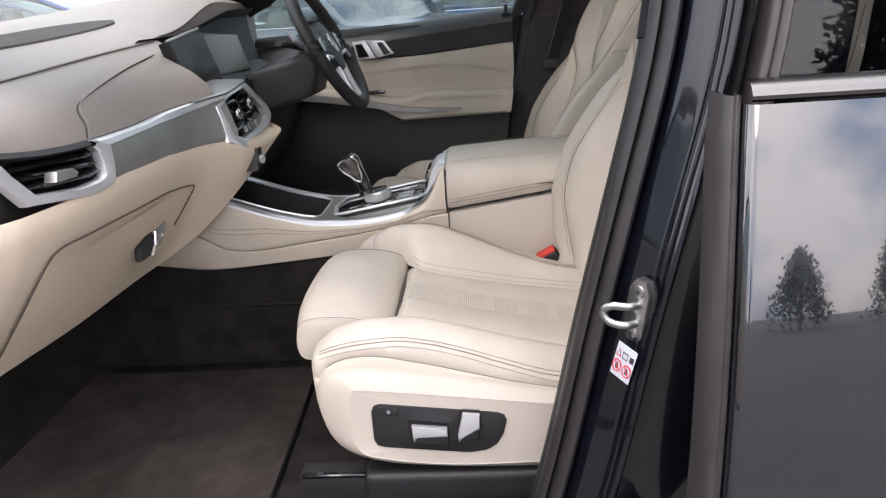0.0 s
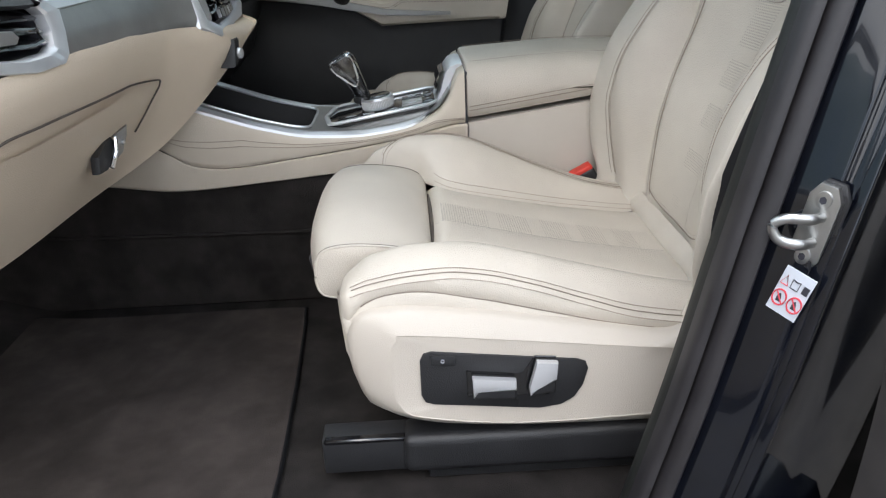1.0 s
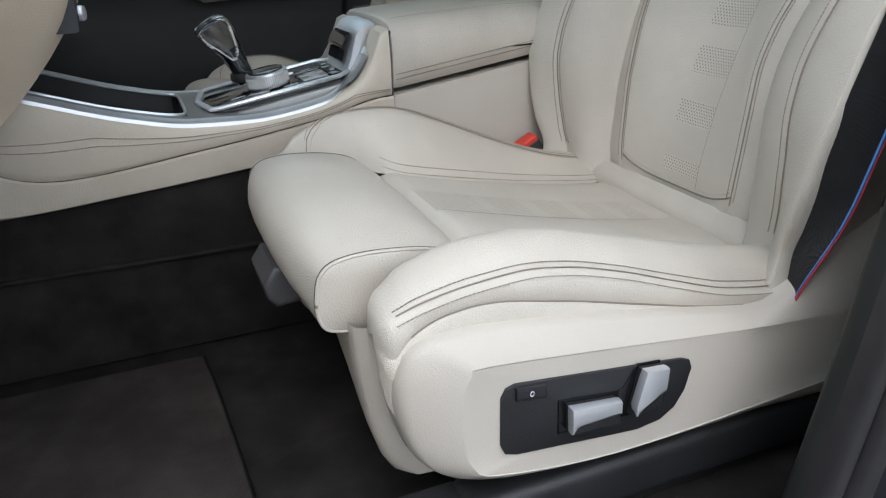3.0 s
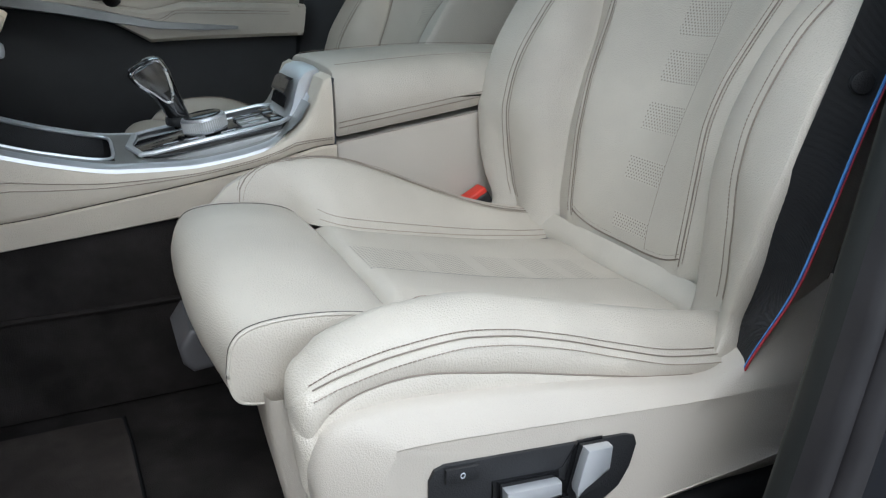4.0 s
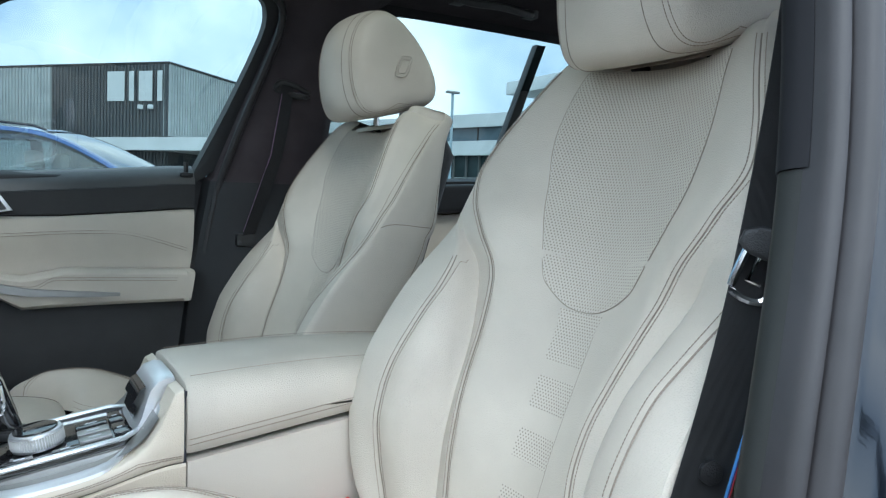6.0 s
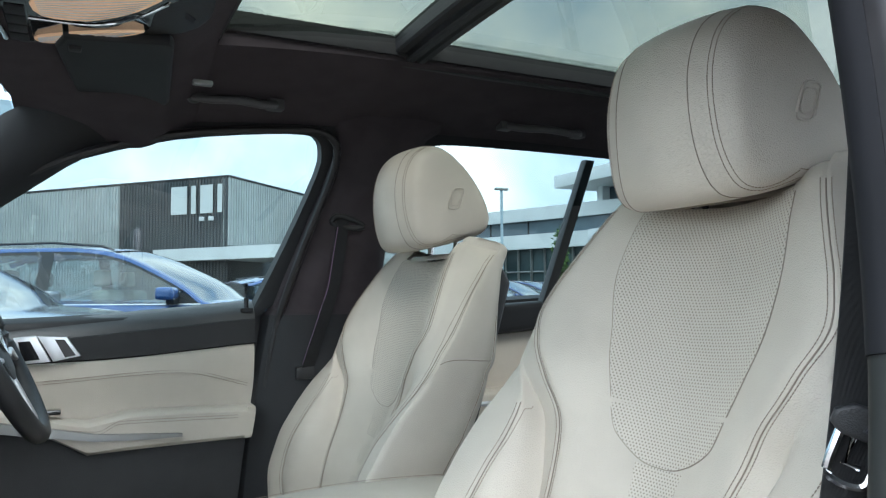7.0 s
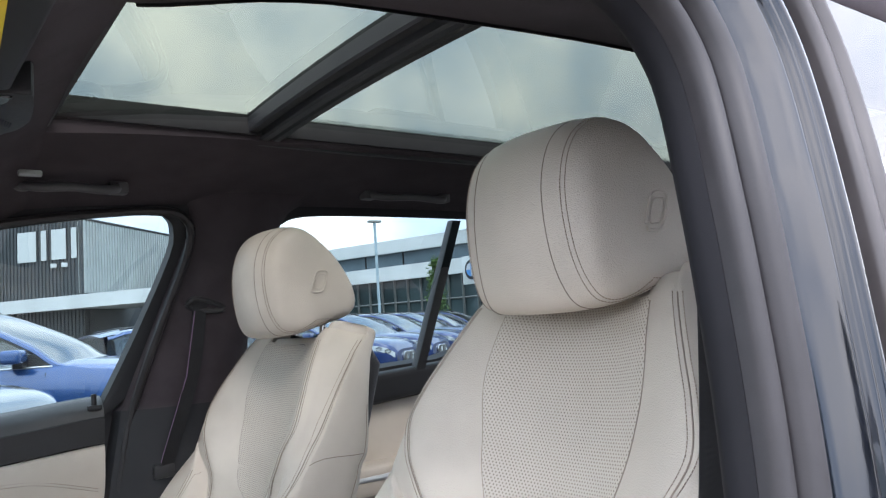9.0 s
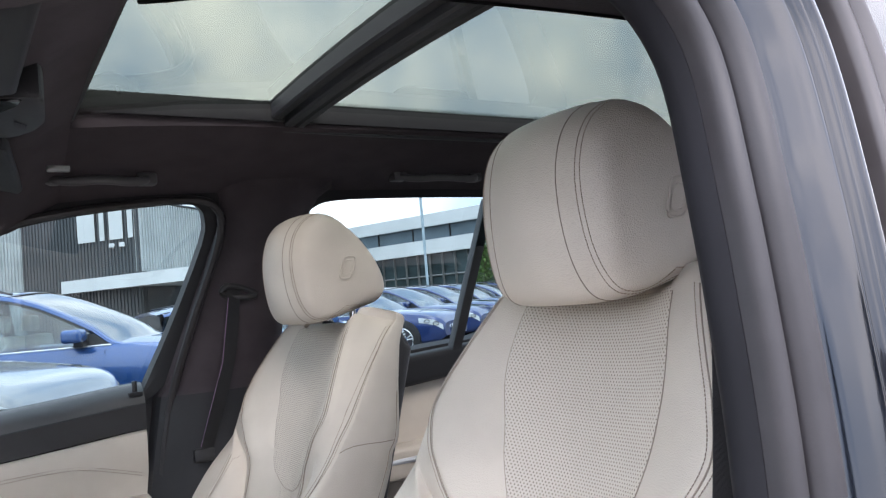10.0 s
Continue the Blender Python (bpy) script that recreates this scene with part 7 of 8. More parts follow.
part("top_roll", loft([[dpoint(x, y, BELT(x) + h) for y, h in ((0.80, 0.020), (0.782, 0.019), (0.764, 0.012), (0.750, 0.000), (0.741, -0.012), (0.738, -0.022))] for x in xs]), TOP_ROLL, ddoor, "grained black top roll")
part("upper_panel", loft([[dpoint(x, y, BELT(x) - 0.022 + (MIDZ(x) - BELT(x) + 0.022) * f) for y, f in ((0.739, 0.0), (0.736, 0.04), (0.738, 0.5), (0.740, 0.96), (0.745, 1.0))] for x in xs]), BLACK_PLASTIC, ddoor, "black upper door panel")
part("leather_panel", loft([[dpoint(x, 0.744 + b, MIDZ(x) - 0.002 + (0.915 - MIDZ(x)) * f) for f, b in ((0, 0.004), (0.03, -0.002), (0.12, -0.004), (0.35, -0.002), (0.6, 0.006), (0.85, 0.010), (1.0, 0.008))] for x in xs]), LEATHER, ddoor, "ivory leather door panel")
ARMZ = curve_through([(-0.75, 1.00), (-0.30, 0.975), (-0.06, 0.945), (0.046, 0.922), (0.085, 0.918), (0.125, 0.936), (0.25, 0.934), (0.44, 0.930)])
ARMLOW = curve_through([(-0.75, 0.96), (-0.30, 0.935), (0.0, 0.895), (0.06, 0.852), (0.12, 0.855), (0.44, 0.860)])
part("armrest", loft([[dpoint(x, y, a + (b - a) * f) for a, b in ((ARMZ(x), ARMLOW(x)),) for y, f in ((0.75, 0), (0.715, 0.0), (0.700, 0.02), (0.690, 0.12), (0.688, 0.45), (0.690, 0.88), (0.698, 0.98), (0.75, 1.0))] for x in xs]), LEATHER, ddoor, "ivory leather door armrest")
part("armrest_end", slab([(0.392, 0.930), (0.404, 0.926), (0.396, 0.862), (0.384, 0.861)], "y", 0.69, 0.75, 0.004, 2), LEATHER, ddoor)
part("pull_handle", loft([[Vector((x, 0.684 + b, z + a)) for a, b in ((h, 0.008), (h * 0.8, -0.003), (-h * 0.8, -0.003), (-h, 0.008))] for x, z, h in ((-0.30, 0.955, 0.012), (-0.1, 0.925, 0.012), (0.0, 0.905, 0.011), (0.08, 0.890, 0.009), (0.18, 0.884, 0.007), (0.25, 0.882, 0.004))]), GREY_TRIM, ddoor, "satin grey pull handle")
part("lower_panel", loft([[dpoint(x, 0.752 - 0.02 * math.sin(3.14 * f), ARMLOW(x) + (0.44 - ARMLOW(x)) * f) for f in (0, 0.3, 0.6, 1)] for x in xs]), BLACK_PLASTIC, ddoor)
part("door_pocket", slab([(-0.6, 0.46), (0.30, 0.46), (0.36, 0.60), (0.20, 0.66), (-0.5, 0.62)], "y", 0.66, 0.74, 0.02, 3), BLACK_PLASTIC, ddoor)
hand = part("door_handle", slab([(-0.075, 1.098), (-0.034, 1.101), (-0.006, 1.047), (-0.064, 1.043)], "y", 0.722, 0.738, 0.004, 2), SATIN, ddoor, "satin chrome inner door handle")
part("handle_dish", slab([(-0.066, 1.090), (-0.045, 1.091), (-0.026, 1.053), (-0.058, 1.050)], "y", 0.7195, 0.723, 0.001, 1), GLOSS_BLACK, hand)
keys = part("seat_memory_keys", slab([(-0.032, 1.100), (0.022, 1.097), (0.050, 1.057), (-0.002, 1.047)], "y", 0.725, 0.738, 0.003, 2), SATIN, ddoor, "satin framed key panel")
part("key_field", slab([(0.000, 1.093), (0.018, 1.092), (0.040, 1.059), (0.020, 1.055)], "y", 0.7215, 0.7255, 0.001, 1), GLOSS_BLACK, keys)
part("lock_pin_collar", block((0.383, 0.740, 1.142), (0.412, 0.766, 1.153), 0.004, 2), DARK_TRIM, ddoor)
part("lock_pin", tube([(0.397, 0.752, 1.145), (0.397, 0.752, 1.176)], 0.0055, 10), BLACK_PLASTIC, ddoor, "black lock pin")
part("window_switches", block((-0.05, 0.70, 0.940), (0.015, 0.735, 0.950), 0.003), GLOSS_BLACK, ddoor)
th = bmesh.new()
for dz in (0.0, -0.006):
    pts = rounded([(-0.20, 0.741, 1.000 + dz), (0.0, 0.741, 1.006 + dz), (0.14, 0.741, 1.014 + dz), (0.24, 0.742, 1.016 + dz), (0.30, 0.743, 1.008 + dz), (0.40, 0.745, 0.978 + dz)], 12)
    stitches(th, pts, [Vector((0, -1, 0))] * len(pts))
    pts = [Vector((x, 0.6885, ARMZ(x) - 0.016 + dz)) for x in [-0.2 + 0.57 * i / 60 for i in range(61)]]
    stitches(th, pts, [Vector((0, -1, 0))] * len(pts))
part("stitching", th, THREAD, ddoor, smooth=False)["kind"] = "stuff"

# ---- seat belts ----
def belt(name, line, wide, label, stripes=True):
    b = thing(name, line[0][0], label, "seat belt", "seat belts")
    a = rounded([p for p, w in line], 8)
    w = rounded([q for p, q in line], 8)
    n = [(a[min(i + 1, len(a) - 1)] - a[max(i - 1, 0)]).cross(w[i]).normalized() for i in range(len(a))]
    part("webbing", shell([[p + d * (wide * t) for t in (-0.5, -0.25, 0, 0.25, 0.5)] for p, d in zip(a, w)], 0.0014, n[len(n) // 2]), WEBBING, b)
    if stripes:
        for k, mt in ((0.445, STRIPE_BLUE), (0.472, STRIPE_DEEP), (0.500, STRIPE_RED)):
            part("edge_stripe", tube([p + d * (wide * k) for p, d in zip(a, w)], 0.0013, 6), mt, b)
    return b


WA, WD = (-0.30, -0.93, 0.20), (0.85, -0.45, 0.25)
pb = belt("seat_belt", [((0.466, -0.604, 0.610), WA), ((0.470, -0.612, 0.650), WA), ((0.470, -0.636, 0.724), (0.3, -0.85, 0.2)), ((0.472, -0.651, 0.795), (0.72, -0.62, 0.2)), ((0.487, -0.659, 0.869), WD), ((0.518, -0.664, 0.975), WD), ((0.545, -0.666, 1.075), (0.80, -0.52, 0.15)), ((0.566, -0.668, 1.20), (0.90, -0.4, 0.0)), ((0.600, -0.655, 1.36), (0.97, -0.2, 0))], 0.050, "black passenger seat belt with tricolour edge beside the pillar")
part("stop_button", disc((0.500, -0.664, 0.914), (-0.40, -0.90, 0.1), 0.0095, 0.006, 18, 0.002), BLACK_PLASTIC, pb)
TNG = Matrix.Translation((0.541, -0.668, 1.082)) @ Matrix.Rotation(radians(-48), 4, "Z") @ Matrix.Rotation(radians(18), 4, "Y") @ Matrix.Scale(0.76, 4)
tongue = part("tongue_grip", slab([(-0.028, 0.004), (-0.018, -0.004), (0.018, -0.006), (0.030, 0.002), (0.032, 0.016), (0.020, 0.027), (-0.012, 0.027), (-0.027, 0.017)], "y", -0.010, 0.007, 0.005, 3, turn=TNG), BLACK_PLASTIC, pb, "black plastic tongue grip")
part("tongue_slot", slab([(0.000, 0.004), (0.022, 0.004), (0.024, 0.015), (0.004, 0.017)], "y", -0.0115, -0.009, 0.002, 1, turn=TNG), INK, tongue)
part("tongue_plate", tube(rounded([TNG @ Vector(q) for q in ((-0.017, -0.004, 0.0), (-0.018, -0.004, -0.040), (-0.009, -0.004, -0.048), (0.010, -0.004, -0.048), (0.018, -0.004, -0.038), (0.017, -0.004, 0.0))], 3), 0.0036, 8), CHROME, tongue, "chrome belt tongue")
part("tongue_bar", tube([TNG @ Vector(q) for q in ((-0.004, -0.004, -0.004), (-0.006, -0.004, -0.030), (0.008, -0.004, -0.030))], 0.0024, 6), CHROME, tongue)
db = belt("seat_belt", [((0.600, 0.632, 1.372), (0.9, 0, 0.1)), ((0.592, 0.630, 1.346), (0.9, 0, 0)), ((0.575, 0.645, 1.20), (0.9, 0.1, 0)), ((0.528, 0.69, 1.01), (0.9, 0.2, 0))], 0.034, "black driver seat belt hanging on the pillar", stripes=False)
part("guide_loop", tube(rounded([(0.572, 0.640, 1.350), (0.580, 0.632, 1.366), (0.61, 0.630, 1.362), (0.645, 0.630, 1.345), (0.62, 0.630, 1.338)], 4, True), 0.007, 8, closed=True), BLACK_PLASTIC, db)
part("belt_anchor", block((0.500, 0.685, 0.985), (0.545, 0.71, 1.015), 0.006), BLACK_PLASTIC, db)
part("violet_edge", tube([(0.580, 0.626, 1.340), (0.562, 0.641, 1.20), (0.515, 0.686, 1.02)], 0.0011, 5), material("dusky_violet_thread", (0.16, 0.1, 0.17), 0.7), db)

# ---- overhead ----
over = thing("overhead_console", (0.06, 0.04, 1.56), "overhead lamp unit, both reading lamps lit", "ceiling lamp")
part("housing", slab([tuple(p)[:2] for p in rounded([(-0.068, 0.12, 0), (-0.062, 0.03, 0), (-0.034, -0.008, 0), (0.079, -0.066, 0), (0.165, -0.108, 0), (0.184, -0.095, 0), (0.190, 0.03, 0), (0.158, 0.089, 0), (0.10, 0.125, 0), (-0.022, 0.214, 0), (-0.058, 0.216, 0)], 4, True)], "z", 1.560, 1.60, 0.006, 3), BLACK_PLASTIC, over)
part("gloss_bezel", slab([tuple(p)[:2] for p in rounded([(-0.030, 0.012, 0), (0.06, -0.050, 0), (0.150, -0.096, 0), (0.160, -0.080, 0), (0.120, 0.010, 0), (0.118, 0.085, 0), (0.05, 0.140, 0), (-0.024, 0.204, 0), (-0.030, 0.11, 0)], 4, True)], "z", 1.5575, 1.564, 0.002, 2), GLOSS_BLACK, over)
for outline, turns in (([(-0.020, 0.019), (0.061, -0.028), (0.126, -0.060), (0.116, -0.023), (0.089, 0.026), (0.041, 0.076), (-0.014, 0.080)], 9), ([(-0.021, 0.172), (0.042, 0.122), (0.110, 0.086), (0.104, 0.103), (0.069, 0.135), (0.006, 0.190), (-0.020, 0.196)], 6)):
    lens = part("reading_lamp", slab([tuple(p)[:2] for p in rounded([(x, y, 0) for x, y in outline], 3, True)], "z", 1.5545, 1.559, 0.0015, 2), LAMP_GLOW, over, "lit warm reading lamp")
    near, far = outline[:3], [outline[6], outline[5], outline[4]]
    for k in range(1, turns):
        f = k / turns
        part("lens_rib", tube(rounded([(a[0] + (b[0] - a[0]) * f, a[1] + (b[1] - a[1]) * f, 1.5542) for a, b in zip(near, far)], 4), 0.0009, 4), SATIN, lens)
part("chrome_line", tube(rounded([(-0.03, 0.10, 1.5565), (0.05, 0.092, 1.5565), (0.10, 0.04, 1.5565), (0.135, -0.03, 1.5565)], 5), 0.0018, 6), CHROME, over)
keys = part("key_cluster", slab([(-0.060, 0.050), (-0.030, 0.018), (-0.026, 0.20), (-0.056, 0.205)], "z", 1.5555, 1.562, 0.003, 2), GLOSS_BLACK, over)
for k in range(4):
    part("roof_key", block((-0.056, 0.052 + 0.037 * k, 1.5525), (-0.032, 0.084 + 0.037 * k, 1.5565), 0.002), DARK_TRIM, keys)
part("dial_strip", tube([(-0.064, 0.06, 1.557), (-0.068, 0.13, 1.557), (-0.062, 0.20, 1.557)], 0.004, 8), CHROME, keys)
for k in range(5):
    part("microphone_slot", block((0.160 + 0.003 * k, 0.0 + 0.004 * k, 1.5585), (0.1615 + 0.003 * k, 0.02 + 0.004 * k, 1.5605), 0), INK, over)
for s, lab in ((1, "driver"), (-1, "passenger")):
    vis = thing("sun_visor", (0.06, 0.02 + s * 0.40, 1.545), "dark grey " + lab + " sun visor folded against the headliner", "sun visor", "sun visors")
    y0, y1 = (0.135, 0.55) if s > 0 else (-0.55, -0.118)
    ov = [(0.0, 0.19), (0.012, 0.14), (0.15, 0.105), (0.158, 0.12), (0.188, 0.46), (0.178, 0.52), (0.085, 0.58), (0.042, 0.55)] if s > 0 else [(0.005, -0.125), (0.125, -0.132), (0.156, -0.155), (0.165, -0.45), (0.15, -0.53), (0.06, -0.56), (0.012, -0.53), (0.0, -0.16)]
    part("flap", slab(ov, "z", 1.548, 1.566, 0.007, 3), DARK_TRIM, vis)
    part("clip", block((0.018, (y0 + 0.045 if s > 0 else y1 - 0.03) - 0.010, 1.543), (0.036, (y0 + 0.045 if s > 0 else y1 - 0.03) + 0.010, 1.556), 0.004), BLACK_PLASTIC, vis)
    if s < 0:
        part("airbag_label", slab([(0.05, -0.232), (0.136, -0.252), (0.130, -0.40), (0.05, -0.40)], "z", 1.5468, 1.549, 0), LABEL, vis, "white warning label with yellow end")
        part("label_end", slab([(0.120, -0.249), (0.136, -0.2525), (0.130, -0.40), (0.115, -0.40)], "z", 1.5460, 1.5475, 0), LABEL_YELLOW, vis)
        part("red_mark", tube([(0.082 + 0.022 * math.cos(a), -0.300 + 0.042 * math.sin(a), 1.5462) for a in [2 * math.pi * k / 24 for k in range(24)]], 0.0016, 5, closed=True), LABEL_RED, vis, "red oval print")
        for k in range(2):
            part("label_bar", slab([(0.060 + 0.030 * k, -0.365), (0.075 + 0.030 * k, -0.365), (0.075 + 0.030 * k, -0.372), (0.060 + 0.030 * k, -0.372)], "z", 1.5460, 1.5470, 0), INK, vis)
for x0, x1, y, z in ((0.235, 0.405, 0.515, 1.575), (0.98, 1.20, 0.53, 1.590)):
    g = thing("grab_handle", ((x0 + x1) / 2, y, z), "dark grey grab handle on the headliner edge", "grab handle", "grab handles")
    part("bar", tube(rounded([(x0, y + 0.02, z + 0.016), (x0 + 0.006, y - 0.012, z + 0.004), (x0 + 0.035, y - 0.028, z - 0.002), ((x0 + x1) / 2, y - 0.031, z + 0.001), (x1 - 0.035, y - 0.028, z - 0.002), (x1 - 0.006, y - 0.012, z + 0.004), (x1, y + 0.02, z + 0.016)], 6), 0.009, 10), HANDLE_GREY, g)
    for x in (x0, x1):
        part("foot", block((x - 0.018, y - 0.012, z - 0.004), (x + 0.018, y + 0.02, z + 0.02), 0.006, 2), HANDLE_GREY, g)
solid("coat_clip", block((0.222, 0.392, 1.574), (0.258, 0.408, 1.584), 0.003, 2), GREY_TRIM, "small grey headliner clip", "clip", kind="")
mirror = thing("rear_view_mirror", (-0.20, 0.05, 1.47), "dark interior mirror on the windscreen", "mirror")
part("housing", slab([tuple(p)[:2] for p in rounded([(-0.06, 1.43, 0), (0.16, 1.43, 0), (0.175, 1.46, 0), (0.16, 1.495, 0), (-0.06, 1.495, 0), (-0.075, 1.46, 0)], 4, True)], "x", -0.235, -0.205, 0.008, 3), BLACK_PLASTIC, mirror)
part("stem", tube([(-0.225, 0.05, 1.48), (-0.17, 0.05, 1.515)], 0.012, 10), BLACK_PLASTIC, mirror)
part("sensor_cover", slab([tuple(p)[:2] for p in rounded([(-0.20, 0.02, 0), (-0.135, 0.015, 0), (-0.128, 0.08, 0), (-0.14, 0.10, 0), (-0.20, 0.09, 0)], 3, True)], "z", 1.52, 1.552, 0.006, 3, turn=Matrix.Translation((-0.09, 0, 1.55)) @ Matrix.Rotation(radians(-24), 4, "Y") @ Matrix.Translation((0.09, 0, -1.55))), BLACK_PLASTIC, mirror)

# ---- outside ----
bm = bmesh.new()
bmesh.ops.create_grid(bm, x_segments=4, y_segments=4, size=900)
solid("ground", bm, ASPHALT, "grey asphalt car park")


def profile_car(name, at, face, paint, label, tall=1.72, long=4.90, wide=1.92, group="parked cars"):
    """A parked car built nose towards +x of its own frame, with windows, lamps, mirrors and wheels."""
    car = thing(name, (0, 0, 0), label, "car", group)
    W, xf, xr = wide / 2, long / 2, -long / 2
    waist = 0.615 * tall

    def put(pname, b, mt, parent=None, lab="", sharp=40):
        return part(pname, b, mt, parent or car, lab, sharp=sharp)

    # lower body: the upper line, the width and the underside along the length
    hi = curve_through([(xr, waist - 0.16), (xr + 0.08, waist - 0.05), (xr + 0.4, waist + 0.02), (-0.6, waist + 0.005), (0.4, waist - 0.01), (0.9, waist - 0.005), (1.3, waist - 0.03), (xf - 0.55, waist - 0.09), (xf - 0.2, waist - 0.16), (xf - 0.04, waist - 0.26), (xf, waist - 0.34)])
    half = curve_through([(xr, 0.80), (xr + 0.12, 0.92), (xr + 0.5, 0.99), (-0.4, 1.0), (1.2, 0.995), (xf - 0.6, 0.975), (xf - 0.28, 0.92), (xf - 0.10, 0.84), (xf, 0.72)])
    low = curve_through([(xr, 0.46), (xr + 0.1, 0.36), (xr + 0.6, 0.27), (xf - 0.6, 0.27), (xf - 0.1, 0.32), (xf, 0.40)])
    rows = []
    for k in range(45):
        x = xr + (xf - xr) * (0.5 - 0.5 * math.cos(math.pi * k / 44))
        w, a, b = W * half(x), low(x), hi(x)
        side = [(0.90, a), (0.965, a + 0.05), (0.985, a + (b - a) * 0.30), (0.997, a + (b - a) * 0.55), (1.0, a + (b - a) * 0.74), (0.985, a + (b - a) * 0.80), (0.968, b - 0.06), (0.945, b - 0.018), (0.90, b), (0.70, b + 0.030), (0.35, b + 0.045)]
        rows.append([Vector((x, -w * u, z)) for u, z in side] + [Vector((x, 0, b + 0.048))] + [Vector((x, w * u, z)) for u, z in side[::-1]])
    put("body", loft(rows, caps=True), paint, sharp=35)
    # cant rail from the foot of the windscreen over the roof to the tail
    rail_f = curve_through([(-2.15, 0.80), (-1.85, 0.93), (-1.3, 0.99), (-0.75, 1.0), (-0.35, 0.955), (-0.05, 0.84), (0.30, 0.60), (0.62, 0.33), (0.95, 0.0)])
    top = tall - 0.07

    def q(x, f, s, out=0.0):
        z = waist - 0.02 + (top - waist + 0.02) * f
        return Vector((x, s * (W * 0.925 - 0.20 * max(0.0, f) ** 1.3 + out), z))

    stations = [-2.15 + 3.10 * k / 40 for k in range(41)]
    for s in (-1, 1):
        # painted band along the rail, window glass below it, black pillars between
        put("roof_side", loft([[q(x, rail_f(x) + u, s, o) for u, o in ((-0.075, 0.004), (-0.06, 0.012), (-0.01, 0.010), (0.012, -0.012), (0.02, -0.05))] for x in stations]), paint)
        put("window_frame", loft([[q(x, max(0.0, rail_f(x) - 0.115), s, 0.004), q(x, max(0.01, rail_f(x) - 0.07), s, 0.008)] for x in stations[3:-4]]), GLOSS_BLACK)
        for a, b in ((-0.84, 0.72), (-1.72, -0.98), (-2.06, -1.78)):
            put("window", loft([[q(x, 0.015 + (max(0.02, rail_f(x) - 0.10) - 0.015) * g, s) for g in (0, 0.5, 1)] for x in [a + (b - a) * k / 8 for k in range(9)]]), CAR_GLASS)
        for a, b in ((-0.98, -0.84), (-1.78, -1.72)):
            put("pillar", loft([[q(a, g, s, 0.006), q(b, g, s, 0.006)] for g in (0.0, 0.45, 0.92)]), GLOSS_BLACK)
        put("mirror_sail", loft([[q(0.60, 0.0, s, 0.008), q(0.84, 0.0, s, 0.008)], [q(0.60, 0.20, s, 0.008), q(0.66, 0.20, s, 0.008)]]), BLACK_PLASTIC)
        put("window_line", tube([q(-2.08, 0.0, s, 0.014), q(-0.6, 0.0, s, 0.014), q(0.84, 0.0, s, 0.014)], 0.011, 6), SATIN if s < 0 else GLOSS_BLACK)
        put("roof_rail", tube([q(-1.95, 0.99, s, -0.02), q(-1.6, 1.07, s, -0.03), q(-0.9, 1.10, s, -0.03), q(-0.35, 1.04, s, -0.02), q(-0.2, 0.97, s, -0.01)], 0.016, 6), GLOSS_BLACK)
        y0, y1 = sorted((s * (W * 0.97), s * (W + 0.20)))
        m = put("door_mirror", block((0.42, y0 + 0.03 * (s > 0), waist + 0.03), (0.62, y1, waist + 0.17), 0.05, 4), paint)
        put("mirror_foot", block((0.50, *(sorted((s * (W * 0.90), s * (W + 0.06)))[:1]), waist - 0.02), (0.60, sorted((s * (W * 0.90), s * (W + 0.06)))[1], waist + 0.06), 0.015, 2), BLACK_PLASTIC, m)
        put("door_gap", tube([Vector((0.78, s * (W * half(0.78) * u + 0.002), z)) for u, z in ((0.99, low(0.78) + 0.15), (0.999, 0.62), (0.97, waist - 0.09), (0.945, waist - 0.03))], 0.005, 4), INK)
        lamp = put("headlamp", loft([[Vector((x, s * (W * half(x) * 0.992 + 0.008), hi(x) - d)) for d in (0.075, 0.11, 0.15, 0.185)] for x in [xf - 0.50 + 0.47 * k / 8 for k in range(9)]]), LENS)
        for x in (xf - 0.32, xf - 0.14):
            put("headlamp_ring", tube([Vector((x + 0.055 * math.cos(a), s * (W * half(x + 0.055 * math.cos(a)) + 0.012), hi(x) - 0.13 + 0.034 * math.sin(a))) for a in [2 * math.pi * k / 14 for k in range(14)]], 0.008, 5, closed=True), DARK_CHROME, lamp)
        put("tail_lamp", loft([[Vector((x, s * (W * half(x) * 1.0 + 0.008), hi(xr + 0.4) - d)) for d in (0.13, 0.19, 0.26)] for x in [xr + 0.01 + 0.36 * k / 6 for k in range(7)]]), TAIL_RED)
        kid = put("grille", slab([tuple(p)[:2] for p in rounded([(s * 0.03, waist - 0.42, 0), (s * 0.05, waist - 0.37, 0), (s * 0.26, waist - 0.37, 0), (s * 0.33, waist - 0.43, 0), (s * 0.29, waist - 0.60, 0), (s * 0.08, waist - 0.61, 0)], 4, True)], "x", xf - 0.03, xf + 0.02, 0.008, 2), GLOSS_BLACK)
        put("grille_frame", tube([Vector((xf + 0.018, p.x, p.y)) for p in rounded([(s * 0.03, waist - 0.42, 0), (s * 0.05, waist - 0.37, 0), (s * 0.26, waist - 0.37, 0), (s * 0.33, waist - 0.43, 0), (s * 0.29, waist - 0.60, 0), (s * 0.08, waist - 0.61, 0)], 4, True)], 0.013, 6, closed=True), CHROME, kid)
        for k in range(6):
            put("grille_bar", tube([(xf + 0.026, s * (0.075 + 0.038 * k), waist - 0.39), (xf + 0.030, s * (0.085 + 0.034 * k), waist - 0.59)], 0.007, 5), CHROME, kid)
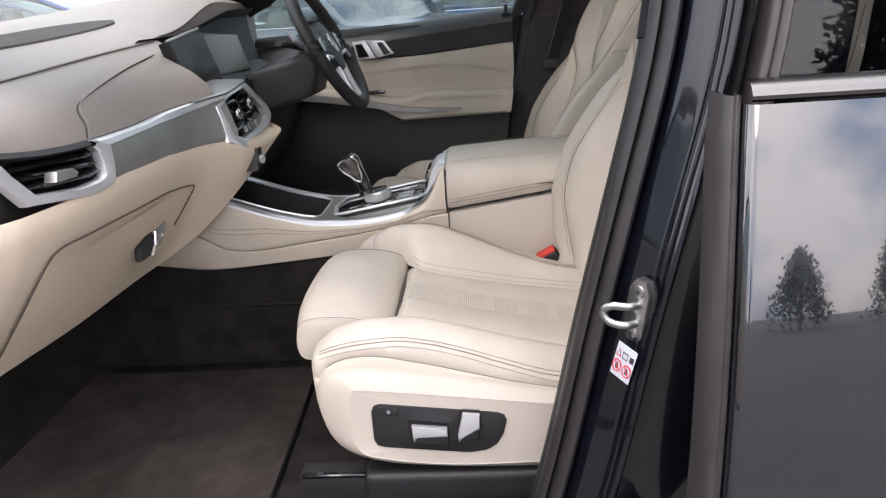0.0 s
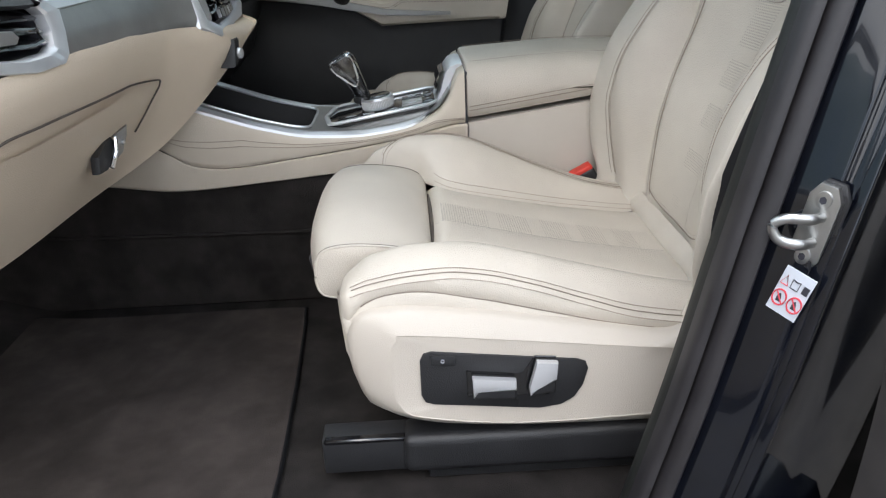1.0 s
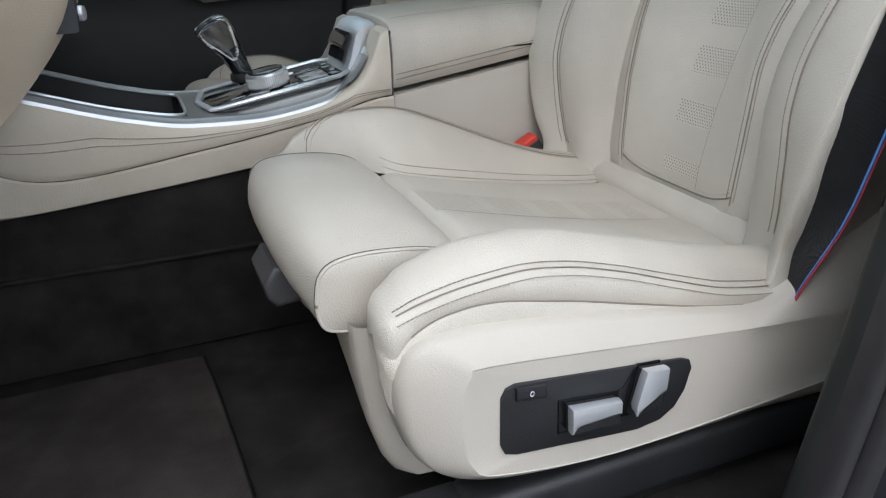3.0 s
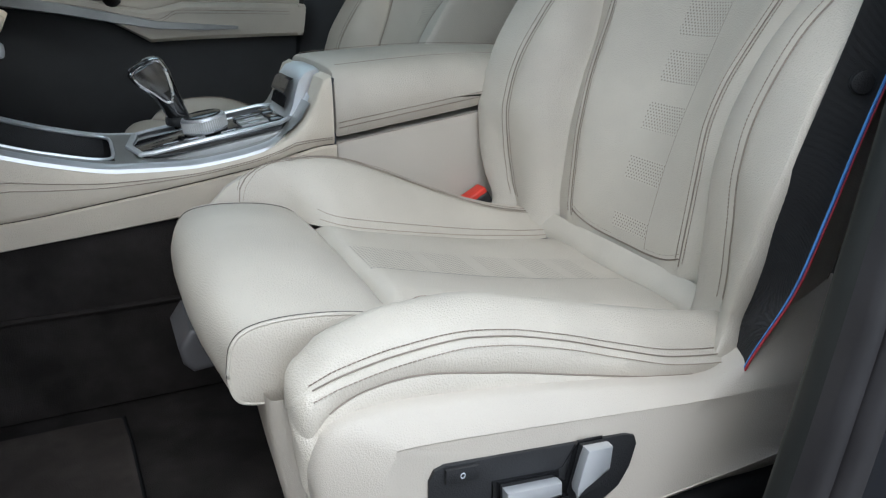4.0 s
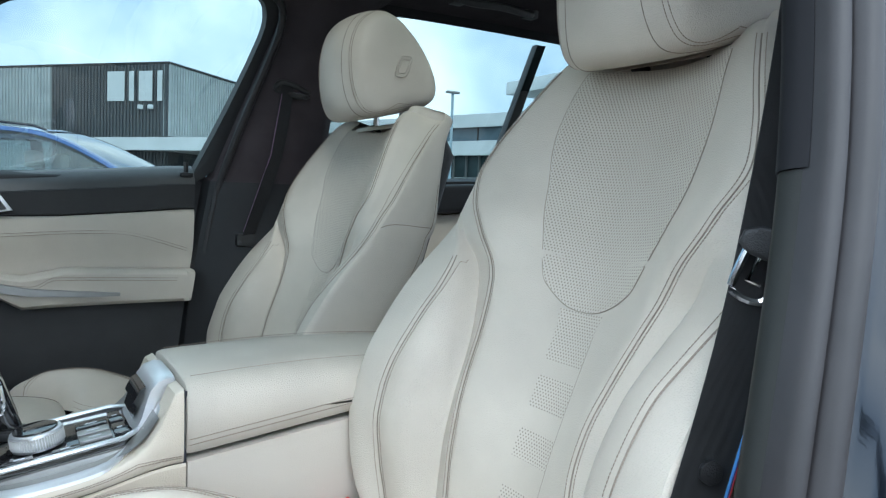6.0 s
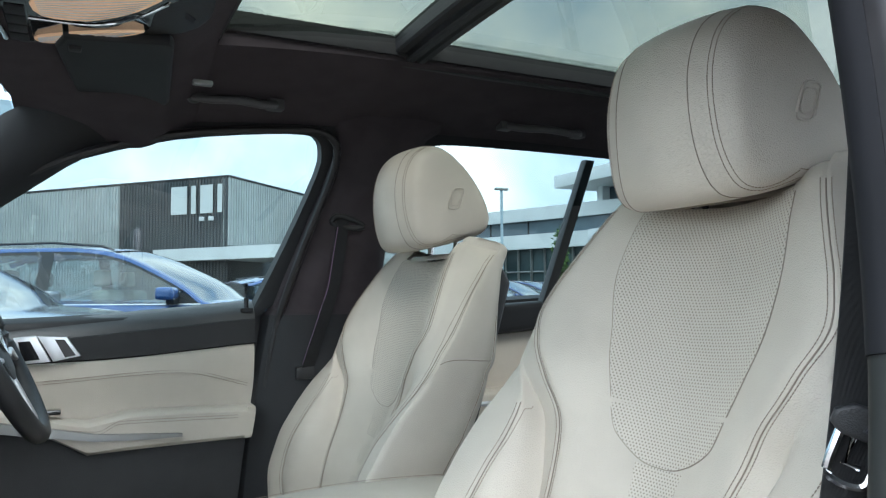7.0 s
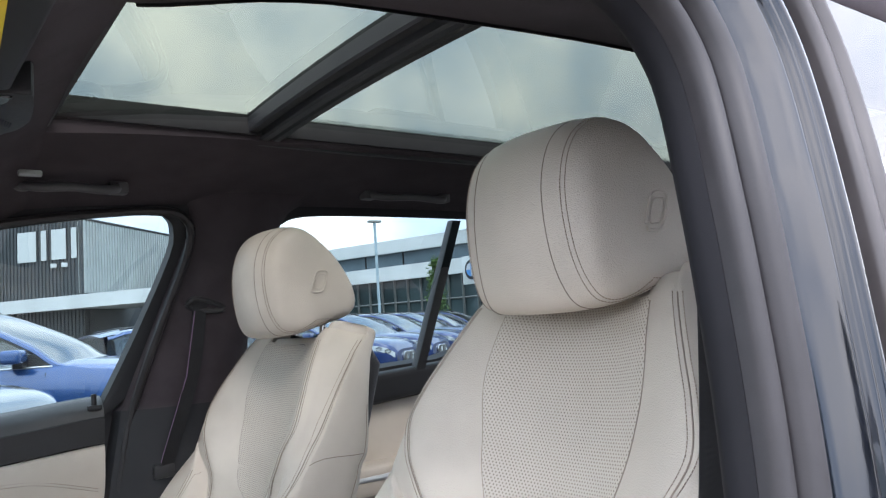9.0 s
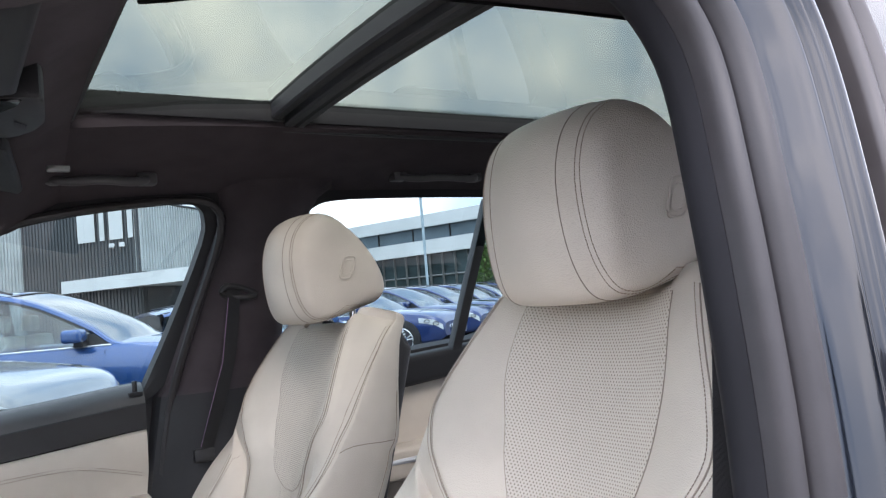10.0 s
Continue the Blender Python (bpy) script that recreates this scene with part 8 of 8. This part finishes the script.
        for x in (xf - 0.90, xr + 0.95):
            put("wheel_arch", disc((x, s * (W - 0.095), 0.38), (0, 1, 0), 0.42, 0.20, 32, 0.02), BLACK_PLASTIC)
            tyre = put("tyre", disc((x, s * (W - 0.085), 0.36), (0, 1, 0), 0.36, 0.22, 32, 0.04), TYRE)
            put("rim_dish", disc((x, s * (W + 0.020), 0.36), (0, 1, 0), 0.265, 0.012, 32, 0.004), INK, tyre)
            put("rim", tube([(x + 0.262 * math.cos(a), s * (W + 0.026), 0.36 + 0.262 * math.sin(a)) for a in [2 * math.pi * k / 32 for k in range(32)]], 0.014, 6, closed=True), SATIN, tyre)
            for k in range(5):
                for e in (-0.16, 0.16):
                    a = 2 * math.pi * k / 5 + 0.3
                    put("spoke", tube([(x + 0.04 * math.cos(a), s * (W + 0.026), 0.36 + 0.04 * math.sin(a)), (x + 0.258 * math.cos(a + e), s * (W + 0.028), 0.36 + 0.258 * math.sin(a + e))], 0.014, 5), SATIN, tyre)
    # windscreen bowed between the two rails, roof behind it, tail glass
    def across(x, bow, lift, keep=1.0):
        p = q(x, rail_f(x), 1)
        return [Vector((x + bow * (1 - t * t), t * (p.y - 0.035) * keep, p.z + lift * (1 - t * t))) for t in (-1, -0.8, -0.5, -0.2, 0, 0.2, 0.5, 0.8, 1)]
    put("windscreen", loft([across(-0.30 + 1.25 * k / 10, 0.13 + 0.12 * k / 10, 0.045 - 0.02 * k / 10) for k in range(11)]), CAR_SCREEN)
    put("roof", loft([across(-2.0 + 1.72 * k / 14, 0.13 * max(0, (k - 10) / 4), 0.045) for k in range(15)]), paint)
    put("roof_edge", loft([[p + Vector((0.02, 0, 0.004)) for p in across(-0.33, 0.13, 0.045)], [p + Vector((0.05, 0, 0.002)) for p in across(-0.28, 0.13, 0.045)]]), GLOSS_BLACK)
    put("spoiler", loft([[p + Vector((-0.02, 0, 0.012)) for p in across(-2.0, 0, 0.045)], [p + Vector((-0.24, 0, -0.03)) for p in across(-2.0, 0, 0.045)], [p + Vector((-0.22, 0, -0.06)) for p in across(-2.0, 0, 0.045)]]), paint)
    put("rear_glass", loft([[p + Vector((-0.20, 0, -0.05)) for p in across(-2.0, 0, 0.04)], [Vector((xr + 0.10, t * W * 0.84, waist + 0.01)) for t in (-1, -0.8, -0.5, -0.2, 0, 0.2, 0.5, 0.8, 1)]]), CAR_GLASS)
    put("dashboard", block((0.35, -W * 0.84, waist - 0.12), (0.95, W * 0.84, waist + 0.005), 0.04, 2), BLACK_PLASTIC)
    # seats seen through the windows
    for x, y in ((-0.30, -0.37), (-0.30, 0.37), (-1.35, -0.40), (-1.35, 0.40)):
        chair = put("cabin_seat", block((x - 0.20, y - 0.24, 0.55), (x + 0.02, y + 0.24, waist + 0.15), 0.08, 3), LEATHER)
        put("cabin_headrest", block((x - 0.22, y - 0.13, waist + 0.19), (x - 0.10, y + 0.13, waist + 0.38), 0.05, 3), LEATHER, chair)
    car.matrix_basis = Matrix.Translation(at) @ Matrix.Rotation(radians(face), 4, "Z")
    return car


suv = profile_car("parked_suv", (0.90, 8.62, 0.0), -25, BLUE_PAINT, "bright blue parked SUV with black roof rails", tall=1.78, long=5.0)
near = profile_car("parked_car", (-1.22, 6.85, 0.0), -33, PALE_PAINT, "silver parked car whose bonnet mirrors the sky", tall=1.72, long=4.8, wide=1.90)
copy_thing(suv, Matrix.Translation((-5.8, 9.2, 0)) @ Matrix.Rotation(radians(22), 4, "Z"))
copy_thing(suv, Matrix.Translation((-8.0, 12.4, 0)) @ Matrix.Rotation(radians(22), 4, "Z"))
hatch = profile_car("parked_hatchback", (4.55, 11.6, 0.0), 5, BLUE_PAINT, "blue parked hatchback with red tail lamps", tall=1.52, long=4.5, wide=1.84)
row_car = profile_car("parked_car", (7.65, 14.74, 0.0), -54, NAVY_PAINT, "dark blue parked car in a row before the showroom", tall=1.62, long=4.8)
for k in range(1, 6):
    copy_thing(row_car, Matrix.Translation((7.65 + 2.16 * k, 14.74 + 1.74 * k, 0)) @ Matrix.Rotation(radians(-54), 4, "Z"))


def wall_between(a, b, z0, z1, thick=0.3, rib=0.0, n=1):
    """A wall between two ground points, with upright ribs if asked for."""
    a, b = Vector((*a, 0)), Vector((*b, 0))
    d = (b - a).normalized()
    out = Vector((d.y, -d.x, 0))
    pts = []
    if rib:
        for i in range(n):
            t0 = a.lerp(b, i / n)
            t1 = a.lerp(b, (i + 0.6) / n)
            t2 = a.lerp(b, (i + 1) / n)
            pts += [t0, t0.lerp(t1, 0.12) + out * rib, t1.lerp(t0, 0.12) + out * rib, t1]
        pts.append(b)
    else:
        pts = [a, b]
    return loft([[p + Vector((0, 0, z0)) for p in pts], [p + Vector((0, 0, z1)) for p in pts], [p - out * thick + Vector((0, 0, z1)) for p in pts], [p - out * thick + Vector((0, 0, z0)) for p in pts]])


hall = thing("dealership_hall", (6.8, 36.4, 0), "large clad dealership hall in charcoal and pale grey", "building")
K, KL, KR = (6.8, 36.4), (-20.0, 67.8), (24.0, 53.5)
KD = (2.15, 41.85)
part("charcoal_wall", wall_between(KD, K, 0.0, 7.0, rib=0.05, n=36), DARK_CLAD, hall, "charcoal ribbed cladding", smooth=False)
part("pale_wall", wall_between(KL, KD, 0.0, 7.0, rib=0.05, n=160), LIGHT_GREY_CLAD, hall, "pale grey ribbed cladding", smooth=False)
part("pale_wall", wall_between(K, KR, 3.6, 7.0, rib=0.05, n=110), LIGHT_GREY_CLAD, hall, "pale grey ribbed cladding", smooth=False)
part("charcoal_base", wall_between(K, (10.2, 39.7), 0.0, 3.6), DARK_CLAD, hall)
part("glass_base", wall_between((10.2, 39.7), KR, 0.0, 3.6), SHOP_GLASS, hall, "dark ground-floor glazing")
part("roof_edge", tube([(*KL, 7.05), (*KD, 7.05), (*K, 7.05), (*KR, 7.05)], 0.08, 6), DARK_TRIM, hall)
part("roof", loft([[Vector((*KL, 7.0)), Vector((*K, 7.0))], [Vector((10, 90, 7.0)), Vector((*KR, 7.0))]]), LIGHT_GREY_CLAD, hall)
part("canopy", wall_between((3.6, 39.3), (10.0, 29.8), 2.85, 3.45, thick=1.2), WHITE_WALL, hall, "white projecting canopy")
part("canopy_soffit", loft([[Vector((3.6, 39.3, 2.86)), Vector((10.0, 29.8, 2.86))], [Vector((7.0, 41.0, 2.86)), Vector((14.0, 33.0, 2.86))]]), WHITE_WALL, hall)
# sign: four plain white blocks on the charcoal wall
d = (Vector((*K, 0)) - Vector((*KD, 0))).normalized()
out = Vector((d.y, -d.x, 0))
base = Vector((*K, 0)) - d * 3.55
for s0, s1 in ((0.0, 1.05), (1.32, 1.62), (1.90, 2.70), (2.98, 3.28)):
    a = base + d * s0 + out * 0.12
    b = base + d * s1 + out * 0.12
    part("sign_block", wall_between((a.x, a.y), (b.x, b.y), 5.25, 6.68, thick=0.14), SIGN_WHITE, hall, "plain white sign block")
for s in (2.05, 2.65):
    p = base + d * s + out * 0.18
    part("floodlight", block((p.x - 0.12, p.y - 0.12, 4.86), (p.x + 0.12, p.y + 0.12, 5.06), 0.03), WHITE_WALL, hall)

show = thing("showroom", (24, 38, 0), "white and glass car showroom with banded windows", "building")
A, B = (19.0, 49.5), (26.6, 26.0)
part("top_band", wall_between(A, B, 5.35, 6.1, thick=1.0), WHITE_WALL, show, "white roof band")
part("upper_windows", wall_between((A[0] + 0.3, A[1]), (B[0] + 0.3, B[1]), 4.55, 5.36), BAND_GLASS, show, "band of upper windows")
part("middle_band", wall_between(A, B, 3.72, 4.56, thick=1.0), WHITE_WALL, show, "white middle band")
part("ground_glass", wall_between((A[0] + 0.6, A[1]), (B[0] + 0.6, B[1]), 0.0, 3.74), SHOP_GLASS, show, "dark ground-floor glazing")
for k in range(26):
    t = k / 25
    x, y = A[0] + (B[0] - A[0]) * t + 0.45, A[1] + (B[1] - A[1]) * t
    part("mullion", block((x - 0.05, y - 0.05, 0), (x + 0.05, y + 0.05, 3.73), 0), GREY_TRIM, show)
    if k % 3 == 0:
        part("upper_mullion", block((x - 0.22, y - 0.03, 4.55), (x - 0.12, y + 0.03, 5.36), 0), DARK_TRIM, show)
part("transom", tube([(A[0] + 0.5, A[1], 2.4), (B[0] + 0.5, B[1], 2.4)], 0.05, 6), GREY_TRIM, show)
part("white_wall", wall_between((19.2, 48.8), (20.6, 44.5), 0.0, 3.73, thick=0.2), WHITE_WALL, show)
part("entrance_canopy", block((24.0, 24.5, 7.0), (34.0, 33.0, 7.7), 0.05), WHITE_WALL, show, "high white entrance canopy")
part("entrance_column", block((25.8, 31.0, 0), (26.3, 31.5, 7.0), 0.03), WHITE_WALL, show)
part("entrance_glass", block((26.5, 25.5, 0), (33.0, 32.0, 7.0), 0), BAND_GLASS, show)
part("shop_tail", loft([[Vector((A[0] + 1, A[1], z)), Vector((B[0] + 14, B[1] + 20, z))] for z in (0.0, 6.0)]), WHITE_WALL, show)
part("brand_panel", block((24.15, 28.6, 3.0), (24.35, 30.2, 4.5), 0.02), WHITE_WALL, show, "white panel with a plain roundel")
part("roundel", disc((24.12, 29.4, 3.75), (-1, 0, 0), 0.52, 0.06, 28, 0.01), INK, show)
for a in range(4):
    q = [Vector((24.08, 29.4, 3.75))] + [Vector((24.08, 29.4 + 0.36 * math.cos(t), 3.75 + 0.36 * math.sin(t))) for t in [math.pi / 2 * (a + k / 6) for k in range(7)]]
    b = bmesh.new()
    b.faces.new([b.verts.new(v) for v in q])
    part("roundel_field", b, STRIPE_BLUE if a % 2 else LABEL, show)

post = thing("lamp_post", (16.1, 25.6, 0), "slim pale blue-grey lamp post", "lamp post")
part("pole", tube([(16.1, 25.6, 0), (16.1, 25.6, 5.55)], 0.06, 10), material("pale_post_paint", (0.35, 0.45, 0.5), 0.4), post)
part("head", block((15.8, 25.5, 5.5), (16.4, 25.7, 5.6), 0.03), GREY_TRIM, post)


def conifer(name, at, height, spread, mat, label, seed, clumps=260, leaf=1.0):
    rnd = random.Random(seed)
    t = thing(name, at, label, "tree")
    part("trunk", tube([Vector(at), Vector(at) + Vector((0.05, 0, height * 0.5)), Vector(at) + Vector((0, 0, height * 0.93))], 0.06 * height / 3, 8), BARK, t)
    b = bmesh.new()
    for _ in range(clumps):
        f = rnd.random() ** 0.8
        r = spread * (1 - f) ** 0.75 * (0.35 + 0.65 * math.sqrt(rnd.random())) * rnd.uniform(0.8, 1.15)
        a = rnd.uniform(0, 6.283)
        c = Vector(at) + Vector((r * math.cos(a), r * math.sin(a), height * (0.06 + 0.94 * f)))
        for _ in range(5):
            s = spread * leaf * rnd.uniform(0.08, 0.2)
            u = Vector((rnd.gauss(0, 1), rnd.gauss(0, 1), rnd.gauss(0.6, 1))).normalized() * s * 1.6
            v = Vector((rnd.gauss(0, 1), rnd.gauss(0, 1), rnd.gauss(0, 1))).normalized() * s * 0.5
            o = c + Vector((rnd.gauss(0, s), rnd.gauss(0, s), rnd.gauss(0, s)))
            b.faces.new((b.verts.new(o), b.verts.new(o + u * 0.5 + v), b.verts.new(o + u), b.verts.new(o + u * 0.5 - v)))
    part("crown", b, mat, t, smooth=False)
    return t


conifer("clipped_conifer", (19.3, 25.9, 0), 3.9, 0.62, LEAF, "narrow bright green conifer before the showroom", 3, 420)
# trees behind the camera, mirrored in the rear door and its glass
for k, (x, y, hh) in enumerate(((4.6, -24.0, 5.9), (13.0, -25.0, 6.6), (19.0, -27.0, 8.0), (-9.0, -30.0, 6.5), (27.0, -16.0, 8.5), (33.0, -8.0, 9.5))):
    conifer("conifer", (x, y, 0), hh, 2.7, DARK_LEAF, "dark ragged conifer at the edge of the car park", 20 + k, 700, 0.55)

# daylight passes the panes
for ob in scene.objects:
    if ob.type == "MESH" and ob.data.materials and ob.data.materials[0] in (SIDE_GLASS, SCREEN_GLASS, ROOF_GLASS, FRIT, CAR_GLASS, PRIVACY):
        ob.visible_shadow = False
